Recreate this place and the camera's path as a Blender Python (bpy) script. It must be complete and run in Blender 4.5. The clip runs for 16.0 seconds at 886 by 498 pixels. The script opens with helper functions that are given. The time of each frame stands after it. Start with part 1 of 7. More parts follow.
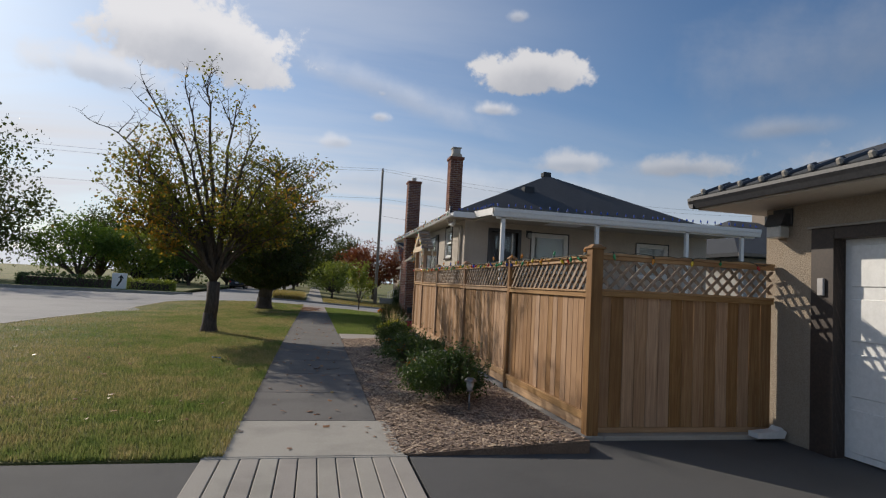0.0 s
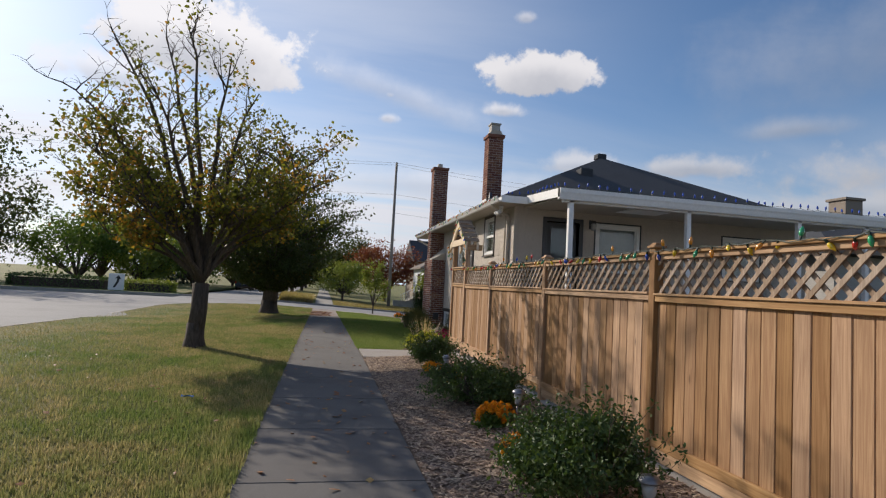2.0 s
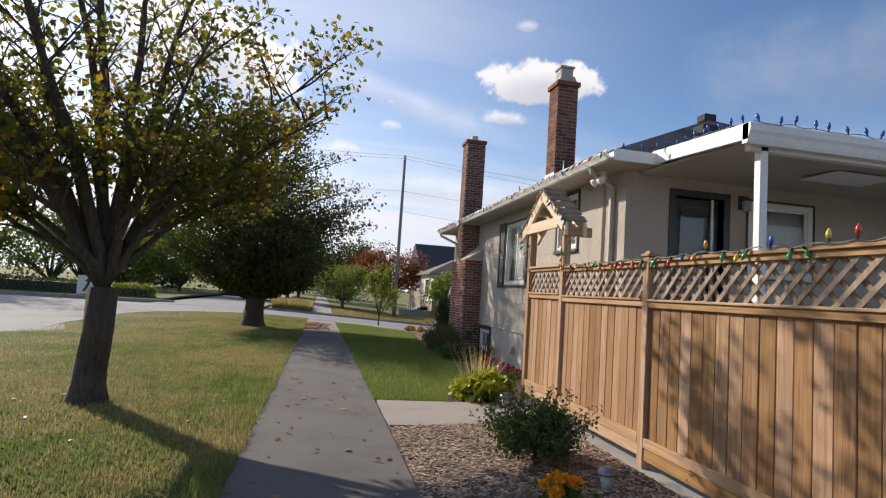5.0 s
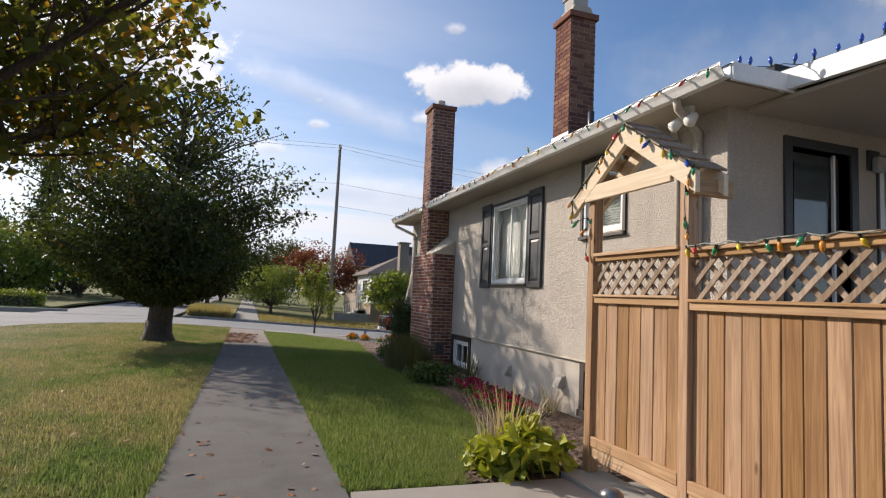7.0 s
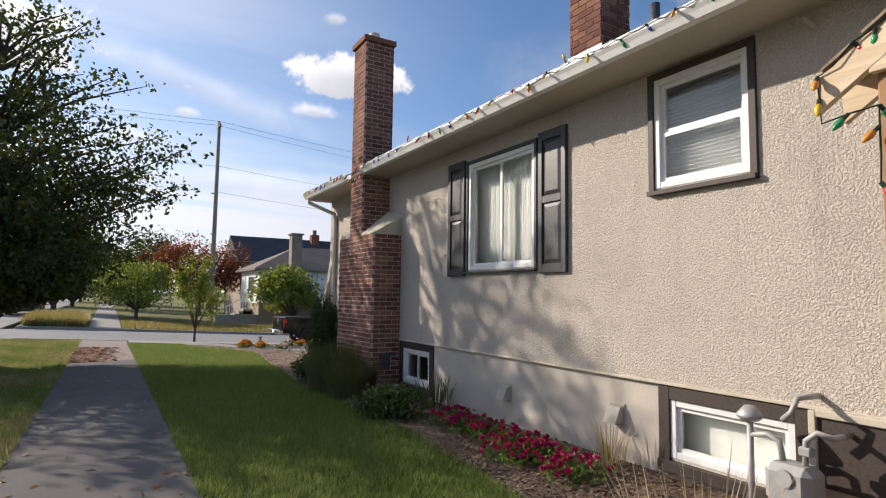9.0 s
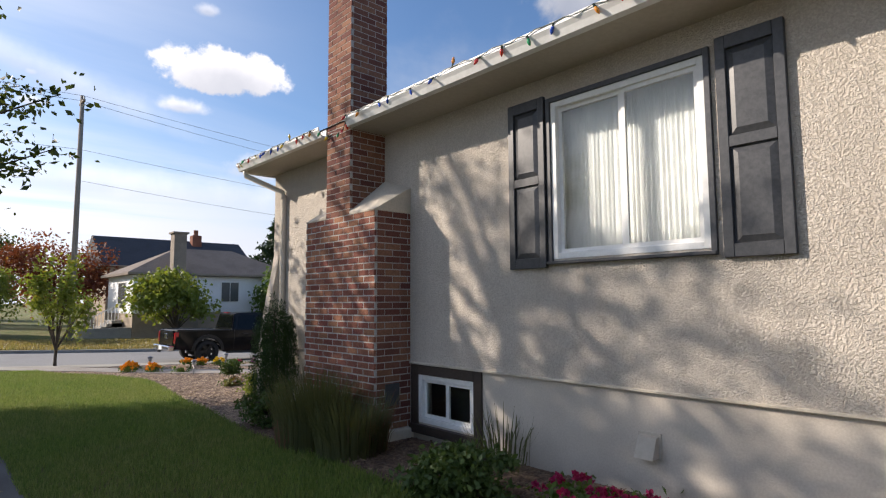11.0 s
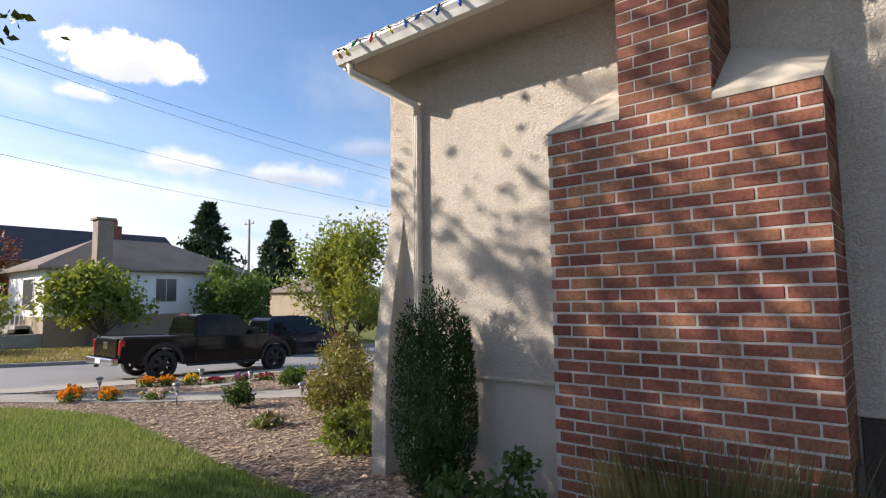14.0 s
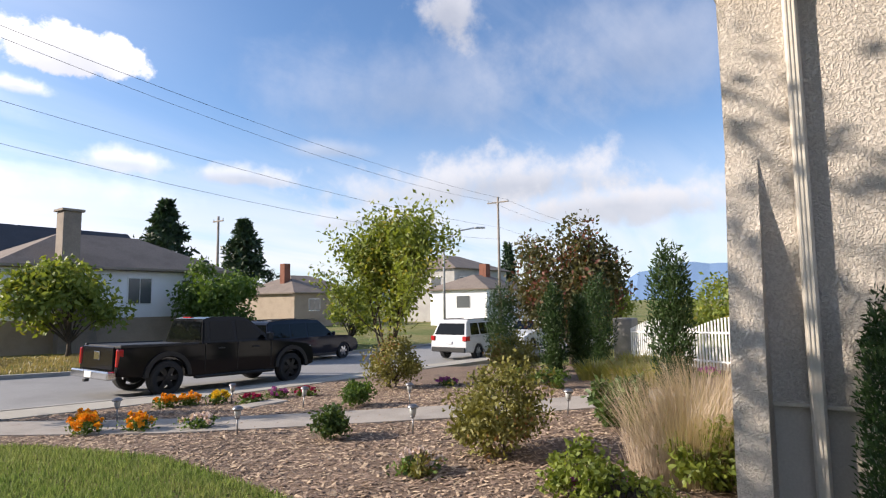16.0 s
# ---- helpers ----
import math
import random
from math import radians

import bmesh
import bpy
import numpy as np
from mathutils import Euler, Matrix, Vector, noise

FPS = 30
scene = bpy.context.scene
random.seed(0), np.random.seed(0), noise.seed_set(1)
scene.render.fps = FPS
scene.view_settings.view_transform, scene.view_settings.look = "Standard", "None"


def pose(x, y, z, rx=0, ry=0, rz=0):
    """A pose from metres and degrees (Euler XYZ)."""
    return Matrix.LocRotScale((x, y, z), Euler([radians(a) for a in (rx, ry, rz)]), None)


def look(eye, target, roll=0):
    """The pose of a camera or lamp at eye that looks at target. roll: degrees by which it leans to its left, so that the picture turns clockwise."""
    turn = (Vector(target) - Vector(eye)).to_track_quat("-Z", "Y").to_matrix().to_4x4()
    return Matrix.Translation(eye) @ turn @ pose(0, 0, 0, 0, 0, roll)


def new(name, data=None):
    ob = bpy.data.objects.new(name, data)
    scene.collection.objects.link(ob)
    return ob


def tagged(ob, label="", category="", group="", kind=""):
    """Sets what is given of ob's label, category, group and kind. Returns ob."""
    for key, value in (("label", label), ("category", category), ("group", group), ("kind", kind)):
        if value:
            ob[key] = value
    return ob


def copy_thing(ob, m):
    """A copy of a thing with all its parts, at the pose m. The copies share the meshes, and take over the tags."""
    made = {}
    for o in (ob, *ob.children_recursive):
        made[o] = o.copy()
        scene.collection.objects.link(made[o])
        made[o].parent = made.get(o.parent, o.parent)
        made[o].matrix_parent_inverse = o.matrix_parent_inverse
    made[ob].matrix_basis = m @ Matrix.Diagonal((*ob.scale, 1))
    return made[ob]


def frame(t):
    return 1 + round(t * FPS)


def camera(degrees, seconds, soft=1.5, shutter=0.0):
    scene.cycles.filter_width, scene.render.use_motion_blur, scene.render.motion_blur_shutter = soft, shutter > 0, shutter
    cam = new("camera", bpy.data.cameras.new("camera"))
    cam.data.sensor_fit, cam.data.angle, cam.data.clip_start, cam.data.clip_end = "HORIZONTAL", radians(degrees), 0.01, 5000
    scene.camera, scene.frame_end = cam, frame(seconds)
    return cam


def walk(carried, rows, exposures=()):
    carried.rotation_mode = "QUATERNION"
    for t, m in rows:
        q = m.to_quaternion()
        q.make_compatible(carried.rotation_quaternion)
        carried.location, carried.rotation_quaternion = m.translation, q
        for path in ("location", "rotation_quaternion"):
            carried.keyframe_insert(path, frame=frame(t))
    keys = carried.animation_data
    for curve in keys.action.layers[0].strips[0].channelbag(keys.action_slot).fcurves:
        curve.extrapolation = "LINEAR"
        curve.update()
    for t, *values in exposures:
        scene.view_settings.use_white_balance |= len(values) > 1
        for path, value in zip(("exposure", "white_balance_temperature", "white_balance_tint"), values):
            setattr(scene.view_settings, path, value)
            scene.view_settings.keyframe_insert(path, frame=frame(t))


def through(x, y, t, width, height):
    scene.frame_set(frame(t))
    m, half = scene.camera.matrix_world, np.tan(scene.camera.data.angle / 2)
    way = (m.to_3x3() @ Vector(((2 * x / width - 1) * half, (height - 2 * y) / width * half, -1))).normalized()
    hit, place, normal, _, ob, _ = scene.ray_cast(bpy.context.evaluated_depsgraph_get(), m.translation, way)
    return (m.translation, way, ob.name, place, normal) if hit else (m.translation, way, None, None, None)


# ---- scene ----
cam = camera(75.9, 16.0, soft=1.2)
METRES, EYE, TILT, LEAN, TURN = 26.8, 1.5, 0.0, 0.0, -12.5
ROWS = [
    (0.0, 0.0, 0.0, 0.0, -0.19, 3.7, -2.99),
    (0.5, -0.0075, 0.0309, -0.0009, -0.07, 3.63, -3.22),
    (1.0, -0.0162, 0.0617, -0.001, 0.13, 3.57, -3.19),
    (1.5, -0.0233, 0.0915, -0.001, 0.23, 3.73, -3.13),
    (2.0, -0.0318, 0.1222, -0.0003, 0.59, 3.78, -3.09),
    (2.5, -0.0384, 0.1519, -0.0003, 0.93, 3.62, -3.21),
    (3.0, -0.0459, 0.1833, -0.0004, 1.43, 3.6, -3.35),
    (3.5, -0.0518, 0.2155, -0.0007, 1.53, 3.6, -3.49),
    (4.0, -0.0588, 0.248, -0.0006, 1.35, 3.9, -3.53),
    (6.5, -0.0916, 0.4038, -0.0006, -3.61, 5.0, -3.32),
    (7.0, -0.0997, 0.4347, -0.0004, -6.52, 4.93, -2.71),
    (7.5, -0.1056, 0.4659, -0.0008, -11.11, 5.11, -1.77),
    (8.0, -0.1116, 0.4968, -0.0016, -14.69, 5.03, -1.01),
    (8.5, -0.1156, 0.5278, -0.0014, -16.11, 4.9, -0.92),
    (9.0, -0.1216, 0.5584, -0.0016, -17.99, 4.7, -0.8),
    (11.5, -0.1544, 0.7093, -0.0029, -31.8, 5.16, 0.48),
    (12.0, -0.1597, 0.7391, -0.0035, -33.02, 4.99, 0.47),
    (12.5, -0.1632, 0.7698, -0.0032, -34.09, 4.91, 0.38),
    (13.0, -0.1662, 0.8002, -0.0047, -35.47, 4.84, 0.36),
    (13.5, -0.1694, 0.8306, -0.0041, -36.56, 4.85, 0.66),
    (14.0, -0.1744, 0.8592, -0.0048, -37.57, 5.07, 0.7),
    (14.5, -0.1803, 0.8885, -0.0044, -38.55, 5.14, 0.86),
    (15.0, -0.186, 0.918, -0.0048, -39.7, 5.2, 0.81),
    (15.5, -0.1912, 0.9496, -0.0054, -40.88, 5.27, 0.85),
    (16.0, -0.1992, 0.9786, -0.0063, -42.03, 5.3, 0.79),
]
walk(cam, [(t, pose(0, 0, EYE, TILT, LEAN, TURN) @ pose(METRES * x, METRES * y, METRES * z, 90 + pitch, roll, yaw)) for t, x, y, z, yaw, pitch, roll in ROWS],
     [(0.0, -0.36, 6500, 13), (3.5, 0.08, 6550, 16), (7.0, 0.18, 6550, 16), (9.0, 0.25, 6550, 16), (12.0, 0.52, 6550, 16), (14.0, 0.66, 6550, 16), (16.0, 0.64, 6550, 16)])

# ---- world, sun ----
SUN_DIR = Vector((-0.51, 0.678, 0.41)).normalized()      # towards the sun
SUN_EL = math.asin(SUN_DIR.z)
SUN_AZ = math.atan2(SUN_DIR.x, SUN_DIR.y)               # clockwise from +y


def link(nt, a, b):
    nt.links.new(a, b)


def node(nt, kind, **values):
    n = nt.nodes.new(kind)
    for key, v in values.items():
        if key in n.inputs:
            n.inputs[key].default_value = v
    return n


def maths(nt, op, a, b=None, clamp=False):
    n = nt.nodes.new("ShaderNodeMath")
    n.operation, n.use_clamp = op, clamp
    for i, v in enumerate((a, b)):
        if v is None:
            continue
        if isinstance(v, (int, float)):
            n.inputs[i].default_value = v
        else:
            link(nt, v, n.inputs[i])
    return n.outputs[0]


def mixcol(nt, fac, a, b, blend="MIX"):
    n = nt.nodes.new("ShaderNodeMix")
    n.data_type, n.blend_type = "RGBA", blend
    for i, v in ((0, fac), (6, a), (7, b)):
        if isinstance(v, (int, float)):
            n.inputs[i].default_value = v
        elif isinstance(v, (tuple, list)):
            n.inputs[i].default_value = (*v[:3], 1)
        else:
            link(nt, v, n.inputs[i])
    return n.outputs[2]


def ramp(nt, fac, lo, hi):
    n = nt.nodes.new("ShaderNodeMapRange")
    n.interpolation_type = "SMOOTHSTEP"
    n.inputs["From Min"].default_value, n.inputs["From Max"].default_value = lo, hi
    link(nt, fac, n.inputs["Value"])
    return n.outputs["Result"]


def az_el(az, el):
    a, e = radians(az), radians(el)
    return Vector((math.sin(a) * math.cos(e), math.cos(a) * math.cos(e), math.sin(e)))


def lerp_sun(az):
    """How bright a cloud stands, by its bearing from the sun."""
    return 1.0 if az < 10 else max(0.62, 1.0 - 0.012 * (az - 10))


world = bpy.data.worlds.new("world")
scene.world = world
world.use_nodes = True
wn = world.node_tree
wn.nodes.clear()
sky = wn.nodes.new("ShaderNodeTexSky")
sky.sky_type, sky.sun_disc = "NISHITA", False
sky.sun_elevation, sky.sun_rotation = SUN_EL, SUN_AZ
sky.air_density, sky.dust_density, sky.ozone_density = 1.0, 0.6, 2.5
coord = wn.nodes.new("ShaderNodeTexCoord").outputs["Generated"]
sep = wn.nodes.new("ShaderNodeSeparateXYZ")
link(wn, coord, sep.inputs[0])
# thin high cloud: noise laid on a flat layer overhead
height = maths(wn, "ADD", maths(wn, "MAXIMUM", sep.outputs[2], 0.0), 0.12)
flat = wn.nodes.new("ShaderNodeCombineXYZ")
link(wn, maths(wn, "DIVIDE", sep.outputs[0], height), flat.inputs[0])
link(wn, maths(wn, "DIVIDE", sep.outputs[1], height), flat.inputs[1])
turn = wn.nodes.new("ShaderNodeMapping")
turn.inputs["Rotation"].default_value = (0, 0, radians(35))
turn.inputs["Scale"].default_value = (0.35, 1.1, 1)
link(wn, flat.outputs[0], turn.inputs[0])
veil = node(wn, "ShaderNodeTexNoise", Scale=0.8, Detail=7.0, Roughness=0.55, Distortion=0.6)
link(wn, turn.outputs[0], veil.inputs["Vector"])
puff = node(wn, "ShaderNodeTexNoise", Scale=9.0, Detail=8.0, Roughness=0.58)
link(wn, coord, puff.inputs["Vector"])
puff_fine = node(wn, "ShaderNodeTexNoise", Scale=26.0, Detail=5.0, Roughness=0.6)
link(wn, coord, puff_fine.inputs["Vector"])
low = ramp(wn, sep.outputs[2], 0.34, 0.02)
veil_mask = maths(wn, "MULTIPLY", ramp(wn, veil.outputs["Fac"], 0.46, 0.76), 0.55)
# whiter towards the sun and low down
sun_dot = wn.nodes.new("ShaderNodeVectorMath")
sun_dot.operation = "DOT_PRODUCT"
link(wn, coord, sun_dot.inputs[0])
sun_dot.inputs[1].default_value = SUN_DIR
glow = ramp(wn, sun_dot.outputs["Value"], 0.35, 1.0)
hazy = maths(wn, "MULTIPLY", maths(wn, "ADD", maths(wn, "MULTIPLY", low, 0.9), maths(wn, "MULTIPLY", glow, 0.5)), 0.85, True)
hazy = maths(wn, "MULTIPLY", hazy, maths(wn, "ADD", ramp(wn, veil.outputs["Fac"], 0.3, 0.6), 0.35), True)
thin = maths(wn, "MAXIMUM", veil_mask, hazy)
col = mixcol(wn, thin, mixcol(wn, 1.0, sky.outputs[0], (0.77, 0.93, 1.04), "MULTIPLY"), mixcol(wn, glow, (5.0, 5.4, 5.9), (7.6, 7.9, 8.3)))
# heaped clouds: azimuth, elevation, half width, half height in degrees, solidity
for az, el, w, h, solid, *tilt in ((6.0, 18.6, 16.0, 2.4, 0.42, -15.5), (20.9, 20.9, 5.4, 3.1, 1.0), (17.0, 17.6, 2.3, 1.1, 0.8), (5.3, 16.3, 1.4, 0.9, 0.75), (1.4, 13.5, 2.2, 1.2, 0.6),
                            (-12.5, 20.5, 8.8, 4.6, 1.0), (-19.5, 16.5, 6.0, 2.4, 0.75), (19.0, 26.0, 1.5, 0.9, 0.6), (5.5, 18.5, 0.8, 0.6, 0.6),
                            (43.5, 14.9, 6.0, 1.6, 0.5), (25.0, 12.5, 5.0, 1.5, 0.7), (35.0, 12.0, 6.5, 1.5, 0.75), (55.5, 28.0, 4.5, 5.0, 0.75), (62.0, 11.5, 20.0, 4.2, 0.8), (72.0, 9.0, 14.0, 3.2, 0.8), (48.0, 8.0, 9.0, 2.0, 0.6),
                            (52.0, 20.0, 20.0, 8.0, 0.30), (75.0, 22.0, 16.0, 9.0, 0.35), (10.0, 10.0, 22.0, 3.0, 0.5), (-55.0, 24.0, 9.0, 4.0, 0.8), (-110.0, 22.0, 12.0, 5.0, 0.8), (140.0, 25.0, 12.0, 5.0, 0.8), (200.0, 20.0, 14.0, 5.0, 0.8)):
    c = az_el(az, el)
    side = Vector((c.y, -c.x, 0)).normalized()
    up = side.cross(c)
    if tilt:
        side, up = side * math.cos(radians(tilt[0])) + up * math.sin(radians(tilt[0])), up * math.cos(radians(tilt[0])) - side * math.sin(radians(tilt[0]))
    parts = []
    for axis, size in ((side, w), (up, h)):
        dot = wn.nodes.new("ShaderNodeVectorMath")
        dot.operation = "DOT_PRODUCT"
        link(wn, coord, dot.inputs[0])
        dot.inputs[1].default_value = axis / math.tan(radians(size))
        parts.append(dot.outputs["Value"])
    # level base, heaped top
    v = maths(wn, "ADD", parts[1], maths(wn, "MULTIPLY", maths(wn, "MINIMUM", parts[1], 0.0), 0.6))
    r = maths(wn, "SQRT", maths(wn, "ADD", maths(wn, "POWER", maths(wn, "ABSOLUTE", parts[0]), 2.0), maths(wn, "POWER", maths(wn, "ABSOLUTE", v), 2.0)))
    ahead = wn.nodes.new("ShaderNodeVectorMath")
    ahead.operation = "DOT_PRODUCT"
    link(wn, coord, ahead.inputs[0])
    ahead.inputs[1].default_value = c
    wobble = maths(wn, "ADD", maths(wn, "MULTIPLY", maths(wn, "SUBTRACT", puff.outputs["Fac"], 0.5), 2.4), maths(wn, "MULTIPLY", maths(wn, "SUBTRACT", puff_fine.outputs["Fac"], 0.5), 0.9))
    edge = maths(wn, "ADD", r, maths(wn, "MULTIPLY", wobble, 1.0 if solid > 0.5 else 0.45))
    soft_edge = 0.28 if solid > 0.9 else 0.75 if solid > 0.5 else 1.0
    mask = maths(wn, "MULTIPLY", ramp(wn, edge, 1.0, 1.0 - soft_edge), solid)
    mask = maths(wn, "MULTIPLY", mask, ramp(wn, ahead.outputs["Value"], 0.2, 0.4))
    shade = ramp(wn, maths(wn, "ADD", maths(wn, "SUBTRACT", parts[1], maths(wn, "MULTIPLY", puff.outputs["Fac"], 0.9)), maths(wn, "MULTIPLY", r, 0.5)), -0.75, 0.25)
    lit = lerp_sun(az)
    white = mixcol(wn, shade, (4.9 * lit, 5.2 * lit, 5.7 * lit), (8.2 * lit, 8.3 * lit, 8.4 * lit))
    col = mixcol(wn, mask, col, white)
back = node(wn, "ShaderNodeBackground", Strength=0.12)
link(wn, col, back.inputs["Color"])
out = wn.nodes.new("ShaderNodeOutputWorld")
link(wn, back.outputs[0], out.inputs[0])

sun = new("sun", bpy.data.lights.new("sun", "SUN"))
sun.data.energy, sun.data.angle, sun.data.color = 5.0, radians(0.6), (1.0, 0.91, 0.76)
sun.matrix_world = look(SUN_DIR * 60, (0, 0, 0))


# ---- materials ----
def shader(name):
    m = bpy.data.materials.new(name)
    m.use_nodes = True
    nt = m.node_tree
    return m, nt, nt.nodes["Principled BSDF"]


def place(nt, scale=(1, 1, 1)):
    mp = nt.nodes.new("ShaderNodeMapping")
    mp.inputs["Scale"].default_value = scale
    geo = nt.nodes.new("ShaderNodeNewGeometry")
    link(nt, geo.outputs["Position"], mp.inputs[0])
    return mp.outputs[0]


def noise_of(nt, vec, scale, detail=5.0, rough=0.6):
    n = node(nt, "ShaderNodeTexNoise", Scale=scale, Detail=detail, Roughness=rough)
    link(nt, vec, n.inputs["Vector"])
    return n.outputs["Fac"]


def mat(name, a, b, grain=30.0, big=1.2, bump=0.3, depth=0.004, rough=0.85, metal=0.0, stain=0.35, vary=0.0, stretch=(1, 1, 1), spec=0.5, island=0.0, coat=0.0):
    """Two-colour surface: fine grain between a and b, wide stains, a bump, and a tint that varies by piece."""
    m, nt, p = shader(name)
    vec = place(nt, stretch)
    fine = noise_of(nt, vec, grain, 6.0, 0.65)
    wide = noise_of(nt, place(nt), big, 4.0, 0.6)
    c = mixcol(nt, ramp(nt, fine, 0.3, 0.7), a, b)
    c = mixcol(nt, maths(nt, "MULTIPLY", ramp(nt, wide, 0.42, 0.72), stain), c, tuple(q * 0.55 for q in a))
    if vary or island:
        src = nt.nodes.new("ShaderNodeObjectInfo").outputs["Random"] if vary else nt.nodes.new("ShaderNodeNewGeometry").outputs["Random Per Island"]
        k = vary or island
        v = maths(nt, "ADD", maths(nt, "MULTIPLY", src, 2 * k), 1 - k)
        hsv = nt.nodes.new("ShaderNodeHueSaturation")
        link(nt, v, hsv.inputs["Value"])
        link(nt, maths(nt, "ADD", maths(nt, "MULTIPLY", src, 0.03), 0.485), hsv.inputs["Hue"])
        link(nt, c, hsv.inputs["Color"])
        c = hsv.outputs["Color"]
    link(nt, c, p.inputs["Base Color"])
    p.inputs["Metallic"].default_value = metal
    p.inputs["Specular IOR Level"].default_value = spec
    p.inputs["Coat Weight"].default_value = coat
    link(nt, maths(nt, "ADD", maths(nt, "MULTIPLY", maths(nt, "SUBTRACT", fine, 0.5), 0.25), rough, True), p.inputs["Roughness"])
    if bump:
        bn = node(nt, "ShaderNodeBump", Strength=bump, Distance=depth)
        link(nt, fine, bn.inputs["Height"])
        link(nt, bn.outputs[0], p.inputs["Normal"])
    return m


def stucco(name, a, b, worm=64.0, depth=0.009):
    m, nt, p = shader(name)
    vec = place(nt)
    wig = node(nt, "ShaderNodeTexNoise", Scale=worm, Detail=2.5, Roughness=0.5, Distortion=0.9)
    link(nt, vec, wig.inputs["Vector"])
    blob = node(nt, "ShaderNodeTexVoronoi", Scale=worm * 0.9)
    blob.feature = "SMOOTH_F1"
    link(nt, vec, blob.inputs["Vector"])
    sand = noise_of(nt, vec, 260.0, 3.0)
    patches = noise_of(nt, vec, 0.9, 5.0)
    streak = noise_of(nt, place(nt, (5, 5, 0.5)), 1.0, 4.0)
    h = maths(nt, "ADD", ramp(nt, wig.outputs["Fac"], 0.36, 0.62), maths(nt, "MULTIPLY", sand, 0.25))
    h = maths(nt, "SUBTRACT", h, maths(nt, "MULTIPLY", blob.outputs["Distance"], 0.5))
    c = mixcol(nt, ramp(nt, wig.outputs["Fac"], 0.35, 0.65), a, b)
    c = mixcol(nt, maths(nt, "MULTIPLY", ramp(nt, patches, 0.45, 0.75), 0.3), c, tuple(q * 0.7 for q in a))
    c = mixcol(nt, maths(nt, "MULTIPLY", ramp(nt, streak, 0.5, 0.75), 0.25), c, tuple(q * 0.75 for q in a))
    link(nt, c, p.inputs["Base Color"])
    p.inputs["Roughness"].default_value = 0.92
    p.inputs["Specular IOR Level"].default_value = 0.25
    bn = node(nt, "ShaderNodeBump", Strength=0.9, Distance=depth)
    link(nt, h, bn.inputs["Height"])
    link(nt, bn.outputs[0], p.inputs["Normal"])
    return m


def wood(name, a, b, along="z", vary=0.22, rough=0.72):
    m, nt, p = shader(name)
    k = {"x": (0.35, 9, 9), "y": (9, 0.35, 9), "z": (9, 9, 0.35)}[along]
    info = nt.nodes.new("ShaderNodeObjectInfo")
    shift = nt.nodes.new("ShaderNodeVectorMath")
    shift.operation = "ADD"
    off = nt.nodes.new("ShaderNodeCombineXYZ")
    for i in range(3):
        link(nt, maths(nt, "MULTIPLY", info.outputs["Random"], 37.0 + 11 * i), off.inputs[i])
    link(nt, place(nt), shift.inputs[0])
    link(nt, off.outputs[0], shift.inputs[1])
    mp = nt.nodes.new("ShaderNodeMapping")
    mp.inputs["Scale"].default_value = k
    link(nt, shift.outputs[0], mp.inputs[0])
    grain = node(nt, "ShaderNodeTexNoise", Scale=4.0, Detail=7.0, Roughness=0.62, Distortion=1.2)
    link(nt, mp.outputs[0], grain.inputs["Vector"])
    knots = node(nt, "ShaderNodeTexVoronoi", Scale=2.6)
    mp2 = nt.nodes.new("ShaderNodeMapping")
    mp2.inputs["Scale"].default_value = {"x": (0.5, 2, 2), "y": (2, 0.5, 2), "z": (2, 2, 0.6)}[along]
    link(nt, shift.outputs[0], mp2.inputs[0])
    link(nt, mp2.outputs[0], knots.inputs["Vector"])
    c = mixcol(nt, ramp(nt, grain.outputs["Fac"], 0.3, 0.72), a, b)
    c = mixcol(nt, maths(nt, "MULTIPLY", ramp(nt, knots.outputs["Distance"], 0.09, 0.02), 0.8), c, tuple(q * 0.35 for q in a))
    wide = noise_of(nt, shift.outputs[0], 0.9, 3.0)
    c = mixcol(nt, maths(nt, "MULTIPLY", ramp(nt, wide, 0.4, 0.75), 0.45), c, tuple(q * 0.62 for q in a))
    hsv = nt.nodes.new("ShaderNodeHueSaturation")
    link(nt, maths(nt, "ADD", maths(nt, "MULTIPLY", info.outputs["Random"], 2 * vary), 1 - vary), hsv.inputs["Value"])
    link(nt, maths(nt, "ADD", maths(nt, "MULTIPLY", info.outputs["Random"], -0.3), 1.12), hsv.inputs["Saturation"])
    link(nt, c, hsv.inputs["Color"])
    link(nt, hsv.outputs[0], p.inputs["Base Color"])
    p.inputs["Roughness"].default_value = rough
    p.inputs["Specular IOR Level"].default_value = 0.3
    bn = node(nt, "ShaderNodeBump", Strength=0.35, Distance=0.003)
    link(nt, grain.outputs["Fac"], bn.inputs["Height"])
    link(nt, bn.outputs[0], p.inputs["Normal"])
    return m


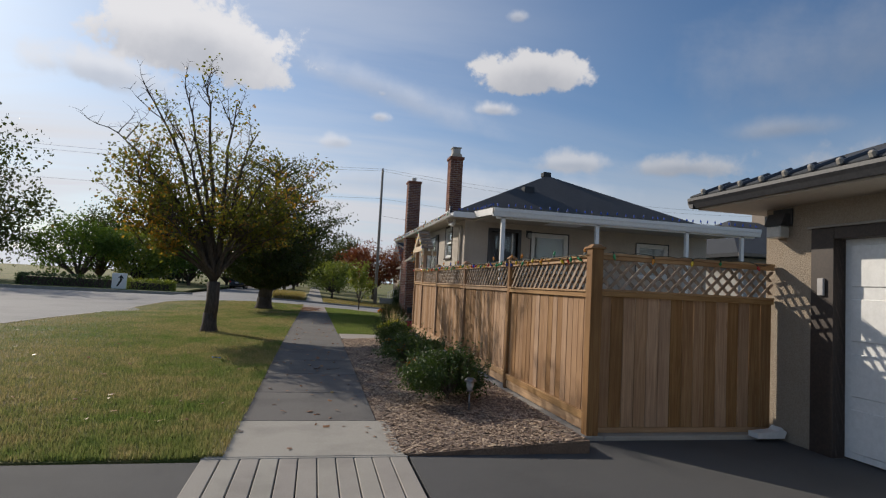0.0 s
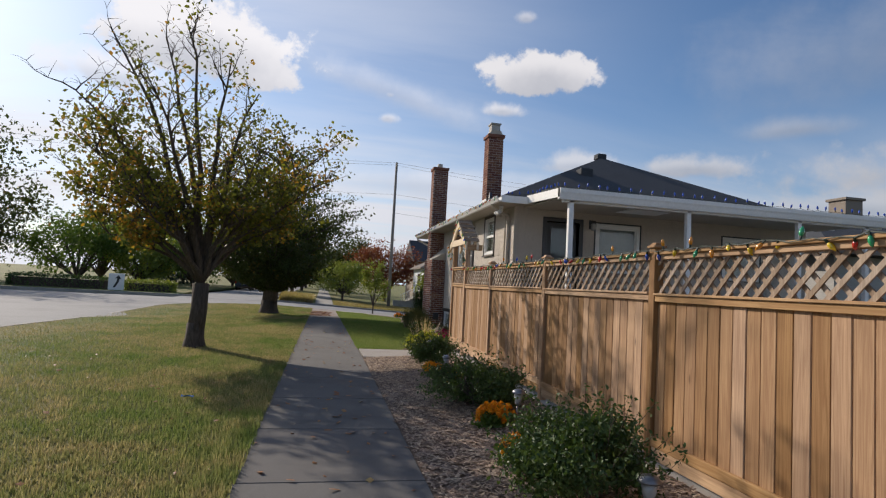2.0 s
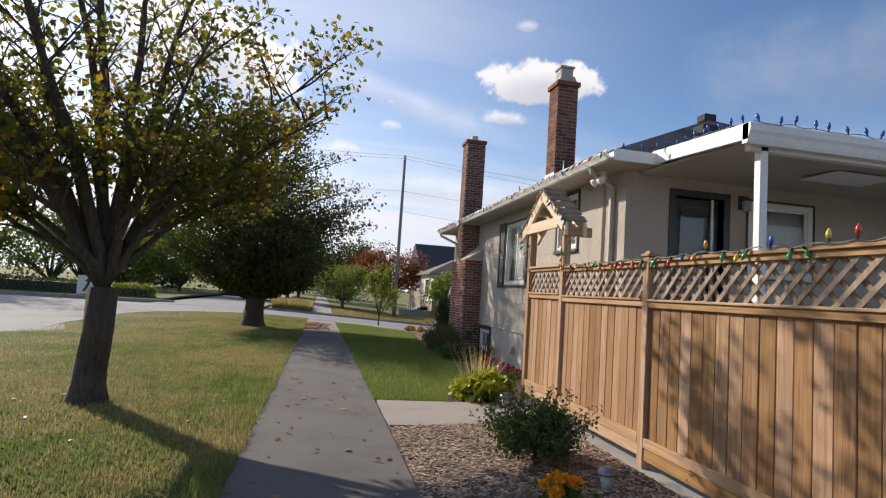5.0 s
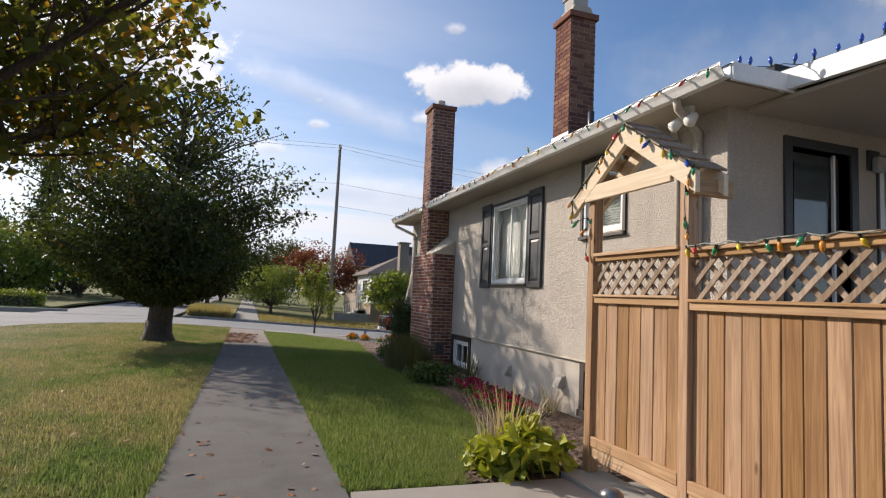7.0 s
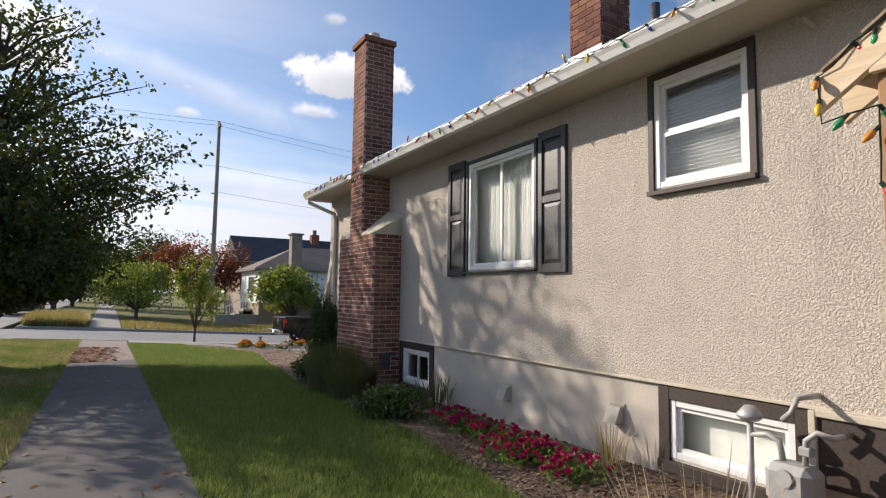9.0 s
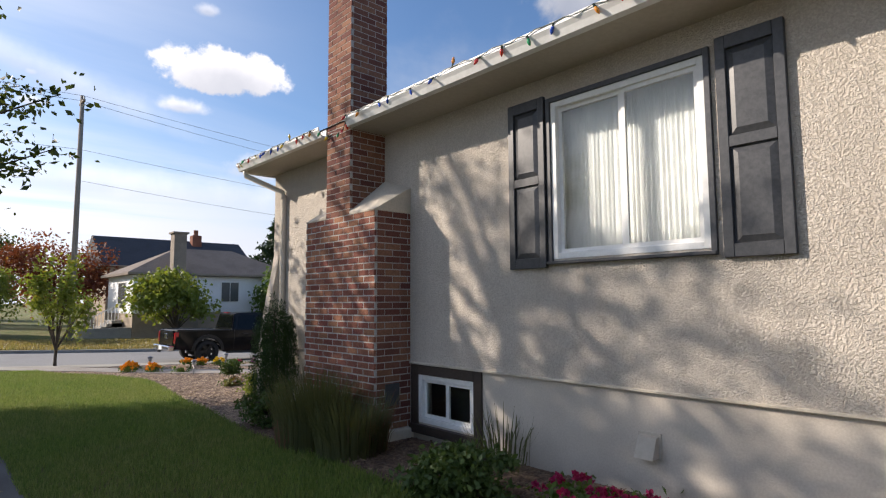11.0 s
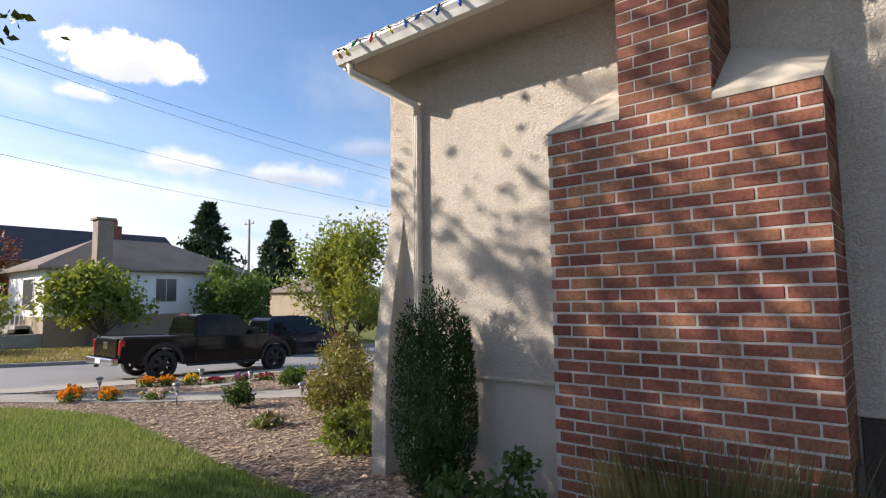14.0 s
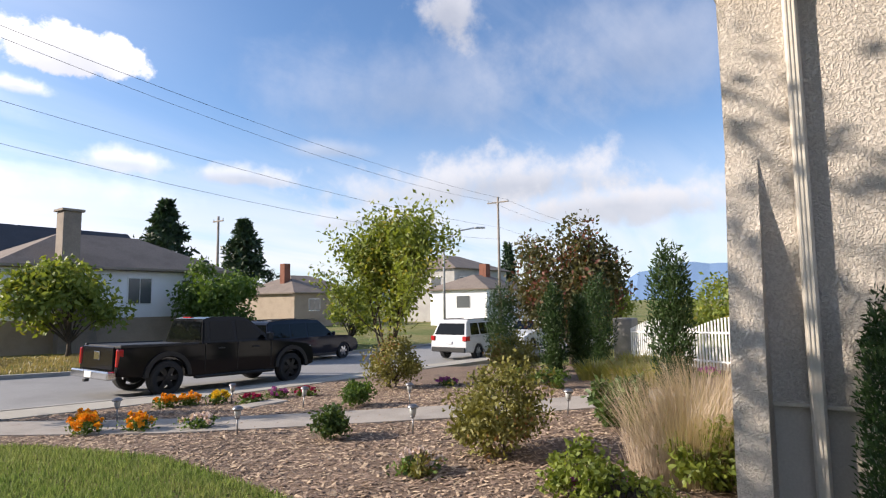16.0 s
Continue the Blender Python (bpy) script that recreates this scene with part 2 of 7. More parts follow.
def leafy(name, a, b, c=None, share=0.15, rough=0.5, through=0.35):
    """Leaves: tints by leaf, and light that passes through."""
    m, nt, p = shader(name)
    rnd = nt.nodes.new("ShaderNodeNewGeometry").outputs["Random Per Island"]
    wide = noise_of(nt, place(nt), 0.9, 3.0)
    t = maths(nt, "ADD", maths(nt, "MULTIPLY", rnd, 0.6), maths(nt, "MULTIPLY", ramp(nt, wide, 0.3, 0.7), 0.4))
    k = mixcol(nt, t, a, b)
    if c:
        pick = maths(nt, "ADD", maths(nt, "MULTIPLY", rnd, 0.55), maths(nt, "MULTIPLY", ramp(nt, wide, 0.35, 0.65), 0.45))
        k = mixcol(nt, ramp(nt, pick, 1 - share - 0.04, 1 - share + 0.04), k, c)
    link(nt, k, p.inputs["Base Color"])
    p.inputs["Roughness"].default_value = rough
    p.inputs["Specular IOR Level"].default_value = 0.35
    tr = nt.nodes.new("ShaderNodeBsdfTranslucent")
    link(nt, mixcol(nt, 1.0, k, (1.3, 1.25, 0.6), "MULTIPLY"), tr.inputs[0])
    mx = nt.nodes.new("ShaderNodeMixShader")
    mx.inputs[0].default_value = through
    link(nt, p.outputs[0], mx.inputs[1])
    link(nt, tr.outputs[0], mx.inputs[2])
    link(nt, mx.outputs[0], nt.nodes["Material Output"].inputs[0])
    return m


def plain(name, col, rough=0.5, metal=0.0, coat=0.0, glow=0.0, spec=0.5):
    m, nt, p = shader(name)
    fine = noise_of(nt, place(nt), 14.0, 4.0)
    link(nt, mixcol(nt, ramp(nt, fine, 0.3, 0.75), col, tuple(q * 0.82 for q in col)), p.inputs["Base Color"])
    link(nt, maths(nt, "ADD", maths(nt, "MULTIPLY", maths(nt, "SUBTRACT", fine, 0.5), 0.15), rough, True), p.inputs["Roughness"])
    p.inputs["Metallic"].default_value, p.inputs["Coat Weight"].default_value = metal, coat
    p.inputs["Specular IOR Level"].default_value = spec
    return m


def glass(name, tint=(0.9, 0.95, 0.95)):
    """A window pane: clear, with the mirror gloss of glass."""
    m, nt, p = shader(name)
    p.inputs["Base Color"].default_value = (*tint, 1)
    p.inputs["Roughness"].default_value = 0.02
    p.inputs["Transmission Weight"].default_value = 1.0
    p.inputs["IOR"].default_value = 1.45
    return m


M_STUCCO = stucco("tan_stucco", (0.55, 0.485, 0.415), (0.67, 0.605, 0.525))
M_STUCCO_LOW = mat("smooth_stucco", (0.50, 0.445, 0.38), (0.58, 0.525, 0.455), 60, 1.1, 0.5, 0.004, 0.9, stain=0.3)
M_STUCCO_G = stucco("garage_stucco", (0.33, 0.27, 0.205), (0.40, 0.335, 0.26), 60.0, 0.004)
M_FENCE = wood("cedar_boards", (0.28, 0.145, 0.066), (0.46, 0.275, 0.135), "z", 0.25)
M_RAIL = wood("cedar_rails", (0.36, 0.20, 0.09), (0.54, 0.34, 0.17), "y", 0.18)
M_RAIL_X = wood("cedar_rails_across", (0.36, 0.20, 0.09), (0.54, 0.34, 0.17), "x", 0.18)
M_SLAT = wood("cedar_slats", (0.24, 0.165, 0.11), (0.42, 0.32, 0.23), "z", 0.22)
M_PALE_WOOD = wood("pale_timber", (0.60, 0.45, 0.28), (0.74, 0.60, 0.41), "y", 0.12)
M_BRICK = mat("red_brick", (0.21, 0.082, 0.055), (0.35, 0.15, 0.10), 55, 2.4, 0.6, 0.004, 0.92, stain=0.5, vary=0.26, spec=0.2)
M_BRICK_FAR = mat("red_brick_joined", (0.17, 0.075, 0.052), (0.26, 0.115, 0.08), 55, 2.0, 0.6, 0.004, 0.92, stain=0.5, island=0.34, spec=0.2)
M_MORTAR = mat("mortar", (0.40, 0.38, 0.35), (0.55, 0.52, 0.48), 90, 3.0, 0.6, 0.004, 0.95, stain=0.4)
M_CAP = mat("chimney_cap_render", (0.50, 0.44, 0.35), (0.58, 0.52, 0.43), 50, 3.0, 0.3, 0.003, 0.9, stain=0.4)
M_WALK = mat("sidewalk_concrete", (0.11, 0.104, 0.097), (0.175, 0.165, 0.154), 120, 1.3, 0.5, 0.003, 0.93, stain=0.4, vary=0.06, spec=0.3)
M_SLAB = mat("pale_concrete", (0.31, 0.285, 0.25), (0.41, 0.38, 0.335), 110, 1.6, 0.4, 0.003, 0.93, stain=0.35, vary=0.06, spec=0.3)
M_ASPHALT = mat("asphalt", (0.055, 0.055, 0.057), (0.12, 0.118, 0.115), 220, 0.8, 0.8, 0.005, 0.9, stain=0.3)
M_ROAD = mat("worn_road", (0.20, 0.20, 0.20), (0.29, 0.285, 0.28), 160, 0.35, 0.6, 0.004, 0.88, stain=0.35)
M_SOIL = mat("bark_mulch_ground", (0.12, 0.08, 0.055), (0.28, 0.195, 0.14), 70, 2.0, 1.0, 0.02, 0.95, stain=0.5)
M_CHIP = mat("bark_chips", (0.24, 0.16, 0.11), (0.46, 0.345, 0.255), 40, 2.0, 0.3, 0.004, 0.9, stain=0.3, island=0.55)
M_CHIP_DARK = mat("dark_bark_chips", (0.09, 0.058, 0.040), (0.22, 0.145, 0.10), 40, 2.0, 0.3, 0.004, 0.9, stain=0.3, island=0.5)
M_ROOF = mat("dark_shingles", (0.030, 0.034, 0.040), (0.065, 0.070, 0.078), 150, 1.2, 0.7, 0.006, 0.9, stain=0.3)
M_WHITE = mat("white_paint", (0.74, 0.74, 0.72), (0.82, 0.82, 0.80), 20, 1.5, 0.1, 0.001, 0.45, stain=0.12)
M_CREAM = mat("cream_soffit", (0.44, 0.39, 0.32), (0.50, 0.45, 0.38), 20, 1.5, 0.1, 0.001, 0.6, stain=0.15)
M_DARK = mat("charcoal_paint", (0.035, 0.037, 0.042), (0.06, 0.062, 0.068), 30, 2, 0.15, 0.001, 0.42, stain=0.2)
M_BROWN = mat("dark_brown_trim", (0.036, 0.026, 0.021), (0.065, 0.047, 0.037), 40, 2, 0.3, 0.002, 0.6, stain=0.4)
M_CURTAIN = mat("pale_curtain", (0.46, 0.46, 0.45), (0.56, 0.56, 0.54), 8, 2, 0.3, 0.004, 0.9, stain=0.1)
M_ROOM = mat("dim_room", (0.10, 0.09, 0.08), (0.14, 0.13, 0.12), 8, 1, 0, 0, 0.9)
M_GLASS = glass("window_glass")
M_BARK = mat("grey_bark", (0.05, 0.038, 0.028), (0.11, 0.085, 0.065), 26, 2.0, 1.0, 0.015, 0.95, stain=0.4, stretch=(1, 1, 0.25))
M_LAWN = None


def lawn_material(name):
    m, nt, p = shader(name)
    vec = place(nt)
    fine = noise_of(nt, vec, 60.0, 5.0, 0.7)
    mid = noise_of(nt, vec, 2.6, 5.0, 0.65)
    wide = noise_of(nt, vec, 0.33, 4.0, 0.6)
    green = mixcol(nt, ramp(nt, fine, 0.3, 0.7), (0.05, 0.09, 0.018), (0.12, 0.17, 0.036))
    dry = mixcol(nt, ramp(nt, fine, 0.3, 0.7), (0.19, 0.155, 0.065), (0.33, 0.27, 0.125))
    k = maths(nt, "ADD", maths(nt, "MULTIPLY", ramp(nt, wide, 0.34, 0.62), 0.62), maths(nt, "MULTIPLY", ramp(nt, mid, 0.4, 0.7), 0.5), True)
    c = mixcol(nt, maths(nt, "MULTIPLY", k, 0.95), green, dry)
    link(nt, c, p.inputs["Base Color"])
    p.inputs["Roughness"].default_value = 0.9
    p.inputs["Specular IOR Level"].default_value = 0.2
    bn = node(nt, "ShaderNodeBump", Strength=1.0, Distance=0.03)
    link(nt, fine, bn.inputs["Height"])
    link(nt, bn.outputs[0], p.inputs["Normal"])
    return m


M_LAWN = lawn_material("patchy_lawn")


# ---- mesh helpers ----
def part(name, bm, material, parent=None, label="", smooth=False):
    """Links a bmesh as one mesh object, under parent if there is one."""
    me = bpy.data.meshes.new(name)
    bmesh.ops.recalc_face_normals(bm, faces=bm.faces)
    bm.to_mesh(me)
    bm.free()
    for poly in me.polygons:
        poly.use_smooth = smooth
    me.materials.append(material)
    ob = new(name, me)
    if parent:
        ob.parent = parent
        ob.matrix_parent_inverse = parent.matrix_basis.inverted()
    if label:
        ob["label"] = label
    return ob


def root(name, at=(0, 0, 0), label="", category="", group="", kind=""):
    ob = new(name)
    ob.empty_display_size = 0.1
    ob.location = at
    ob.matrix_basis = pose(*at)
    return tagged(ob, label, category, group, kind)


def box(x0, x1, y0, y1, z0, z1, bevel=0.0, bm=None):
    bm = bm or bmesh.new()
    r = bmesh.ops.create_cube(bm, size=1, matrix=Matrix.Translation(((x0 + x1) / 2, (y0 + y1) / 2, (z0 + z1) / 2)) @ Matrix.Diagonal((abs(x1 - x0), abs(y1 - y0), abs(z1 - z0), 1)))
    if bevel:
        vs = set(r["verts"])
        bmesh.ops.bevel(bm, geom=[e for e in bm.edges if e.verts[0] in vs], offset=bevel, segments=1, affect="EDGES")
    return bm


def tube(path, radii, sides=8, bm=None, caps=True):
    """A round bar along a list of points, with a radius at each."""
    bm = bm or bmesh.new()
    path = [Vector(p) for p in path]
    rings, old = [], None
    for i, p in enumerate(path):
        d = (path[min(i + 1, len(path) - 1)] - path[max(i - 1, 0)]).normalized()
        a = d.orthogonal().normalized() if old is None else (old - d * old.dot(d)).normalized()
        old = a
        b = d.cross(a)
        r = radii if isinstance(radii, (int, float)) else radii[i]
        rings.append([bm.verts.new(p + (a * math.cos(2 * math.pi * k / sides) + b * math.sin(2 * math.pi * k / sides)) * r) for k in range(sides)])
    for lo, hi in zip(rings, rings[1:]):
        for k in range(sides):
            bm.faces.new((lo[k], lo[(k + 1) % sides], hi[(k + 1) % sides], hi[k]))
    if caps:
        bm.faces.new(rings[0][::-1])
        bm.faces.new(rings[-1])
    return bm


def prism(points, axis, lo, hi, bm=None):
    """A flat outline pushed along an axis. points are the other two coordinates in x, y, z order."""
    bm = bm or bmesh.new()
    def at(p, d):
        q = list(p)
        q.insert("xyz".index(axis), d)
        return bm.verts.new(q)
    a, b = [at(p, lo) for p in points], [at(p, hi) for p in points]
    bm.faces.new(a)
    bm.faces.new(b[::-1])
    n = len(points)
    for i in range(n):
        bm.faces.new((a[i], b[i], b[(i + 1) % n], a[(i + 1) % n]))
    return bm


def wall_with_holes(axis, at, thick, u0, u1, z0, z1, holes, bm=None):
    """A wall across an axis ('x' or 'y'), outer face at `at`, its thickness going to at + thick; holes as (u0, u1, z0, z1)."""
    bm = bm or bmesh.new()
    us = sorted({u0, u1, *(h[0] for h in holes), *(h[1] for h in holes)})
    zs = sorted({z0, z1, *(h[2] for h in holes), *(h[3] for h in holes)})
    us, zs = [u for u in us if u0 <= u <= u1], [z for z in zs if z0 <= z <= z1]
    cache = {}
    def v(i, j, k):
        key = (i, j, k)
        if key not in cache:
            d = at + thick * k
            cache[key] = bm.verts.new((d, us[i], zs[j]) if axis == "x" else (us[i], d, zs[j]))
        return cache[key]
    solid = {(i, j): not any(h[0] < (us[i] + us[i + 1]) / 2 < h[1] and h[2] < (zs[j] + zs[j + 1]) / 2 < h[3] for h in holes)
             for i in range(len(us) - 1) for j in range(len(zs) - 1)}
    for (i, j), full in solid.items():
        if not full:
            continue
        for k in (0, 1):
            bm.faces.new((v(i, j, k), v(i + 1, j, k), v(i + 1, j + 1, k), v(i, j + 1, k)))
        for (di, dj), (p, q) in {(-1, 0): ((0, 0), (0, 1)), (1, 0): ((1, 0), (1, 1)), (0, -1): ((0, 0), (1, 0)), (0, 1): ((0, 1), (1, 1))}.items():
            if not solid.get((i + di, j + dj), False):
                bm.faces.new((v(i + p[0], j + p[1], 0), v(i + q[0], j + q[1], 0), v(i + q[0], j + q[1], 1), v(i + p[0], j + p[1], 1)))
    return bm


def lerp(x, pts):
    """A broken line through (x, value) pairs."""
    if x <= pts[0][0]:
        return pts[0][1]
    for (a, fa), (b, fb) in zip(pts, pts[1:]):
        if x <= b:
            return fa + (fb - fa) * (x - a) / (b - a)
    return pts[-1][1]


def raw_mesh(name, verts, faces, material, parent=None, smooth=False):
    me = bpy.data.meshes.new(name)
    me.from_pydata(verts, [], faces)
    me.materials.append(material)
    if smooth:
        me.polygons.foreach_set("use_smooth", [True] * len(me.polygons))
    ob = new(name, me)
    if parent:
        ob.parent = parent
        ob.matrix_parent_inverse = parent.matrix_basis.inverted()
    return ob


# ---- the lie of the land ----
def road_z(x):
    return lerp(x, [(-3, -0.27), (5, -0.67), (9, -0.85), (20, -1.12), (40, -1.4)])


def land(x, y):
    near = lerp(y, [(14, 0.0), (20, -0.06), (27, -0.17)])
    if y <= 27:
        return near - 0.10 * lerp(x, [(-8.2, 1), (-4, 0)])
    kerb = road_z(x) + 0.10
    if y < 39.5:
        base = near - 0.10 * lerp(x, [(-8.2, 1), (-4, 0)])
        return base + (kerb - base) * (y - 27) / 12.5
    return kerb + lerp(y, [(47, 0), (56, 0.15)])


def pave_z(x, y):
    """The road's surface."""
    if y > 39.4:
        return road_z(x)
    return lerp(y, [(17, -0.22), (39.4, road_z(x))])


def sheet(name, u, v, at, material, lift=0.0, parent=None, z_of=land, drop=0.12):
    """A ground sheet: at(u, v) gives x and y. Its rim drops a little into the ground."""
    nu, nv = len(u), len(v)
    verts = []
    for a in u:
        for b in v:
            x, y = at(a, b)
            verts.append((x, y, z_of(x, y) + lift))
    faces = [(i * nv + j, (i + 1) * nv + j, (i + 1) * nv + j + 1, i * nv + j + 1) for i in range(nu - 1) for j in range(nv - 1)]
    rim = [i * nv for i in range(nu)] + [(nu - 1) * nv + j for j in range(1, nv)] + [i * nv + nv - 1 for i in range(nu - 2, -1, -1)] + [j for j in range(nv - 2, 0, -1)]
    n0 = len(verts)
    verts += [(verts[k][0], verts[k][1], verts[k][2] - drop) for k in rim]
    m = len(rim)
    faces += [(rim[i], rim[(i + 1) % m], n0 + (i + 1) % m, n0 + i) for i in range(m)]
    return raw_mesh(name, verts, faces, material, parent)


def steps(a, b, d):
    n = max(1, round((b - a) / d))
    return [a + (b - a) * i / n for i in range(n + 1)]


def kerb_x(y):
    """The avenue's kerb beside the lawn, turning into the cross street."""
    if y < 34.0:
        return -8.3
    return -8.3 + 5.3 * (1 - math.sqrt(max(0.0, 1 - ((y - 34.0) / 5.3) ** 2)))


us = [-1500, -500, -150, -60] + steps(-30, 40, 1.0) + [60, 150, 500, 1500]
vs = [-1500, -300, -60] + steps(-20, 70, 1.0) + [120, 300, 800, 2500]
ground = tagged(sheet("ground", us, vs, lambda x, y: (x, y), M_LAWN, -0.16, z_of=lambda x, y: min(land(x, y), pave_z(x, y) + 0.05) - 0.05), kind="structure")
lawn_w = tagged(sheet("lawn", steps(0, 1, 0.05), steps(4.96, 39.2, 0.5), lambda a, y: (kerb_x(y) + 0.17 + a * (-0.655 - kerb_x(y) - 0.17), y), M_LAWN), kind="structure")
road = tagged(sheet("road", [-70, -50, -40, -30] + steps(-26, 60, 2), [-40] + steps(-6, 39.4, 2) + steps(40, 47, 1), lambda x, y: (x, y), M_ROAD, -0.005, z_of=lambda x, y: pave_z(x, y) if (x <= -6 or y > 39) else pave_z(x, y) - 0.5 * min(1, (39.4 - y) / 2 + 0.2)), kind="structure")
road2 = tagged(sheet("road_avenue", [-10.5, -8, -6, -4], steps(47, 160, 4), lambda x, y: (x, y), M_ROAD, 0.004, z_of=lambda x, y: pave_z(x, y)), kind="structure")

# east lawn, mulch beds
def bed_x(y):
    return lerp(y, [(16.6, 1.75), (17.3, 2.3), (18.2, 2.72), (21, 3.05), (24, 3.1), (25.5, 3.05), (27.5, 3.3), (29, 3.4), (31, 3.7), (33, 3.9), (35, 3.4), (36.2, 2.6), (39, 2.0)])


lawn_e = tagged(sheet("lawn_east", steps(0, 1, 0.1), steps(16.35, 37.6, 0.4), lambda a, y: (0.745 + a * (bed_x(y) - 0.745), y), M_LAWN), kind="structure")
bed_e = tagged(sheet("mulch_bed", steps(0, 1, 0.05), steps(16.35, 39.0, 0.4), lambda a, y: (bed_x(y) + a * ((4.3 if y < 27.3 else 16.0) - bed_x(y)), y), M_SOIL, 0.012), kind="structure")
bed_f = tagged(sheet("mulch_bed_fence", [0.745, 0.95, 1.2, 1.5, 1.8, 2.1, 2.4, 2.62], steps(5.0, 14.85, 0.4), lambda x, y: (x, y), M_SOIL, 0.012, z_of=lambda x, y: land(x, y) + 0.06 * (x - 0.86)), kind="structure")
drive = tagged(sheet("driveway", steps(0.9, 5.3, 0.4), steps(-8, 5.45, 0.6), lambda x, y: (x, y), M_ASPHALT, 0.0), kind="structure")
drive_w = tagged(sheet("driveway_apron", steps(-8.0, -0.80, 0.6), steps(-8, 4.9, 0.6), lambda x, y: (x, y), M_ASPHALT, 0.0), kind="structure")
yard = tagged(sheet("yard", steps(2.9, 14, 1), steps(5.6, 16.2, 1), lambda x, y: (x, y), M_SLAB, 0.0), kind="structure")

# ---- sidewalk ----
walkway = root("pavement", (0, 10, 0), "grey concrete sidewalk of jointed slabs between lawn and garden", "sidewalk", kind="structure")
y = 6.2
k = 0
while y < 31:
    a, b = y, min(y + 1.52, 31.2)
    part("slab", box(-0.66, 0.74, a + 0.006, b - 0.006, (land(0, a) + land(0, b)) / 2 - 0.1, (land(0, a) + land(0, b)) / 2 + 0.018, 0.006), M_WALK, walkway)
    y += 1.52
part("slab", box(-0.78, 0.86, 4.97, 6.19, -0.1, 0.02, 0.006), M_SLAB, walkway)
# boards pressed into the concrete where the drive crosses
for i in range(11):
    x = -0.80 + i * 0.152
    part("stamped_board", box(x + 0.004, x + 0.148, -4.0, 4.92, -0.1, 0.018, 0.006), M_SLAB, walkway)
part("stamped_edge", box(-0.80, 0.88, 4.925, 4.965, -0.1, 0.019, 0.005), M_SLAB, walkway)


# ---- house ----
WX, SY, NY, EX = 4.23, 16.2, 27.32, 12.2
W3 = (17.80, 18.68, 2.43, 3.42)      # windows of the west wall: y0, y1, z0, z1
W2 = (20.345, 21.74, 1.80, 3.24)
B1 = (17.55, 18.58, 0.12, 0.605)
B2 = (22.78, 23.665, 0.085, 0.612)
DOOR = (5.05, 5.89, 1.25, 3.20)
P1 = (6.32, 7.52, 2.05, 3.24)
P2 = (9.86, 10.98, 2.05, 3.15)
house = root("house", (8.2, 21.8, -0.1), "single-storey tan stucco bungalow with dark hip roof and white gutters", "house")
part("wall", wall_with_holes("x", WX, 0.2, SY, NY, 0.725, 3.75, [W3, W2]), M_STUCCO, house, "rough tan stucco")
part("wall", wall_with_holes("x", WX + 0.02, 0.2, SY, NY, -0.6, 0.725, [B1, B2]), M_STUCCO_LOW, house, "smooth painted foundation wall")
part("wall", wall_with_holes("y", SY, 0.2, WX + 0.2, EX, -0.6, 3.75, [DOOR, P1, P2]), M_STUCCO, house)
part("wall", wall_with_holes("y", NY - 0.2, 0.2, WX + 0.2, EX, -1.0, 3.75, []), M_STUCCO, house)
part("wall", wall_with_holes("x", EX, 0.2, SY, NY, -1.0, 3.75, []), M_STUCCO, house)
part("drip_edge", box(WX - 0.022, WX + 0.03, SY, NY, 0.722, 0.745, 0.004), M_CAP, house)
part("ceiling", box(WX + 0.25, EX - 0.05, SY + 0.25, NY - 0.25, 3.45, 3.5), M_ROOM, house)
part("room_floor", box(WX + 0.25, EX - 0.05, SY + 0.25, NY - 0.25, 1.15, 1.22), M_ROOM, house)
# hip roof
EW, ES, EE, EN, EZ = 3.70, 15.65, 12.75, 27.42, 3.62
bm = bmesh.new()
eave = [bm.verts.new(p) for p in ((EW, ES, EZ), (EE, ES, EZ), (EE, EN, EZ), (EW, EN, EZ))]
ra, rb = bm.verts.new((8.2, 19.7, 5.80)), bm.verts.new((8.2, 23.9, 5.80))
for f in ((eave[0], eave[1], ra), (eave[1], eave[2], rb, ra), (eave[2], eave[3], rb), (eave[3], eave[0], ra, rb), eave[::-1]):
    bm.faces.new(f)
roof = part("roof", bm, M_ROOF, house, "dark asphalt shingles")
part("soffit", box(EW + 0.03, WX + 0.0, ES + 0.1, EN - 0.05, 3.50, 3.53), M_CREAM, house)
part("soffit", box(WX, EE, ES + 0.1, SY, 3.50, 3.53), M_CREAM, house)
part("soffit", box(WX, EE, NY, EN - 0.05, 3.50, 3.53), M_CREAM, house)


def gutter(x, z, y0, y1, out=-1):
    """A white ogee gutter seen from the street, as a profile pushed along y."""
    prof = [(0.0, 0.0), (0.075, 0.0), (0.085, 0.02), (0.10, 0.05), (0.125, 0.085), (0.125, 0.12), (0.115, 0.12), (0.113, 0.09), (0.075, 0.03), (0.01, 0.012), (0.01, 0.12), (0.0, 0.12)]
    return prism([(x + out * a, z + b) for a, b in prof], "y", y0, y1)


part("gutter", gutter(EW + 0.03, 3.50, ES + 0.02, 24.27), M_WHITE, house, "white metal gutter")
part("gutter", gutter(EW + 0.03, 3.50, 24.86, EN), M_WHITE, house, "white metal gutter")
part("fascia", box(EW + 0.03, EE, ES, ES + 0.03, 3.48, 3.64), M_WHITE, house)
part("fascia", box(EW + 0.03, EE, EN - 0.03, EN, 3.48, 3.64), M_WHITE, house)


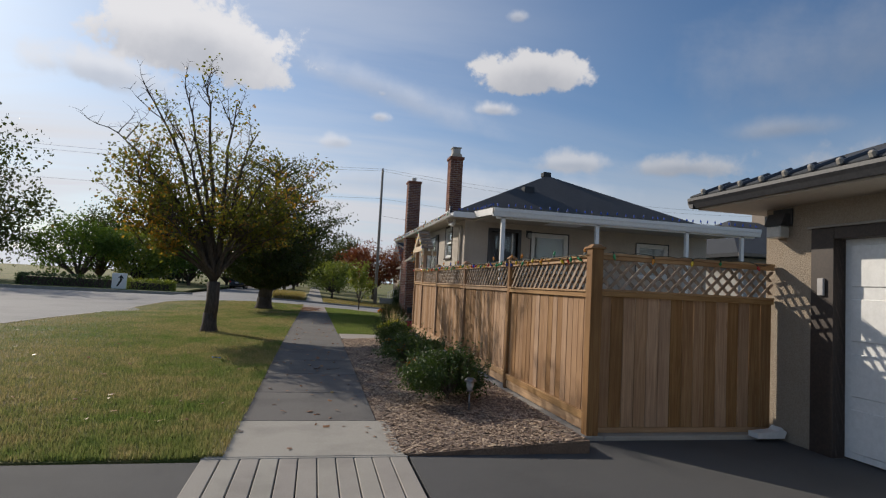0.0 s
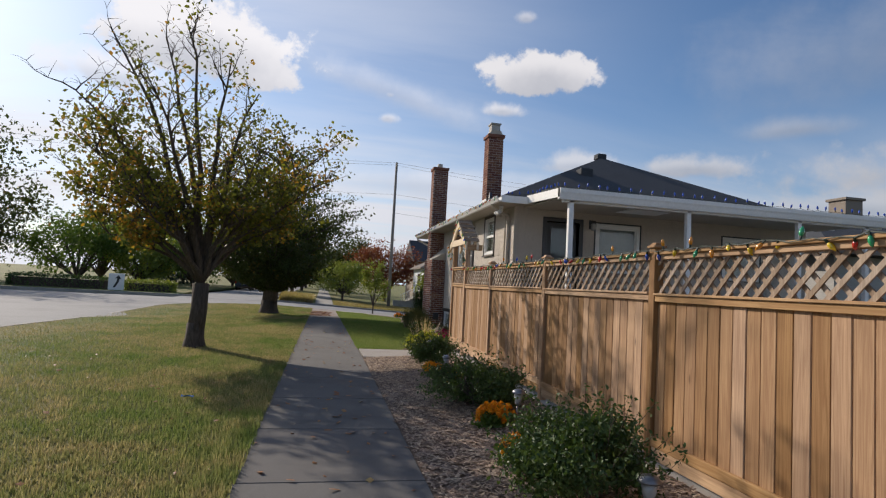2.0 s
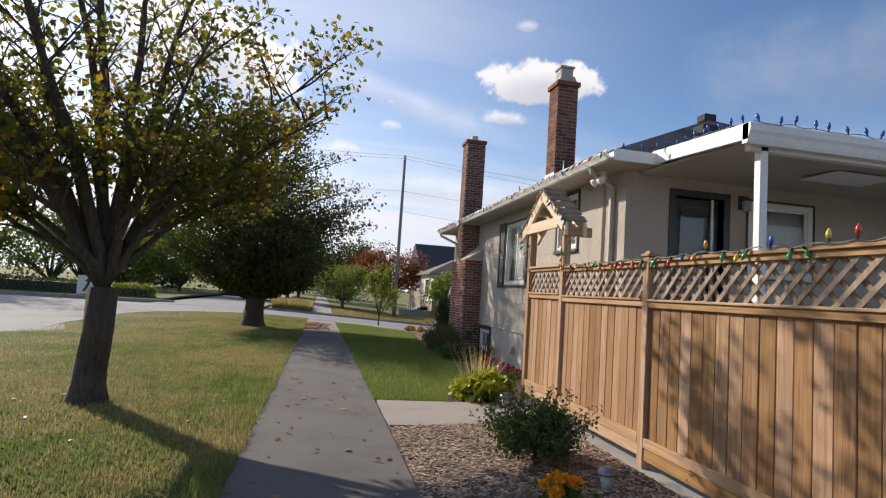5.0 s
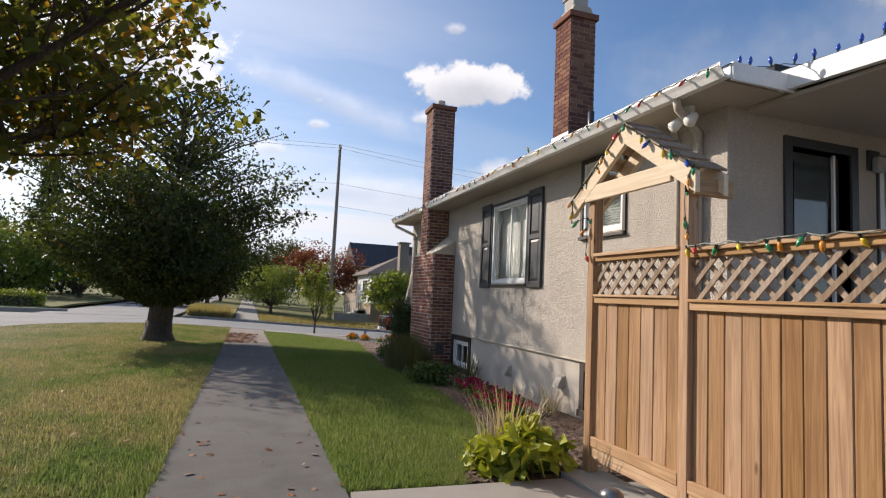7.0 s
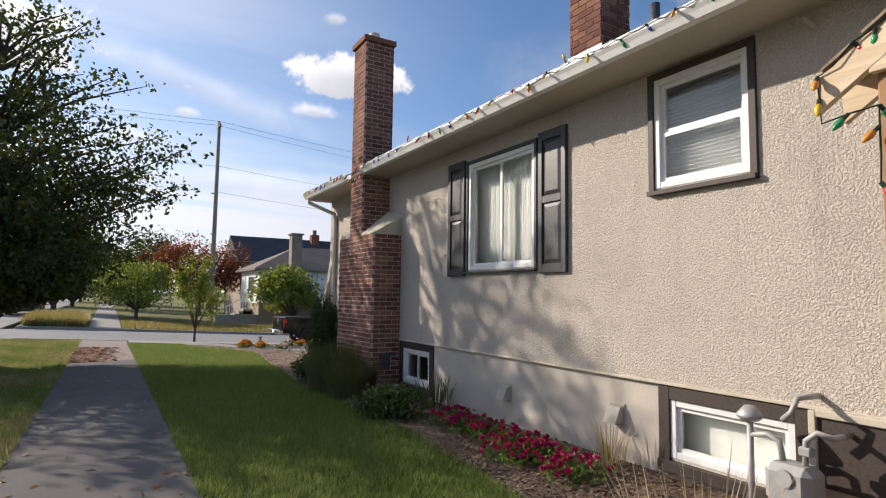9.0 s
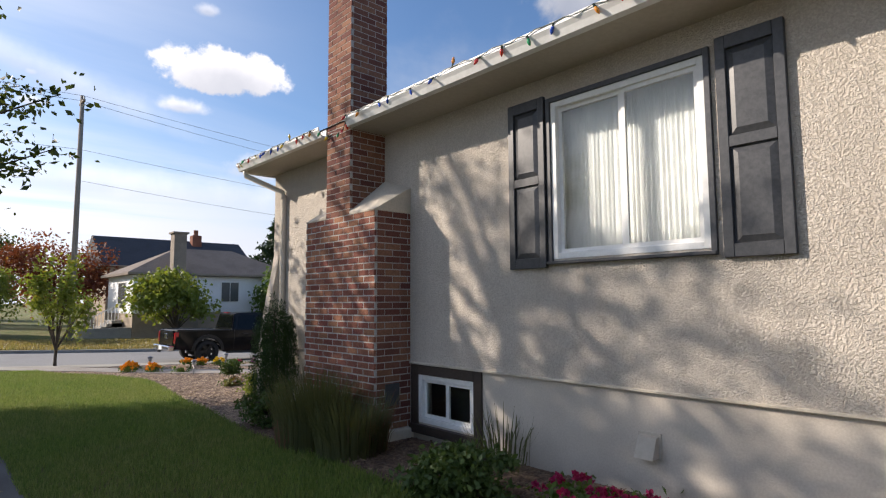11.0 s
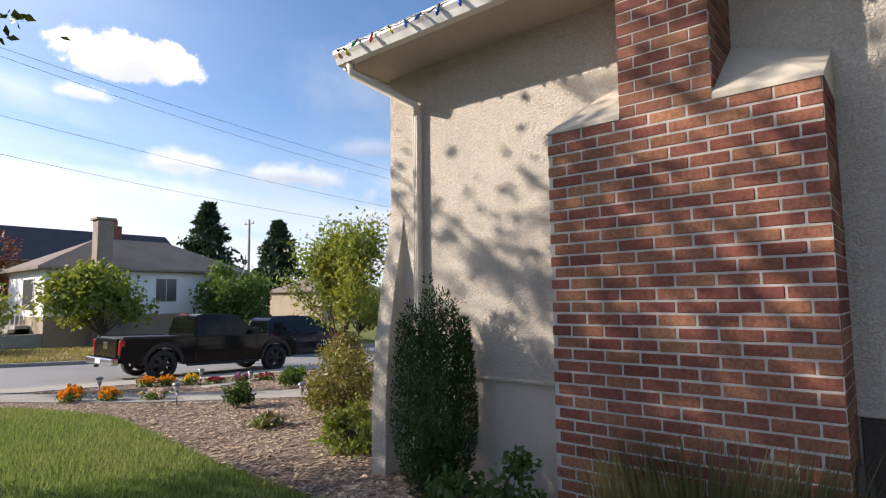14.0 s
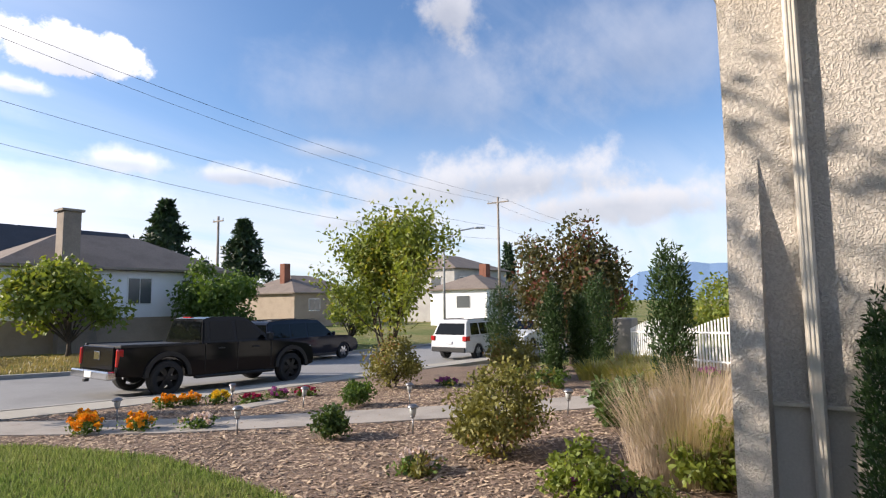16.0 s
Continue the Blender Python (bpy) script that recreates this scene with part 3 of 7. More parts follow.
def window(name, axis, at, u0, u1, z0, z1, panes, facing=-1, frame_mat=None, trim=None, tw=0.09, fw=0.055, horizontal=False, parent=None, label="", behind=None, glaze=None):
    """A window in a wall across axis: casing, sash frame, mullions, panes and what hangs behind."""
    w = root(name, (at, (u0 + u1) / 2, z0) if axis == "x" else ((u0 + u1) / 2, at, z0), label, "window", kind="structure")
    f = facing
    def slab(d0, d1, a, b, c, d, bv=0.004):
        lo, hi = sorted((at + f * d0, at + f * d1))
        return box(lo, hi, a, b, c, d, bv) if axis == "x" else box(a, b, lo, hi, c, d, bv)
    fm = frame_mat or M_WHITE
    if trim:
        part("casing", slab(-0.05, 0.025, u0 - tw, u0, z0 - tw, z1 + tw), trim, w)
        part("casing", slab(-0.05, 0.025, u1, u1 + tw, z0 - tw, z1 + tw), trim, w)
        part("casing", slab(-0.05, 0.024, u0, u1, z1, z1 + tw), trim, w)
        part("window_sill", slab(-0.05, 0.055, u0 - tw, u1 + tw, z0 - tw - 0.002, z0 - 0.02), trim, w)
    d0, d1 = -0.10, 0.008
    for a, b in ((u0, u0 + fw), (u1 - fw, u1)):
        part("window_frame", slab(d0, d1, a, b, z0, z1), fm, w)
    for a, b in ((z0, z0 + fw), (z1 - fw, z1)):
        part("window_frame", slab(d0, d1 - 0.002, u0 + fw, u1 - fw, a, b), fm, w)
    iu0, iu1, iz0, iz1 = u0 + fw, u1 - fw, z0 + fw, z1 - fw
    n = panes
    for i in range(n):
        if horizontal:
            a, b, c, d = iu0, iu1, iz0 + (iz1 - iz0) * i / n, iz0 + (iz1 - iz0) * (i + 1) / n
        else:
            a, b, c, d = iu0 + (iu1 - iu0) * i / n, iu0 + (iu1 - iu0) * (i + 1) / n, iz0, iz1
        s = 0.035
        depth = -0.02 - 0.02 * (i % 2)
        sash = bmesh.new()
        for q in ((a, a + s, c, d), (b - s, b, c, d), (a + s, b - s, c, c + s), (a + s, b - s, d - s, d)):
            lo, hi = sorted((at + f * (depth - 0.03), at + f * depth))
            box(lo, hi, q[0], q[1], q[2], q[3], 0, sash) if axis == "x" else box(q[0], q[1], lo, hi, q[2], q[3], 0, sash)
        part("sash", sash, fm, w)
        g = part("pane", slab(depth - 0.02, depth - 0.014, a + s, b - s, c + s, d - s, 0), glaze or M_GLASS, w)
        g.visible_shadow = False
    if behind == "curtain":
        # hanging folds
        me_bm = bmesh.new()
        m = 110
        col = []
        for i in range(m + 1):
            u = u0 - 0.05 + (u1 - u0 + 0.1) * i / m
            d = at + f * (-0.17 - 0.007 * math.sin(i * 1.9) - 0.006 * math.sin(i * 3.7 + 1))
            col.append([me_bm.verts.new((d, u, z) if axis == "x" else (u, d, z)) for z in (z0 - 0.05, z1 + 0.05)])
        for p, q in zip(col, col[1:]):
            me_bm.faces.new((p[0], q[0], q[1], p[1]))
        part("curtain", me_bm, M_CURTAIN, w, "pale hanging curtain", True)
    elif behind == "plain":
        part("blind_back", slab(-0.15, -0.16, u0 - 0.1, u1 + 0.1, z0 - 0.1, z1 + 0.1, 0), M_CURTAIN, w, "pale drawn blind")
    elif behind == "blind":
        for i in range(int((z1 - z0) / 0.035)):
            z = z1 - 0.03 - i * 0.035
            lo, hi = sorted((at + f * -0.13, at + f * -0.155))
            part("blind_slat", box(lo, hi, u0, u1, z, z + 0.004) if axis == "x" else box(u0, u1, lo, hi, z, z + 0.004), M_CURTAIN, w)
        part("blind_back", slab(-0.19, -0.2, u0 - 0.1, u1 + 0.1, z0 - 0.1, z1 + 0.1, 0), M_CURTAIN, w)
    else:
        part("dark_room", slab(-0.5, -0.52, u0 - 0.4, u1 + 0.4, z0 - 0.3, z1 + 0.3, 0), M_ROOM, w)
    return w


window("window_1", "x", WX, *W3, 2, trim=M_BROWN, horizontal=True, label="white sash window with half-drawn blind and brown trim", behind="blind", tw=0.06)
window("window_2", "x", WX, *W2, 2, trim=M_DARK, label="white twin casement window with pale curtains behind", behind="curtain", tw=0.045)
window("window_3", "x", WX + 0.02, *B1, 1, trim=M_BROWN, label="small white basement window in brown timber surround", tw=0.11, behind="plain")
window("window_4", "x", WX + 0.02, *B2, 2, trim=M_BROWN, label="white sliding basement window in brown timber surround", tw=0.112)
window("window_5", "y", SY, *P1, 1, trim=M_DARK, label="white porch window with pulled blind", behind="plain", tw=0.03, fw=0.09)
window("window_6", "y", SY, *P2, 1, trim=M_DARK, label="white porch window with pulled blind", behind="plain", tw=0.03, fw=0.09)

# shutters
for a, b in ((21.795, 22.225), (19.80, 20.25)):
    s = root("shutter", (WX, (a + b) / 2, 1.72), "charcoal raised-panel window shutter on tan stucco", "shutter", "shutters beside the window")
    for q in ((a, a + 0.07, 1.725, 3.315), (b - 0.07, b, 1.725, 3.315), (a + 0.07, b - 0.07, 1.725, 1.82), (a + 0.07, b - 0.07, 2.50, 2.58), (a + 0.07, b - 0.07, 3.215, 3.315)):
        part("rail", box(WX - 0.045, WX - 0.002, *q, 0.004), M_DARK, s)
    for z0, z1 in ((1.82, 2.50), (2.58, 3.215)):
        bm = box(WX - 0.022, WX - 0.002, a + 0.07, b - 0.07, z0, z1)
        m = 0.05
        front = [bm.verts.new(p) for p in ((WX - 0.022, a + 0.075, z0 + 0.005), (WX - 0.022, b - 0.075, z0 + 0.005), (WX - 0.022, b - 0.075, z1 - 0.005), (WX - 0.022, a + 0.075, z1 - 0.005))]
        top = [bm.verts.new(p) for p in ((WX - 0.040, a + 0.075 + m, z0 + m), (WX - 0.040, b - 0.075 - m, z0 + m), (WX - 0.040, b - 0.075 - m, z1 - m), (WX - 0.040, a + 0.075 + m, z1 - m))]
        bm.faces.new(top)
        for i in range(4):
            bm.faces.new((front[i], front[(i + 1) % 4], top[(i + 1) % 4], top[i]))
        part("panel", bm, M_DARK, s)

# buttress fin at the far corner, sweeping out towards the ground
prof = [(WX - 0.004, 2.15), (WX - 0.03, 1.95), (WX - 0.12, 1.5), (WX - 0.20, 1.0), (WX - 0.24, 0.5), (WX - 0.25, -0.6)]
part("buttress", prism([(x, z) for x, z in [(WX + 0.25, 2.15)] + prof + [(WX + 0.25, -0.6)]], "y", NY - 0.17, NY + 0.004), M_STUCCO, house)

# downspout by the corner
M_SPOUT = mat("cream_spout_paint", (0.58, 0.53, 0.45), (0.66, 0.61, 0.53), 20, 1.5, 0.1, 0.001, 0.5, stain=0.15)
ds = root("downspout", (WX - 0.06, 26.93, 0.1), "cream metal downspout fixed to the stucco corner", "downspout")
part("pipe", box(WX - 0.07, WX - 0.005, 26.895, 26.97, 0.15, 3.12, 0.012), M_SPOUT, ds)
for dy in (26.912, 26.932, 26.952):
    part("rib", box(WX - 0.075, WX - 0.068, dy - 0.004, dy + 0.004, 0.16, 3.1), M_SPOUT, ds)
part("elbow", tube([(EW + 0.0, 27.3, 3.52), (EW + 0.02, 27.3, 3.42), (WX - 0.05, 26.95, 3.16), (WX - 0.045, 26.93, 3.05)], 0.042, 8), M_SPOUT, ds, smooth=True)
part("drain_stub", tube([(WX - 0.05, 26.93, -0.2), (WX - 0.05, 26.93, 0.17)], 0.06, 10), M_SPOUT, ds, smooth=True)
ds2 = root("downspout", (WX + 0.1, 16.0, 0.1), "cream downspout at the porch corner", "downspout")
part("pipe", box(WX - 0.08, WX - 0.005, 16.5, 16.58, 0.1, 3.2, 0.012), M_CREAM, ds2)
part("elbow", tube([(EW + 0.0, 16.3, 3.52), (EW + 0.02, 16.3, 3.42), (WX - 0.05, 16.52, 3.3), (WX - 0.045, 16.54, 3.15)], 0.042, 8), M_CREAM, ds2, smooth=True)

# porch
porch = root("porch", (8.4, 15.0, 0), "covered back porch with white posts and gutter, beige ceiling", "porch")
part("porch_roof", prism([(13.98, 3.44), (16.2, 3.54), (16.2, 3.76), (13.98, 3.58)], "x", 4.42, 12.3), M_ROOF, porch, "dark shingles")
part("porch_ceiling", prism([(13.99, 3.40), (16.19, 3.46), (16.19, 3.50), (13.99, 3.437)], "x", 4.45, 12.28), M_CREAM, porch)
gut = [(13.97, 3.36), (13.90, 3.36), (13.885, 3.40), (13.87, 3.46), (13.85, 3.50), (13.85, 3.58), (13.97, 3.58)]
part("gutter", prism(gut, "x", 4.36, 12.4), M_WHITE, porch, "white ribbed gutter")
part("barge_board", prism([(13.88, 3.40), (16.0, 3.52), (16.0, 3.70), (13.88, 3.58)], "x", 4.36, 4.418), M_WHITE, porch)
for x in (4.68, 7.35, 10.1, 11.9):
    part("post", box(x - 0.05, x + 0.05, 14.0, 14.1, 1.2, 3.41, 0.006), M_WHITE, porch)
part("beam", box(4.5, 12.3, 14.0, 14.1, 3.32, 3.40, 0.004), M_WHITE, porch)
part("deck", box(4.3, 12.3, 13.95, 16.2, 1.05, 1.2), M_SLAB, porch)
part("deck_wall", box(4.35, 12.2, 14.0, 14.15, -0.4, 1.05), M_STUCCO_LOW, porch)
part("deck_wall", box(4.35, 4.5, 14.15, 16.2, -0.4, 1.05), M_STUCCO_LOW, porch)

# back door
door = root("door_1", (5.5, SY, 1.25), "open dark doorway with charcoal frame onto the porch", "door", kind="structure")
for q in ((DOOR[0] - 0.10, DOOR[0], 1.2, 3.30), (DOOR[1], DOOR[1] + 0.10, 1.2, 3.30)):
    part("door_frame", box(q[0], q[1], SY - 0.03, SY + 0.15, q[2], q[3], 0.004), M_DARK, door)
part("door_frame", box(DOOR[0], DOOR[1], SY - 0.028, SY + 0.15, 3.20, 3.30, 0.004), M_DARK, door)
leaf = part("door_leaf", box(5.08, 5.87, SY + 0.10, SY + 0.14, 1.26, 3.19, 0.004), M_DARK, door, "dark glazed door")
part("door_pane", box(5.2, 5.8, SY + 0.085, SY + 0.099, 1.5, 3.08), M_GLASS, door)
part("screen_rail", box(5.72, 5.75, SY + 0.05, SY + 0.08, 1.3, 3.2), M_WHITE, door)

# ---- brick chimneys ----
chim = root("chimney", (3.98, 24.56, 0), "red brick chimney breast with sloped shoulders on the house wall", "chimney")
BX0, BX1 = 3.72, WX
part("mortar_core", box(BX0 + 0.004, BX1 + 0.03, 23.794, 25.326, -0.2, 2.465), M_MORTAR, chim, "grey mortar")
part("mortar_core", box(BX0 + 0.004, 4.25, 24.304, 24.826, 2.47, 5.95), M_MORTAR, chim, "grey mortar")
COURSE, BL, JOINT = 0.0738, 0.205, 0.0115
brick_cache = {}


def brick_at(parent, x0, x1, y0, y1, z0, z1, rng, joined=None):
    if joined is not None:
        box(x0, x1, y0, y1, z0, z1, 0, joined)
        return
    size = (round(x1 - x0, 3), round(y1 - y0, 3), round(z1 - z0, 3))
    if size not in brick_cache:
        b = box(-size[0] / 2, size[0] / 2, -size[1] / 2, size[1] / 2, -size[2] / 2, size[2] / 2, 0.004)
        me = bpy.data.meshes.new("brick")
        b.to_mesh(me)
        b.free()
        me.materials.append(M_BRICK)
        brick_cache[size] = me
    ob = new("brick", brick_cache[size])
    ob.matrix_basis = pose((x0 + x1) / 2 + rng.uniform(-0.002, 0.002), (y0 + y1) / 2, (z0 + z1) / 2, rng.uniform(-0.4, 0.4), 0, rng.uniform(-0.4, 0.4))
    ob.parent = parent
    ob.matrix_parent_inverse = parent.matrix_basis.inverted()


def brick_face(parent, axis, face, u0, u1, z0, z1, rng, joined=None, depth=0.03, sgn=1):
    """Running bond over one face. The face's outer plane is at `face`; bricks reach inwards by depth * sgn."""
    n = round((z1 - z0) / COURSE)
    for c in range(n):
        za, zb = z0 + c * COURSE + JOINT / 2, z0 + (c + 1) * COURSE - JOINT / 2
        u = u0 - (BL + JOINT) * (0.5 if c % 2 else 0.0)
        while u < u1 - 0.02:
            a, b = max(u + JOINT / 2, u0), min(u + BL + JOINT / 2, u1)
            if b - a > 0.03:
                lo, hi = sorted((face, face + depth * sgn))
                if axis == "x":
                    brick_at(parent, lo, hi, a, b, za, zb, rng, joined)
                else:
                    brick_at(parent, a, b, lo, hi, za, zb, rng, joined)
            u += BL + JOINT


rng = random.Random(4)
brick_face(chim, "x", BX0, 23.79, 25.33, 0.02, 2.455, rng)
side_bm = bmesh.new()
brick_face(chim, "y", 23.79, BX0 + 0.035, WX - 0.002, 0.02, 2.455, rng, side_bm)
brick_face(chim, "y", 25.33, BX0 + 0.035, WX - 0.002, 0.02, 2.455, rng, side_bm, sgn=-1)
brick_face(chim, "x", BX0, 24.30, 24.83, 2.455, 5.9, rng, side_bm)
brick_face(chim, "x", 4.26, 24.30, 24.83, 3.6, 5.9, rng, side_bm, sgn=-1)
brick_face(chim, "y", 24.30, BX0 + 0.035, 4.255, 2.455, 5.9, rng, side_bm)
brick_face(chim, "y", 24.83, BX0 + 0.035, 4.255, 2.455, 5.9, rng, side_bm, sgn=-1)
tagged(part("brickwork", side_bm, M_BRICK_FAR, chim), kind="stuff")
for ya, yb in ((23.785, 24.30), (25.335, 24.83)):
    bm = bmesh.new()
    y0, y1 = (ya, yb)
    # sloping shoulder: low at the front outer edge, rising to the wall and the stack
    pts = [(BX0 - 0.005, y0, 2.462), (BX0 - 0.005, y1, 2.49), (WX, y1, 2.92), (WX, y0, 2.765)]
    lo = [bm.verts.new((x, yy, 2.452)) for i, (x, yy, z) in enumerate(pts)]
    hi = [bm.verts.new(p) for p in pts]
    bm.faces.new(lo[::-1])
    bm.faces.new(hi)
    for i in range(4):
        bm.faces.new((lo[i], lo[(i + 1) % 4], hi[(i + 1) % 4], hi[i]))
    part("shoulder_cap", bm, M_CAP, chim, "smooth cream mortar capping")
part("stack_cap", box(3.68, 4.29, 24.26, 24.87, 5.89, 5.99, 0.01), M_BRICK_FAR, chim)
part("flue", tube([(3.98, 24.56, 5.95), (3.98, 24.56, 6.16)], 0.10, 16), M_CAP, chim, smooth=True)

chim2 = root("chimney", (4.75, 19.55, 3.7), "tall brick chimney rising through the dark roof", "chimney")
CX0, CX1, CY0, CY1 = 4.45, 4.90, 19.53, 20.0
part("mortar_core", box(CX0 + 0.008, CX1 - 0.008, CY0 + 0.008, CY1 - 0.008, 3.5, 6.1), M_MORTAR, chim2)
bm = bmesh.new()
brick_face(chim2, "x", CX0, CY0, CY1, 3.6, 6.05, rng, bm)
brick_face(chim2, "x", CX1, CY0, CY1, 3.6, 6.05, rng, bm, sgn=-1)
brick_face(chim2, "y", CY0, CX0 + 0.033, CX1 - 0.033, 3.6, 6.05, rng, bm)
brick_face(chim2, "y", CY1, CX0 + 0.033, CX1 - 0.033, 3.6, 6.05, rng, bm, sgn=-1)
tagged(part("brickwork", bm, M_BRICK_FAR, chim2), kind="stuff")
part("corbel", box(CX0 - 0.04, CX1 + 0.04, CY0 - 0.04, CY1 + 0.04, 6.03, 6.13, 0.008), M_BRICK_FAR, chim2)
part("cap", prism([(CX0 + 0.01, 6.13), (CX1 - 0.01, 6.13), (CX1 - 0.08, 6.26), (CX0 + 0.08, 6.26)], "y", CY0 + 0.03, CY1 - 0.03), M_CAP, chim2)
part("flue", box(CX0 + 0.09, CX1 - 0.09, CY0 + 0.09, CY1 - 0.09, 6.26, 6.45, 0.01), M_MORTAR, chim2, "clay flue")
part("flue_lid", box(CX0 + 0.06, CX1 - 0.06, CY0 + 0.06, CY1 - 0.06, 6.45, 6.50, 0.01), M_MORTAR, chim2)
part("flashing", box(CX0 - 0.012, CX0 - 0.002, CY0 - 0.02, CY1 + 0.02, 3.85, 4.16), M_WHITE, chim2, "pale metal flashing")

# ---- cedar fence ----
fence = root("fence", (2.87, 10.5, 0.0), "cedar board fence with lattice top and capped posts on concrete kerb", "fence")
FX = 2.87
board_cache = {}


def piece(name, parent, size, m, material, bevel=0.004):
    key = (name, tuple(round(s, 3) for s in size), material.name)
    if key not in board_cache:
        b = box(-size[0] / 2, size[0] / 2, -size[1] / 2, size[1] / 2, -size[2] / 2, size[2] / 2, bevel)
        me = bpy.data.meshes.new(name)
        b.to_mesh(me)
        b.free()
        me.materials.append(material)
        board_cache[key] = me
    ob = new(name, board_cache[key])
    ob.matrix_basis = m
    ob.parent = parent
    ob.matrix_parent_inverse = parent.matrix_basis.inverted()
    return ob


def slats(parent, axis, at, u0, u1, z0, z1, lean, offset, pitch=0.145):
    """Diagonal lattice slats cut to a rectangle, one object a slat."""
    h = z1 - z0
    u = u0 - h
    while u < u1:
        a0, a1 = (u, u + h) if lean > 0 else (u + h, u)
        pts = []
        t0, t1 = 0.0, 1.0
        for lim, s in ((u0, 1), (u1, -1)):
            f0, f1 = (a0 - lim) * s, (a1 - lim) * s
            if f0 < 0 and f1 < 0:
                t0, t1 = 1, 0
            elif f0 < 0:
                t0 = max(t0, f0 / (f0 - f1))
            elif f1 < 0:
                t1 = min(t1, f0 / (f0 - f1))
        if t1 - t0 > 0.08:
            ua, ub = a0 + (a1 - a0) * t0, a0 + (a1 - a0) * t1
            za, zb = z0 + h * t0, z0 + h * t1
            w = 0.024
            n = 1 if lean > 0 else -1
            q = [(ua + w, za - w * n * 0), (ub + w, zb), (ub - w, zb), (ua - w, za)]
            lo, hi = at + offset - 0.006, at + offset + 0.006
            part("lattice_slat", prism(q, axis, lo, hi), M_SLAT, parent)
        u += pitch


def fence_post(parent, x, y, z0, z1, w=0.095, m=None):
    piece("post", parent, (w, w, z1 - z0), pose(x, y, (z0 + z1) / 2), m or M_FENCE, 0.006)
    piece("post_cap", parent, (w + 0.035, w + 0.035, 0.022), pose(x, y, z1 + 0.011), M_FENCE)
    bm = bmesh.new()
    a = w / 2 + 0.004
    lo = [bm.verts.new((x + i * a, y + j * a, z1 + 0.022)) for i, j in ((-1, -1), (1, -1), (1, 1), (-1, 1))]
    hi = [bm.verts.new((x + i * a * 0.55, y + j * a * 0.55, z1 + 0.05)) for i, j in ((-1, -1), (1, -1), (1, 1), (-1, 1))]
    bm.faces.new(hi)
    for i in range(4):
        bm.faces.new((lo[i], lo[(i + 1) % 4], hi[(i + 1) % 4], hi[i]))
    part("post_cap", bm, M_FENCE, parent)


def panel(parent, axis, at, u0, u1, base, top, rng, rails, front=-1):
    """Boards, rails and lattice between two posts. front: the side that shows the boards."""
    n = round((u1 - u0) / 0.142)
    w = (u1 - u0) / n
    mid = base + (top - base) * 0.795
    for i in range(n):
        u = u0 + w * (i + 0.5)
        d = rng.uniform(-0.003, 0.003)
        z0, z1 = base + 0.08, mid - 0.03
        p = (at + d, u, (z0 + z1) / 2) if axis == "x" else (u, at + d, (z0 + z1) / 2)
        size = (0.018, w - 0.004, z1 - z0) if axis == "x" else (w - 0.004, 0.018, z1 - z0)
        piece("board", parent, size, pose(*p, rng.uniform(-0.1, 0.1), rng.uniform(-0.1, 0.1), rng.uniform(-0.5, 0.5)), M_FENCE, 0.005)
    def rail(z0, z1, d0, d1, name="rail"):
        c, t = at + (d0 + d1) / 2, abs(d1 - d0)
        if axis == "x":
            piece(name, parent, (t, u1 - u0, z1 - z0), pose(c, (u0 + u1) / 2, (z0 + z1) / 2), rails)
        else:
            piece(name, parent, (u1 - u0, t, z1 - z0), pose((u0 + u1) / 2, c, (z0 + z1) / 2), rails)
    f = front
    rail(base + 0.13, base + 0.215, f * 0.012, f * 0.047)
    rail(base + 0.02, base + 0.127, f * 0.012, f * 0.036, "kick_board")
    rail(mid - 0.055, mid + 0.0, f * 0.012, f * 0.042)
    rail(mid - 0.055, mid + 0.0, -f * 0.012, -f * 0.042)
    rail(mid + 0.001, mid + 0.022, f * -0.05, f * 0.06, "cap_rail")
    rail(top - 0.055, top - 0.012, f * 0.012, f * 0.040)
    rail(top - 0.055, top - 0.012, -f * 0.012, -f * 0.040)
    rail(top - 0.011, top + 0.018, f * -0.06, f * 0.065, "cap_rail")
    slats(parent, axis, at, u0, u1, mid + 0.022, top - 0.03, -1, f * 0.010)
    slats(parent, axis, at, u0, u1, mid + 0.022, top - 0.03, 1, -f * 0.010)


rng = random.Random(9)
POSTS = [5.50, 8.10, 10.72, 13.30, 15.20]
def fence_base(y):
    return lerp(y, [(5.5, 0.03), (10.7, 0.09), (16.4, 0.14)])
def fence_top(y):
    return lerp(y, [(5.5, 1.89), (16.4, 1.91)])
for a, b in zip(POSTS, POSTS[1:]):
    panel(fence, "x", FX, a + 0.05, b - 0.05, fence_base((a + b) / 2), fence_top((a + b) / 2), rng, M_RAIL)
for y in POSTS[:-1]:
    w = 0.13 if y == POSTS[0] else 0.095
    fence_post(fence, FX, y, -0.1, 1.97 if y == POSTS[0] else 1.95, w)
panel(fence, "y", 5.52, FX + 0.07, 5.08, 0.03, 1.92, rng, M_RAIL_X, 1)
kerb = part("kerb", box(2.60, 3.0, 5.42, 16.4, -0.3, 0.045, 0.01), M_SLAB, None)
tagged(kerb, "low concrete kerb under the fence", "kerb", kind="structure")
tagged(part("kerb", box(3.0, 5.1, 5.42, 5.62, -0.3, 0.045, 0.01), M_SLAB), "low concrete kerb under the fence", "kerb", kind="structure")

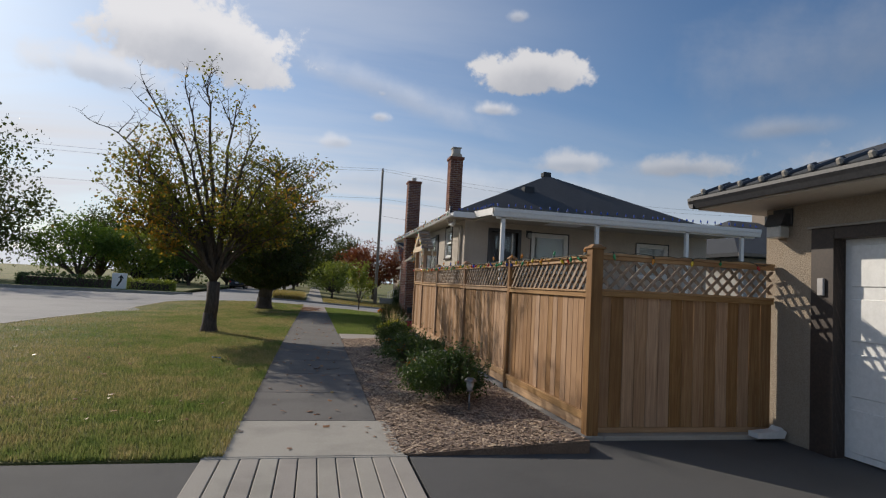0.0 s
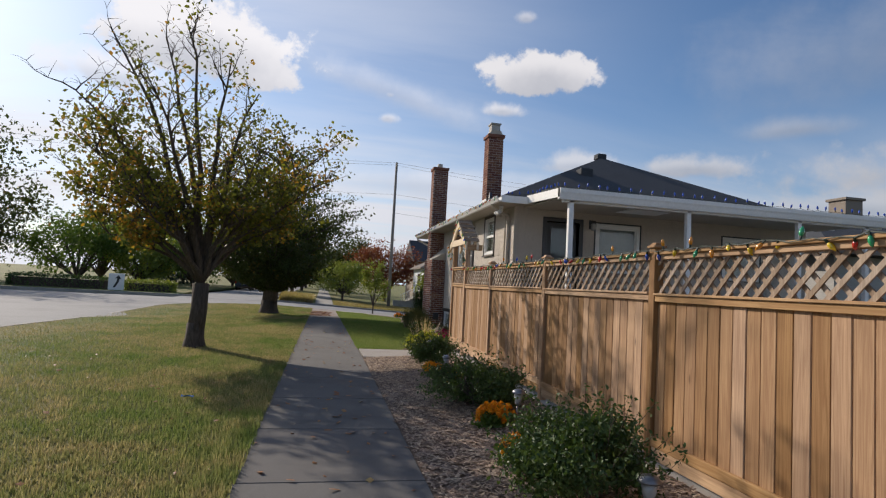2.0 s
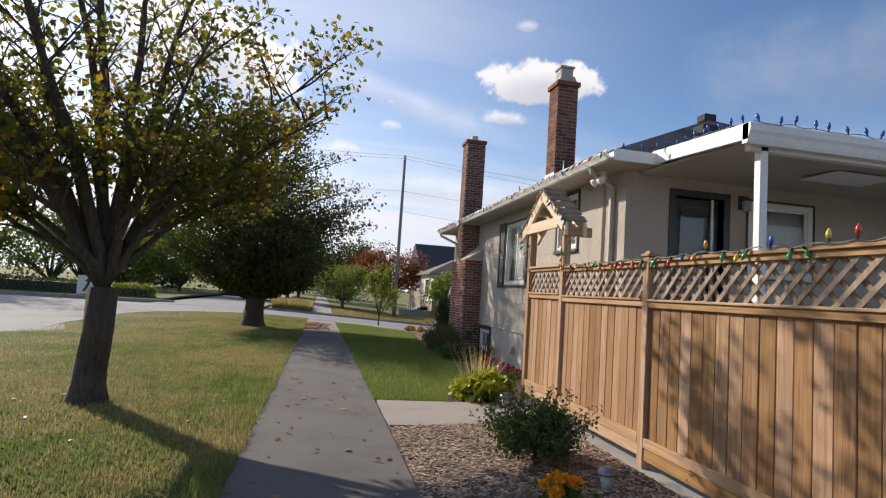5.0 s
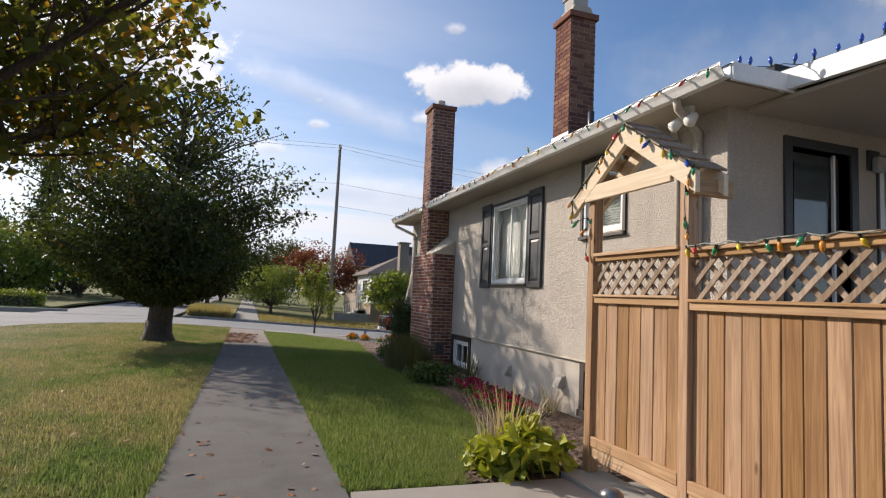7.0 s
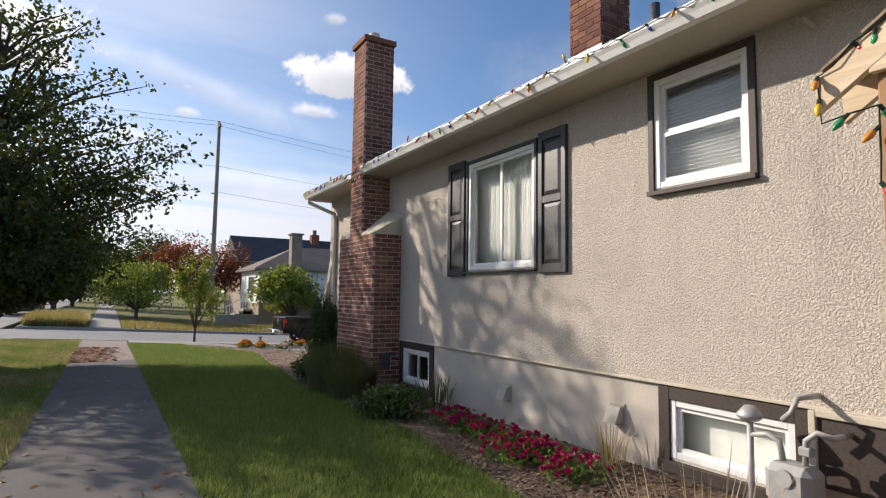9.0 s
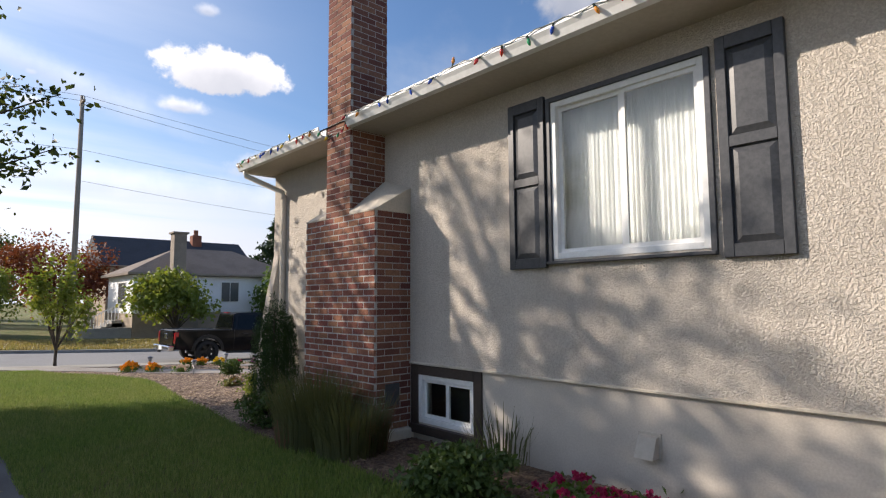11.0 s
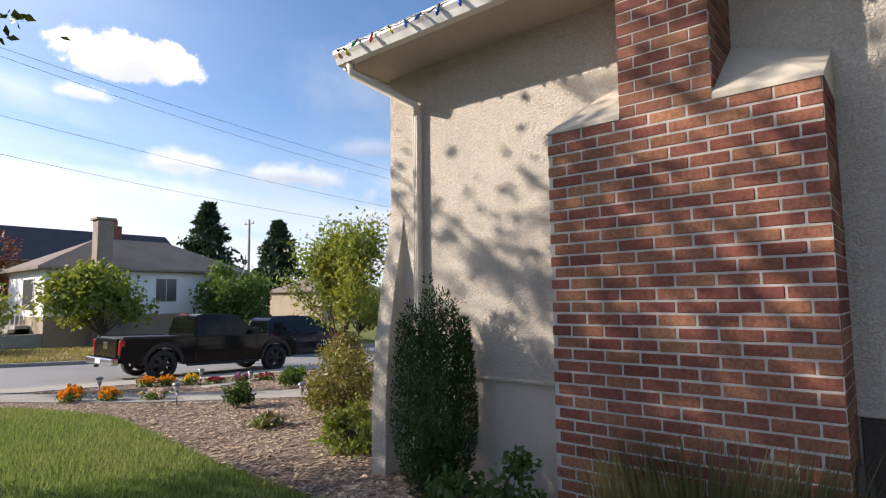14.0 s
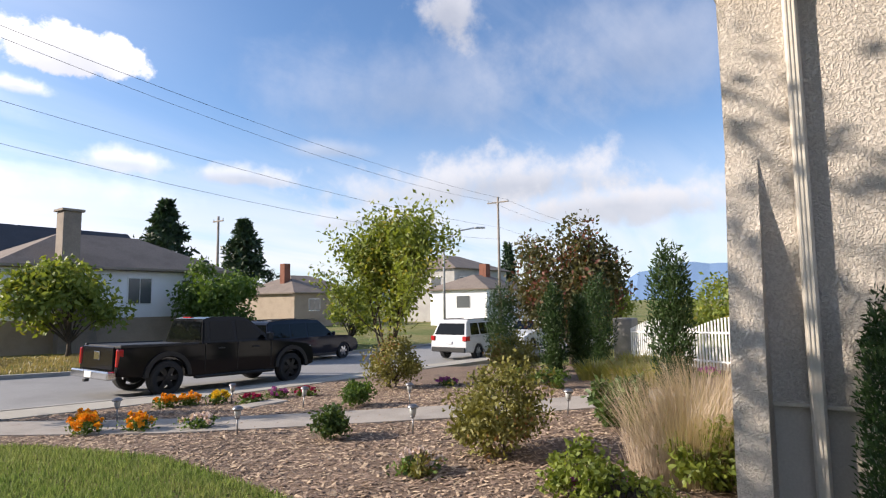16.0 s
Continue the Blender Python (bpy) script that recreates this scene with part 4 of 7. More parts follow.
# gate with its little roof
gate = root("garden_gate", (FX, 15.8, 0.1), "cedar garden gate under a small pale timber gable arbour", "gate")
panel(gate, "x", FX, 15.25, 16.30, 0.14, 1.93, rng, M_RAIL)
for y in (15.20, 16.36):
    piece("post", gate, (0.095, 0.095, 2.66), pose(FX, y, 1.23), M_FENCE, 0.006)
APEX = 15.84
for x in (FX - 0.07, FX + 0.18):
    for s in (-1, 1):
        bm = prism([(APEX, 2.98), (APEX, 2.83), (APEX + s * 0.79, 2.30), (APEX + s * 0.79, 2.45)], "x", x - 0.02, x + 0.02)
        part("rafter", bm, M_PALE_WOOD, gate)
    if x < FX:
        part("tie_beam", box(x - 0.018, x + 0.018, 15.30, 16.42, 2.42, 2.56, 0.004), M_PALE_WOOD, gate)
part("side_beam", box(FX - 0.04, FX + 0.30, 15.10, 15.16, 2.30, 2.42, 0.004), M_RAIL_X, gate)
for s in (-1, 1):
    for k in range(5):
        t = 0.05 + k * 0.2
        y, z = APEX + s * t * 0.82, 3.0 - t * 0.88 * 0.628
        piece("roof_slat", gate, (0.32, 0.15, 0.018), pose(FX + 0.06, y, z, s * -32), M_SLAT)

# ---- garage ----
garage = root("garage", (7, 2.5, 0), "tan stucco garage with a dark tiled roof and white door", "garage")
GX = 5.12
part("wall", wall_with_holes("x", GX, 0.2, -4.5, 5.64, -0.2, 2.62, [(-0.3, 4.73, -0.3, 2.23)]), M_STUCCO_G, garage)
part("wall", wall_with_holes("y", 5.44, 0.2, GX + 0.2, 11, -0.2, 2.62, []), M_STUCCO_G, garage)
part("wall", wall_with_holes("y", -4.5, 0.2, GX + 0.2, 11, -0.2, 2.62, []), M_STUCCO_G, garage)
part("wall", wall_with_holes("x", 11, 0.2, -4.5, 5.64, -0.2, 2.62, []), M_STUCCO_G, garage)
part("door_trim", box(GX - 0.03, GX + 0.2, 4.73, 5.0, 0.0, 2.30, 0.004), M_BROWN, garage)
part("door_trim", box(GX - 0.028, GX + 0.2, -0.55, 4.73, 2.18, 2.30, 0.004), M_BROWN, garage)
part("door_trim_cap", box(GX - 0.06, GX + 0.1, -0.6, 5.03, 2.30, 2.325, 0.004), M_SLAB, garage)
gd = part("garage_door", box(GX + 0.12, GX + 0.16, -0.3, 4.73, 0.02, 2.2), M_WHITE, garage, "white sectional garage door")
for k in range(4):
    for j in range(9):
        y1 = 4.66 - j * 0.56
        part("door_panel", box(GX + 0.108, GX + 0.125, y1 - 0.48, y1, 0.08 + k * 0.54, 0.50 + k * 0.54, 0.008), M_WHITE, garage)
gr = bmesh.new()
GEZ = 2.72
pts = [(4.45, -5.2, GEZ), (4.45, 6.08, GEZ), (11.7, 6.08, GEZ), (11.7, -5.2, GEZ)]
lo = [gr.verts.new(p) for p in pts]
a, b = gr.verts.new((8.05, 2.6, 4.15)), gr.verts.new((8.05, -1.6, 4.15))
for f in ((lo[0], lo[1], a, b), (lo[1], lo[2], a), (lo[2], lo[3], b, a), (lo[3], lo[0], b), lo[::-1]):
    gr.faces.new(f)
part("roof", gr, M_ROOF, garage, "dark roof tiles")
part("soffit", box(4.5, GX, -5.1, 6.04, 2.58, 2.61), M_CREAM, garage)
part("soffit", box(GX, 11.6, 5.64, 6.04, 2.58, 2.61), M_CREAM, garage)
part("gutter", gutter(4.52, 2.60, -5.2, 6.11), M_DARK, garage, "dark brown gutter")
part("gutter", prism([(6.04, 2.60), (6.10, 2.60), (6.14, 2.66), (6.14, 2.72), (6.04, 2.72)], "x", 4.42, 11.7), M_DARK, garage)
for i in range(38):
    y = 6.0 - i * 0.3
    piece("roof_tile", garage, (0.36, 0.24, 0.03), pose(4.60, y, GEZ + 0.085, 0, -22), M_ROOF, 0.01)
    piece("tile_roll", garage, (0.42, 0.07, 0.06), pose(4.60, y - 0.15, GEZ + 0.10, 0, -22), M_DARK, 0.02)
    piece("tile_nib", garage, (0.05, 0.06, 0.07), pose(4.42, y - 0.15, GEZ + 0.05, 0, -22), M_SLAB, 0.015)

lamp = root("wall_lamp", (GX - 0.05, 5.38, 2.3), "box-shaped outdoor wall lamp on the garage", "wall lamp")
part("back_plate", box(GX - 0.03, GX - 0.001, 5.26, 5.52, 2.38, 2.56, 0.006), M_DARK, lamp)
part("hood", prism([(GX - 0.16, 2.36), (GX - 0.001, 2.36), (GX - 0.001, 2.50), (GX - 0.10, 2.50)], "y", 5.27, 5.51), M_DARK, lamp)
part("lens", box(GX - 0.15, GX - 0.02, 5.29, 5.49, 2.23, 2.358, 0.012), plain("frosted_lens", (0.55, 0.55, 0.52), 0.3), lamp, "frosted glass lens")
kp = root("keypad", (GX - 0.04, 4.86, 1.6), "pale keypad on the dark garage door trim", "keypad")
part("cover", box(GX - 0.06, GX - 0.031, 4.82, 4.90, 1.60, 1.78, 0.008), plain("grey_plastic", (0.45, 0.43, 0.42), 0.5), kp)


# ---- plants ----
def leaf_cloud(name, pts, sizes, material, parent, seed, droop=0.3, slim=0.55, up=None):
    """Many single leaves: each a folded diamond of two triangles."""
    r = np.random.default_rng(seed)
    pts, sizes = np.asarray(pts, float), np.asarray(sizes, float)
    n = len(pts)
    d = r.normal(size=(n, 3))
    d[:, 2] -= droop
    if up is not None:
        d = d * 0.45 + np.asarray(up)
    d /= np.linalg.norm(d, axis=1)[:, None]
    s = np.cross(d, r.normal(size=(n, 3)))
    s /= np.linalg.norm(s, axis=1)[:, None]
    nrm = np.cross(d, s)
    L = sizes[:, None]
    v = np.empty((n, 4, 3))
    v[:, 0] = pts
    v[:, 1] = pts + d * L * 0.5 + s * L * slim * 0.5 + nrm * L * 0.08
    v[:, 2] = pts + d * L
    v[:, 3] = pts + d * L * 0.5 - s * L * slim * 0.5 + nrm * L * 0.08
    base = np.arange(n)[:, None] * 4
    f = np.concatenate([base + [0, 1, 2], base + [0, 2, 3]], axis=1).reshape(-1, 3)
    me = bpy.data.meshes.new(name)
    me.vertices.add(n * 4)
    me.vertices.foreach_set("co", v.reshape(-1))
    me.loops.add(n * 6)
    me.loops.foreach_set("vertex_index", f.reshape(-1).astype(np.int32))
    me.polygons.add(n * 2)
    me.polygons.foreach_set("loop_start", np.arange(n * 2, dtype=np.int32) * 3)
    me.update(calc_edges=True)
    me.materials.append(material)
    ob = new(name, me)
    ob.parent = parent
    ob.matrix_parent_inverse = parent.matrix_basis.inverted()
    return ob


def bend(rng, p, d, length, n, wander, lift):
    out_pts = [p.copy()]
    for _ in range(n):
        d = (d + Vector((rng.gauss(0, wander), rng.gauss(0, wander), rng.gauss(0, wander) + lift))).normalized()
        p = p + d * (length / n)
        out_pts.append(p.copy())
    return out_pts, d


def branch_out(rng, bm, tips, p, d, length, radius, level, last, wander=0.13, lift=0.05, kids=(3, 4), spread=0.75, shrink=0.66):
    pts, d_end = bend(rng, p, d, length, 5, wander, lift)
    radii = [radius * (1 - 0.5 * i / 5) for i in range(6)]
    tube(pts, radii, 7 if level < 2 else 5 if level < last else 4, bm, caps=level == last)
    if level >= last - 1:
        for q in pts[1:]:
            tips.append((q, level))
    if level == last:
        return
    for k in range(rng.randint(*kids)):
        i = rng.randint(2, 5)
        axis = (d_end.orthogonal().normalized())
        axis.rotate(Matrix.Rotation(rng.uniform(0, 6.28), 3, d_end))
        nd = (d_end + axis * spread * rng.uniform(0.6, 1.3)).normalized()
        branch_out(rng, bm, tips, pts[i], nd, length * shrink * rng.uniform(0.75, 1.2), radii[i] * 0.72, level + 1, last, wander, lift, kids, spread, shrink)
    nd = (d_end + Vector((rng.gauss(0, 0.15), rng.gauss(0, 0.15), 0.1))).normalized()
    branch_out(rng, bm, tips, pts[5], nd, length * shrink * 1.05, radii[5], level + 1, last, wander, lift, kids, spread, shrink)


def flare(bm, at, r, h=0.5):
    tube([at + Vector((0, 0, -0.15)), at + Vector((0, 0, 0.05)), at + Vector((0, 0, h * 0.4)), at + Vector((0, 0, h))], [r * 1.5, r * 1.3, r * 1.08, r], 10, bm)


def spread_leaves(tips, per, radius, size, rng):
    pts, sizes = [], []
    for q, level in tips:
        for _ in range(per):
            p = q + Vector((rng.gauss(0, radius), rng.gauss(0, radius), rng.gauss(0, radius * 0.8)))
            pts.append(p)
            sizes.append(size * rng.uniform(0.6, 1.3))
    return pts, sizes


M_LEAF_A = leafy("maple_leaves", (0.075, 0.095, 0.022), (0.19, 0.185, 0.042), (0.30, 0.17, 0.035), 0.28, through=0.58)
M_LEAF_B = leafy("dark_maple_leaves", (0.026, 0.044, 0.011), (0.078, 0.10, 0.022), (0.20, 0.13, 0.03), 0.10, through=0.34)
M_LEAF_YG = leafy("yellow_green_leaves", (0.12, 0.17, 0.03), (0.26, 0.30, 0.06), (0.32, 0.28, 0.05), 0.12)
M_LEAF_G = leafy("green_leaves", (0.05, 0.10, 0.02), (0.13, 0.20, 0.04))
M_LEAF_RED = leafy("red_maple_leaves", (0.13, 0.03, 0.02), (0.26, 0.09, 0.04), (0.30, 0.16, 0.05), 0.15)
M_LEAF_FIR = leafy("fir_needles", (0.012, 0.032, 0.016), (0.04, 0.075, 0.03), through=0.15)
M_LEAF_YEW = leafy("yew_needles", (0.012, 0.035, 0.010), (0.05, 0.095, 0.022), through=0.15)
M_LEAF_SHRUB = leafy("shrub_leaves", (0.03, 0.065, 0.018), (0.10, 0.15, 0.04), through=0.25)
M_LEAF_OLIVE = leafy("olive_leaves", (0.12, 0.12, 0.03), (0.27, 0.25, 0.075), (0.28, 0.15, 0.06), 0.16, through=0.25)


def street_tree(at, label, material, seed, trunk_h, radius, crown, per, size, levels=3, lean=(0, 0), kids=(3, 4), spread=0.75, limbs=4, tilt=0.6, first=1.9, lift=0.05, leaf_r=0.16):
    rng = random.Random(seed)
    at = Vector(at)
    t = root("tree", at, label, "tree")
    bm = bmesh.new()
    flare(bm, at, radius, 0.5)
    top = at + Vector((lean[0], lean[1], trunk_h))
    tube([at + Vector((0, 0, 0.3)), at.lerp(top, 0.5) + Vector((0.03, -0.02, 0)), top], [radius * 1.02, radius * 0.92, radius * 0.85], 10, bm)
    tips = []
    for k in range(limbs):
        a = 6.283 * k / limbs + rng.uniform(-0.4, 0.4)
        d = Vector((math.cos(a) * tilt, math.sin(a) * tilt, 1)).normalized()
        branch_out(rng, bm, tips, top - Vector((0, 0, rng.uniform(0, 0.35) * trunk_h * 0.5)), d, first * rng.uniform(0.85, 1.15), radius * 0.55, 1, levels + 1, kids=kids, spread=spread, lift=lift)
    branch_out(rng, bm, tips, top, Vector((0.05, 0, 1)).normalized(), first, radius * 0.6, 1, levels + 1, kids=kids, spread=spread, lift=lift)
    part("trunk", bm, M_BARK, t, "grey-brown bark", True)
    pts, sizes = spread_leaves(tips, per, leaf_r, size, rng)
    leaf_cloud("crown", pts, sizes, material, t, seed)
    return t


def blob_tree(at, label, material, seed, height, rx, ry, base, count, size, radius=0.12, lumps=14, category="tree", name="tree", fill=0.35, bark=None):
    """A full crown: leaves in uneven clumps round limbs that show through the gaps."""
    rng = random.Random(seed)
    at = Vector(at)
    t = root(name, at, label, category)
    bm = bmesh.new()
    if base > 0.3:
        flare(bm, at, radius, min(0.5, base))
    mid = (base + height) / 2
    clumps = []
    for k in range(lumps):
        a, e = rng.uniform(0, 6.283), math.asin(rng.uniform(-0.85, 1))
        q = rng.uniform(0.45, 0.9)
        c = Vector((math.cos(a) * math.cos(e) * rx * q, math.sin(a) * math.cos(e) * ry * q, mid + math.sin(e) * (height - base) / 2 * q))
        clumps.append((c, rng.uniform(0.28, 0.5)))
        fork = Vector((0, 0, max(base * 0.8, 0.1)))
        tube([at + fork * 0.5, at + fork, at + fork.lerp(c, 0.5) + Vector((0, 0, 0.1)), at + c], [radius * 0.7, radius * 0.5, radius * 0.28, radius * 0.08], 6, bm)
    if base > 0.3:
        tube([at + Vector((0, 0, 0.2)), at + Vector((0.02, 0, base)), at + Vector((0, 0.03, mid))], [radius, radius * 0.85, radius * 0.4], 9, bm)
    part("trunk" if category == "tree" else "stem", bm, bark or M_BARK, t, smooth=True)
    pts, sizes = [], []
    for i in range(count):
        c, w = clumps[rng.randrange(lumps)]
        v = Vector((rng.gauss(0, 1), rng.gauss(0, 1), rng.gauss(0, 1)))
        v = v.normalized() * (abs(rng.gauss(0.85, 0.2)) if rng.random() > fill else rng.random())
        pts.append(at + c + Vector((v.x * rx * w, v.y * ry * w, v.z * (height - base) / 2 * w)))
        sizes.append(size * rng.uniform(0.6, 1.3))
    leaf_cloud("crown" if category == "tree" else "foliage", pts, sizes, material, t, seed)
    return t


def conifer(at, label, seed, height, width, count, size):
    rng = random.Random(seed)
    at = Vector(at)
    t = root("fir_tree", at, label, "tree", "distant firs")
    part("trunk", tube([at, at + Vector((0, 0, height))], [width * 0.06, 0.02], 7), M_BARK, t)
    pts, sizes = [], []
    whorls = 26
    limbs = []
    for k in range(whorls):
        z = height * (0.10 + 0.9 * k / whorls)
        reach = width * 0.62 * (1 - k / whorls) + 0.2
        for j in range(7):
            a = rng.uniform(0, 6.283)
            limbs.append((z, a, reach * rng.uniform(0.75, 1.2)))
    for i in range(count):
        z, a, reach = limbs[rng.randrange(len(limbs))]
        s = rng.random() ** 0.6
        x = reach * s
        pts.append(at + Vector((math.cos(a) * x + rng.gauss(0, 0.1), math.sin(a) * x + rng.gauss(0, 0.1), z - 0.28 * x + 0.10 * x * x / max(reach, 0.1) + rng.gauss(0, 0.08))))
        sizes.append(size * rng.uniform(0.6, 1.3))
    leaf_cloud("crown", pts, sizes, M_LEAF_FIR, t, seed, droop=0.6, slim=0.35)
    return t


def column_shrub(at, label, seed, height, r, count, size, material=None, group=""):
    """An upright yew: close columns of short needles with pointed tips."""
    rng = random.Random(seed)
    at = Vector(at)
    t = root("columnar_yew", at, label, "shrub", group)
    bm = bmesh.new()
    cols = []
    for k in range(36):
        a, q = rng.uniform(0, 6.283), math.sqrt(rng.random()) * r * 0.9
        h = height * (1 - 0.30 * (q / r) ** 2) * rng.uniform(0.88, 1.0)
        cols.append((math.cos(a) * q, math.sin(a) * q, h))
    tube([at, at + Vector((0, 0, height * 0.85))], [0.03, 0.008], 6, bm)
    part("stem", bm, M_BARK, t)
    pts, sizes, ups = [], [], []
    for i in range(count):
        x, yy, h = cols[rng.randrange(36)]
        s = rng.random()
        w = r * 0.30 * (1 - 0.75 * s ** 2) * (0.5 + 0.5 * min(1, s * 5))
        a = rng.uniform(0, 6.283)
        k = 0.55 + 0.45 * min(1, s * 2.5)
        pts.append(at + Vector((x * k + math.cos(a) * w, yy * k + math.sin(a) * w, 0.04 + s * h)))
        sizes.append(size * rng.uniform(0.6, 1.3))
        ups.append((math.cos(a) * 0.5, math.sin(a) * 0.5, 0.9))
    leaf_cloud("foliage", pts, sizes, material or M_LEAF_YEW, t, seed, slim=0.3, up=ups)
    return t


# the two maples on the verge
def maple_a(at, label, material, seed):
    """A vase of bare rising limbs, leafy sprays at their ends, a fuller bough on the path side and twigs at the top."""
    rng = random.Random(seed)
    at = Vector(at)
    t = root("tree", at, label, "tree")
    bm = bmesh.new()
    flare(bm, at, 0.17, 0.5)
    fork = at + Vector((0.02, 0.06, 1.30))
    tube([at + Vector((0, 0, 0.3)), at + Vector((0.04, 0.0, 0.8)), fork], [0.172, 0.16, 0.165], 11, bm)
    pts, sizes = [], []

    def spray(c, n, w):
        for _ in range(n):
            pts.append(c + Vector((rng.gauss(0, w), rng.gauss(0, w), rng.gauss(0, w * 0.7))))
            sizes.append(0.088 * rng.uniform(0.6, 1.3))

    # ends of the limbs from the foot of the tree, how leafy they are
    for ex, ey, ez, leafy_ in ((-2.0, -0.4, 6.3, 0.6), (-1.2, 0.6, 6.6, 0.42), (-0.5, -0.3, 6.7, 0.32), (0.2, 0.4, 6.3, 0.4), (0.8, 0.2, 5.5, 0.5), (-2.3, -0.7, 4.9, 0.6), (-2.0, 1.0, 3.9, 0.75), (-1.7, -1.5, 3.8, 0.7), (-0.7, -1.9, 4.7, 0.6),
                              (2.1, 0.0, 4.0, 0.75), (2.5, -0.6, 3.5, 0.7), (1.7, 0.9, 2.8, 1.1), (0.1, 2.0, 5.0, 0.6), (1.3, -1.5, 4.0, 0.7), (-1.3, 0.5, 2.8, 0.9), (1.3, 0.3, 2.5, 1.2), (0.6, 1.6, 3.3, 1.0), (0.9, -1.0, 2.7, 1.0), (1.5, 1.8, 3.8, 0.9),
                              (-2.1, -0.5, 2.7, 1.0), (-2.2, -0.8, 3.1, 0.9), (-1.7, -0.2, 2.2, 1.0), (-1.4, -2.0, 3.5, 0.8), (-1.8, -1.4, 4.4, 0.6), (-0.8, -2.2, 2.8, 0.9)):
        end = at + Vector((ex, ey, ez))
        out_ = Vector((ex, ey, 0))
        c1 = fork.lerp(end, 0.38) + Vector((0, 0, 0.28 + 0.05 * ez)) - out_ * 0.10
        path = []
        for i in range(8):
            u = i / 7
            p = fork * (1 - u) ** 2 + c1 * 2 * u * (1 - u) + end * u * u
            path.append(p + Vector((rng.gauss(0, 0.045), rng.gauss(0, 0.045), rng.gauss(0, 0.03))) * min(1, 3 * u))
        r0 = 0.085 if ez > 4.5 else 0.055
        tube(path, [r0 * (1 - 0.86 * i / 7) for i in range(8)], 7, bm)
        for k in range(11):
            u = rng.uniform(0.40, 1.0)
            i = min(6, int(u * 7))
            p = path[i].lerp(path[i + 1], u * 7 - i)
            a = rng.uniform(0, 6.283)
            d = ((end - fork).normalized() * 0.9 + Vector((math.cos(a), math.sin(a), rng.uniform(-0.25, 0.75)))).normalized()
            twig, d2 = bend(rng, p, d, rng.uniform(0.55, 1.15), 4, 0.14, 0.06)
            tube(twig, [0.016, 0.013, 0.010, 0.007, 0.003], 5, bm, caps=False)
            bare = twig[-1].z - at.z > 5.2 and rng.random() < 0.35
            for q in twig[1:]:
                for _ in range(2):
                    a = rng.uniform(0, 6.283)
                    e = q + (d2 * 0.6 + Vector((math.cos(a), math.sin(a), rng.uniform(-0.3, 0.6)))).normalized() * rng.uniform(0.15, 0.4)
                    tube([q, q.lerp(e, 0.5) + Vector((0, 0, 0.02)), e], [0.006, 0.004, 0.002], 4, bm, caps=False)
                    if not bare and rng.random() < 0.55 + 0.4 * leafy_:
                        spray(e, round((12 if ez < 4.5 else 10) * leafy_), 0.095)
    part("trunk", bm, M_BARK, t, "grey-brown bark", True)
    leaf_cloud("crown", pts, sizes, material, t, seed, slim=0.68)
    return t


maple_a((-2.62, 15.9, land(-2.6, 15.9)), "thinning maple with bare upper twigs and turning leaves on the lawn", M_LEAF_A, 12)


def maple_b(at, label, material, seed):
    """A broad low crown that narrows to a rounded top, tiers of leafy sprays with gaps at the rim."""
    rng = random.Random(seed)
    at = Vector(at)
    t = root("tree", at, label, "tree")
    bm = bmesh.new()
    flare(bm, at, 0.36, 0.6)
    tube([at + Vector((0, 0, 0.3)), at + Vector((0.05, 0, 1.2)), at + Vector((0.1, 0, 2.6)), at + Vector((0.2, 0, 5.0)), at + Vector((0.15, 0.1, 7.8))], [0.36, 0.33, 0.22, 0.11, 0.02], 11, bm)
    pts, sizes = [], []
    for k in range(250):
        z = lerp(rng.random(), [(0, 0.9), (0.3, 2.4), (0.65, 4.2), (0.90, 6.2), (1, 8.0)])
        reach = lerp(z, [(0.9, 1.5), (1.7, 2.3), (2.7, 3.2), (3.6, 4.1), (5.0, 4.2), (6.2, 3.4), (7.2, 2.4), (8.2, 0.8)])
        a = rng.uniform(0, 6.283)
        q = reach * rng.uniform(0.52, 1.10)
        c = Vector((math.cos(a) * q, math.sin(a) * q * 1.05, z + 0.09 * q))
        root_z = max(0.9, z - 0.42 * q)
        p0 = at + Vector((0.05 + 0.03 * root_z, 0.02 * root_z, root_z))
        tube([p0, p0.lerp(at + c, 0.5) + Vector((0, 0, 0.15)), at + c], [0.055, 0.03, 0.008], 5, bm, caps=False)
        for j in range(300 if z < 5.0 else 170 if z < 6.4 else 62):
            s = rng.random() ** 0.75
            along = p0.lerp(at + c, 0.25 + 0.78 * s) + Vector((0, 0, 0.10 * math.sin(3 * s)))
            w = (0.44 if z < 5.0 else 0.36) * (1.15 - 0.7 * s)
            leaf = along + Vector((rng.gauss(0, w), rng.gauss(0, w), rng.gauss(0, w * 0.6)))
            if leaf.z < at.z + 0.9 + 0.35 * (leaf - at).xy.length:
                continue
            pts.append(leaf)
            sizes.append(0.12 * rng.uniform(0.6, 1.3))
    part("trunk", bm, M_BARK, t, "thick grey-brown bark", True)
    leaf_cloud("crown", pts, sizes, material, t, seed, slim=0.6)


maple_b((-2.5, 30.9, land(-2.5, 30.9)), "dense dark green maple with a thick trunk on the lawn", M_LEAF_B, 5)

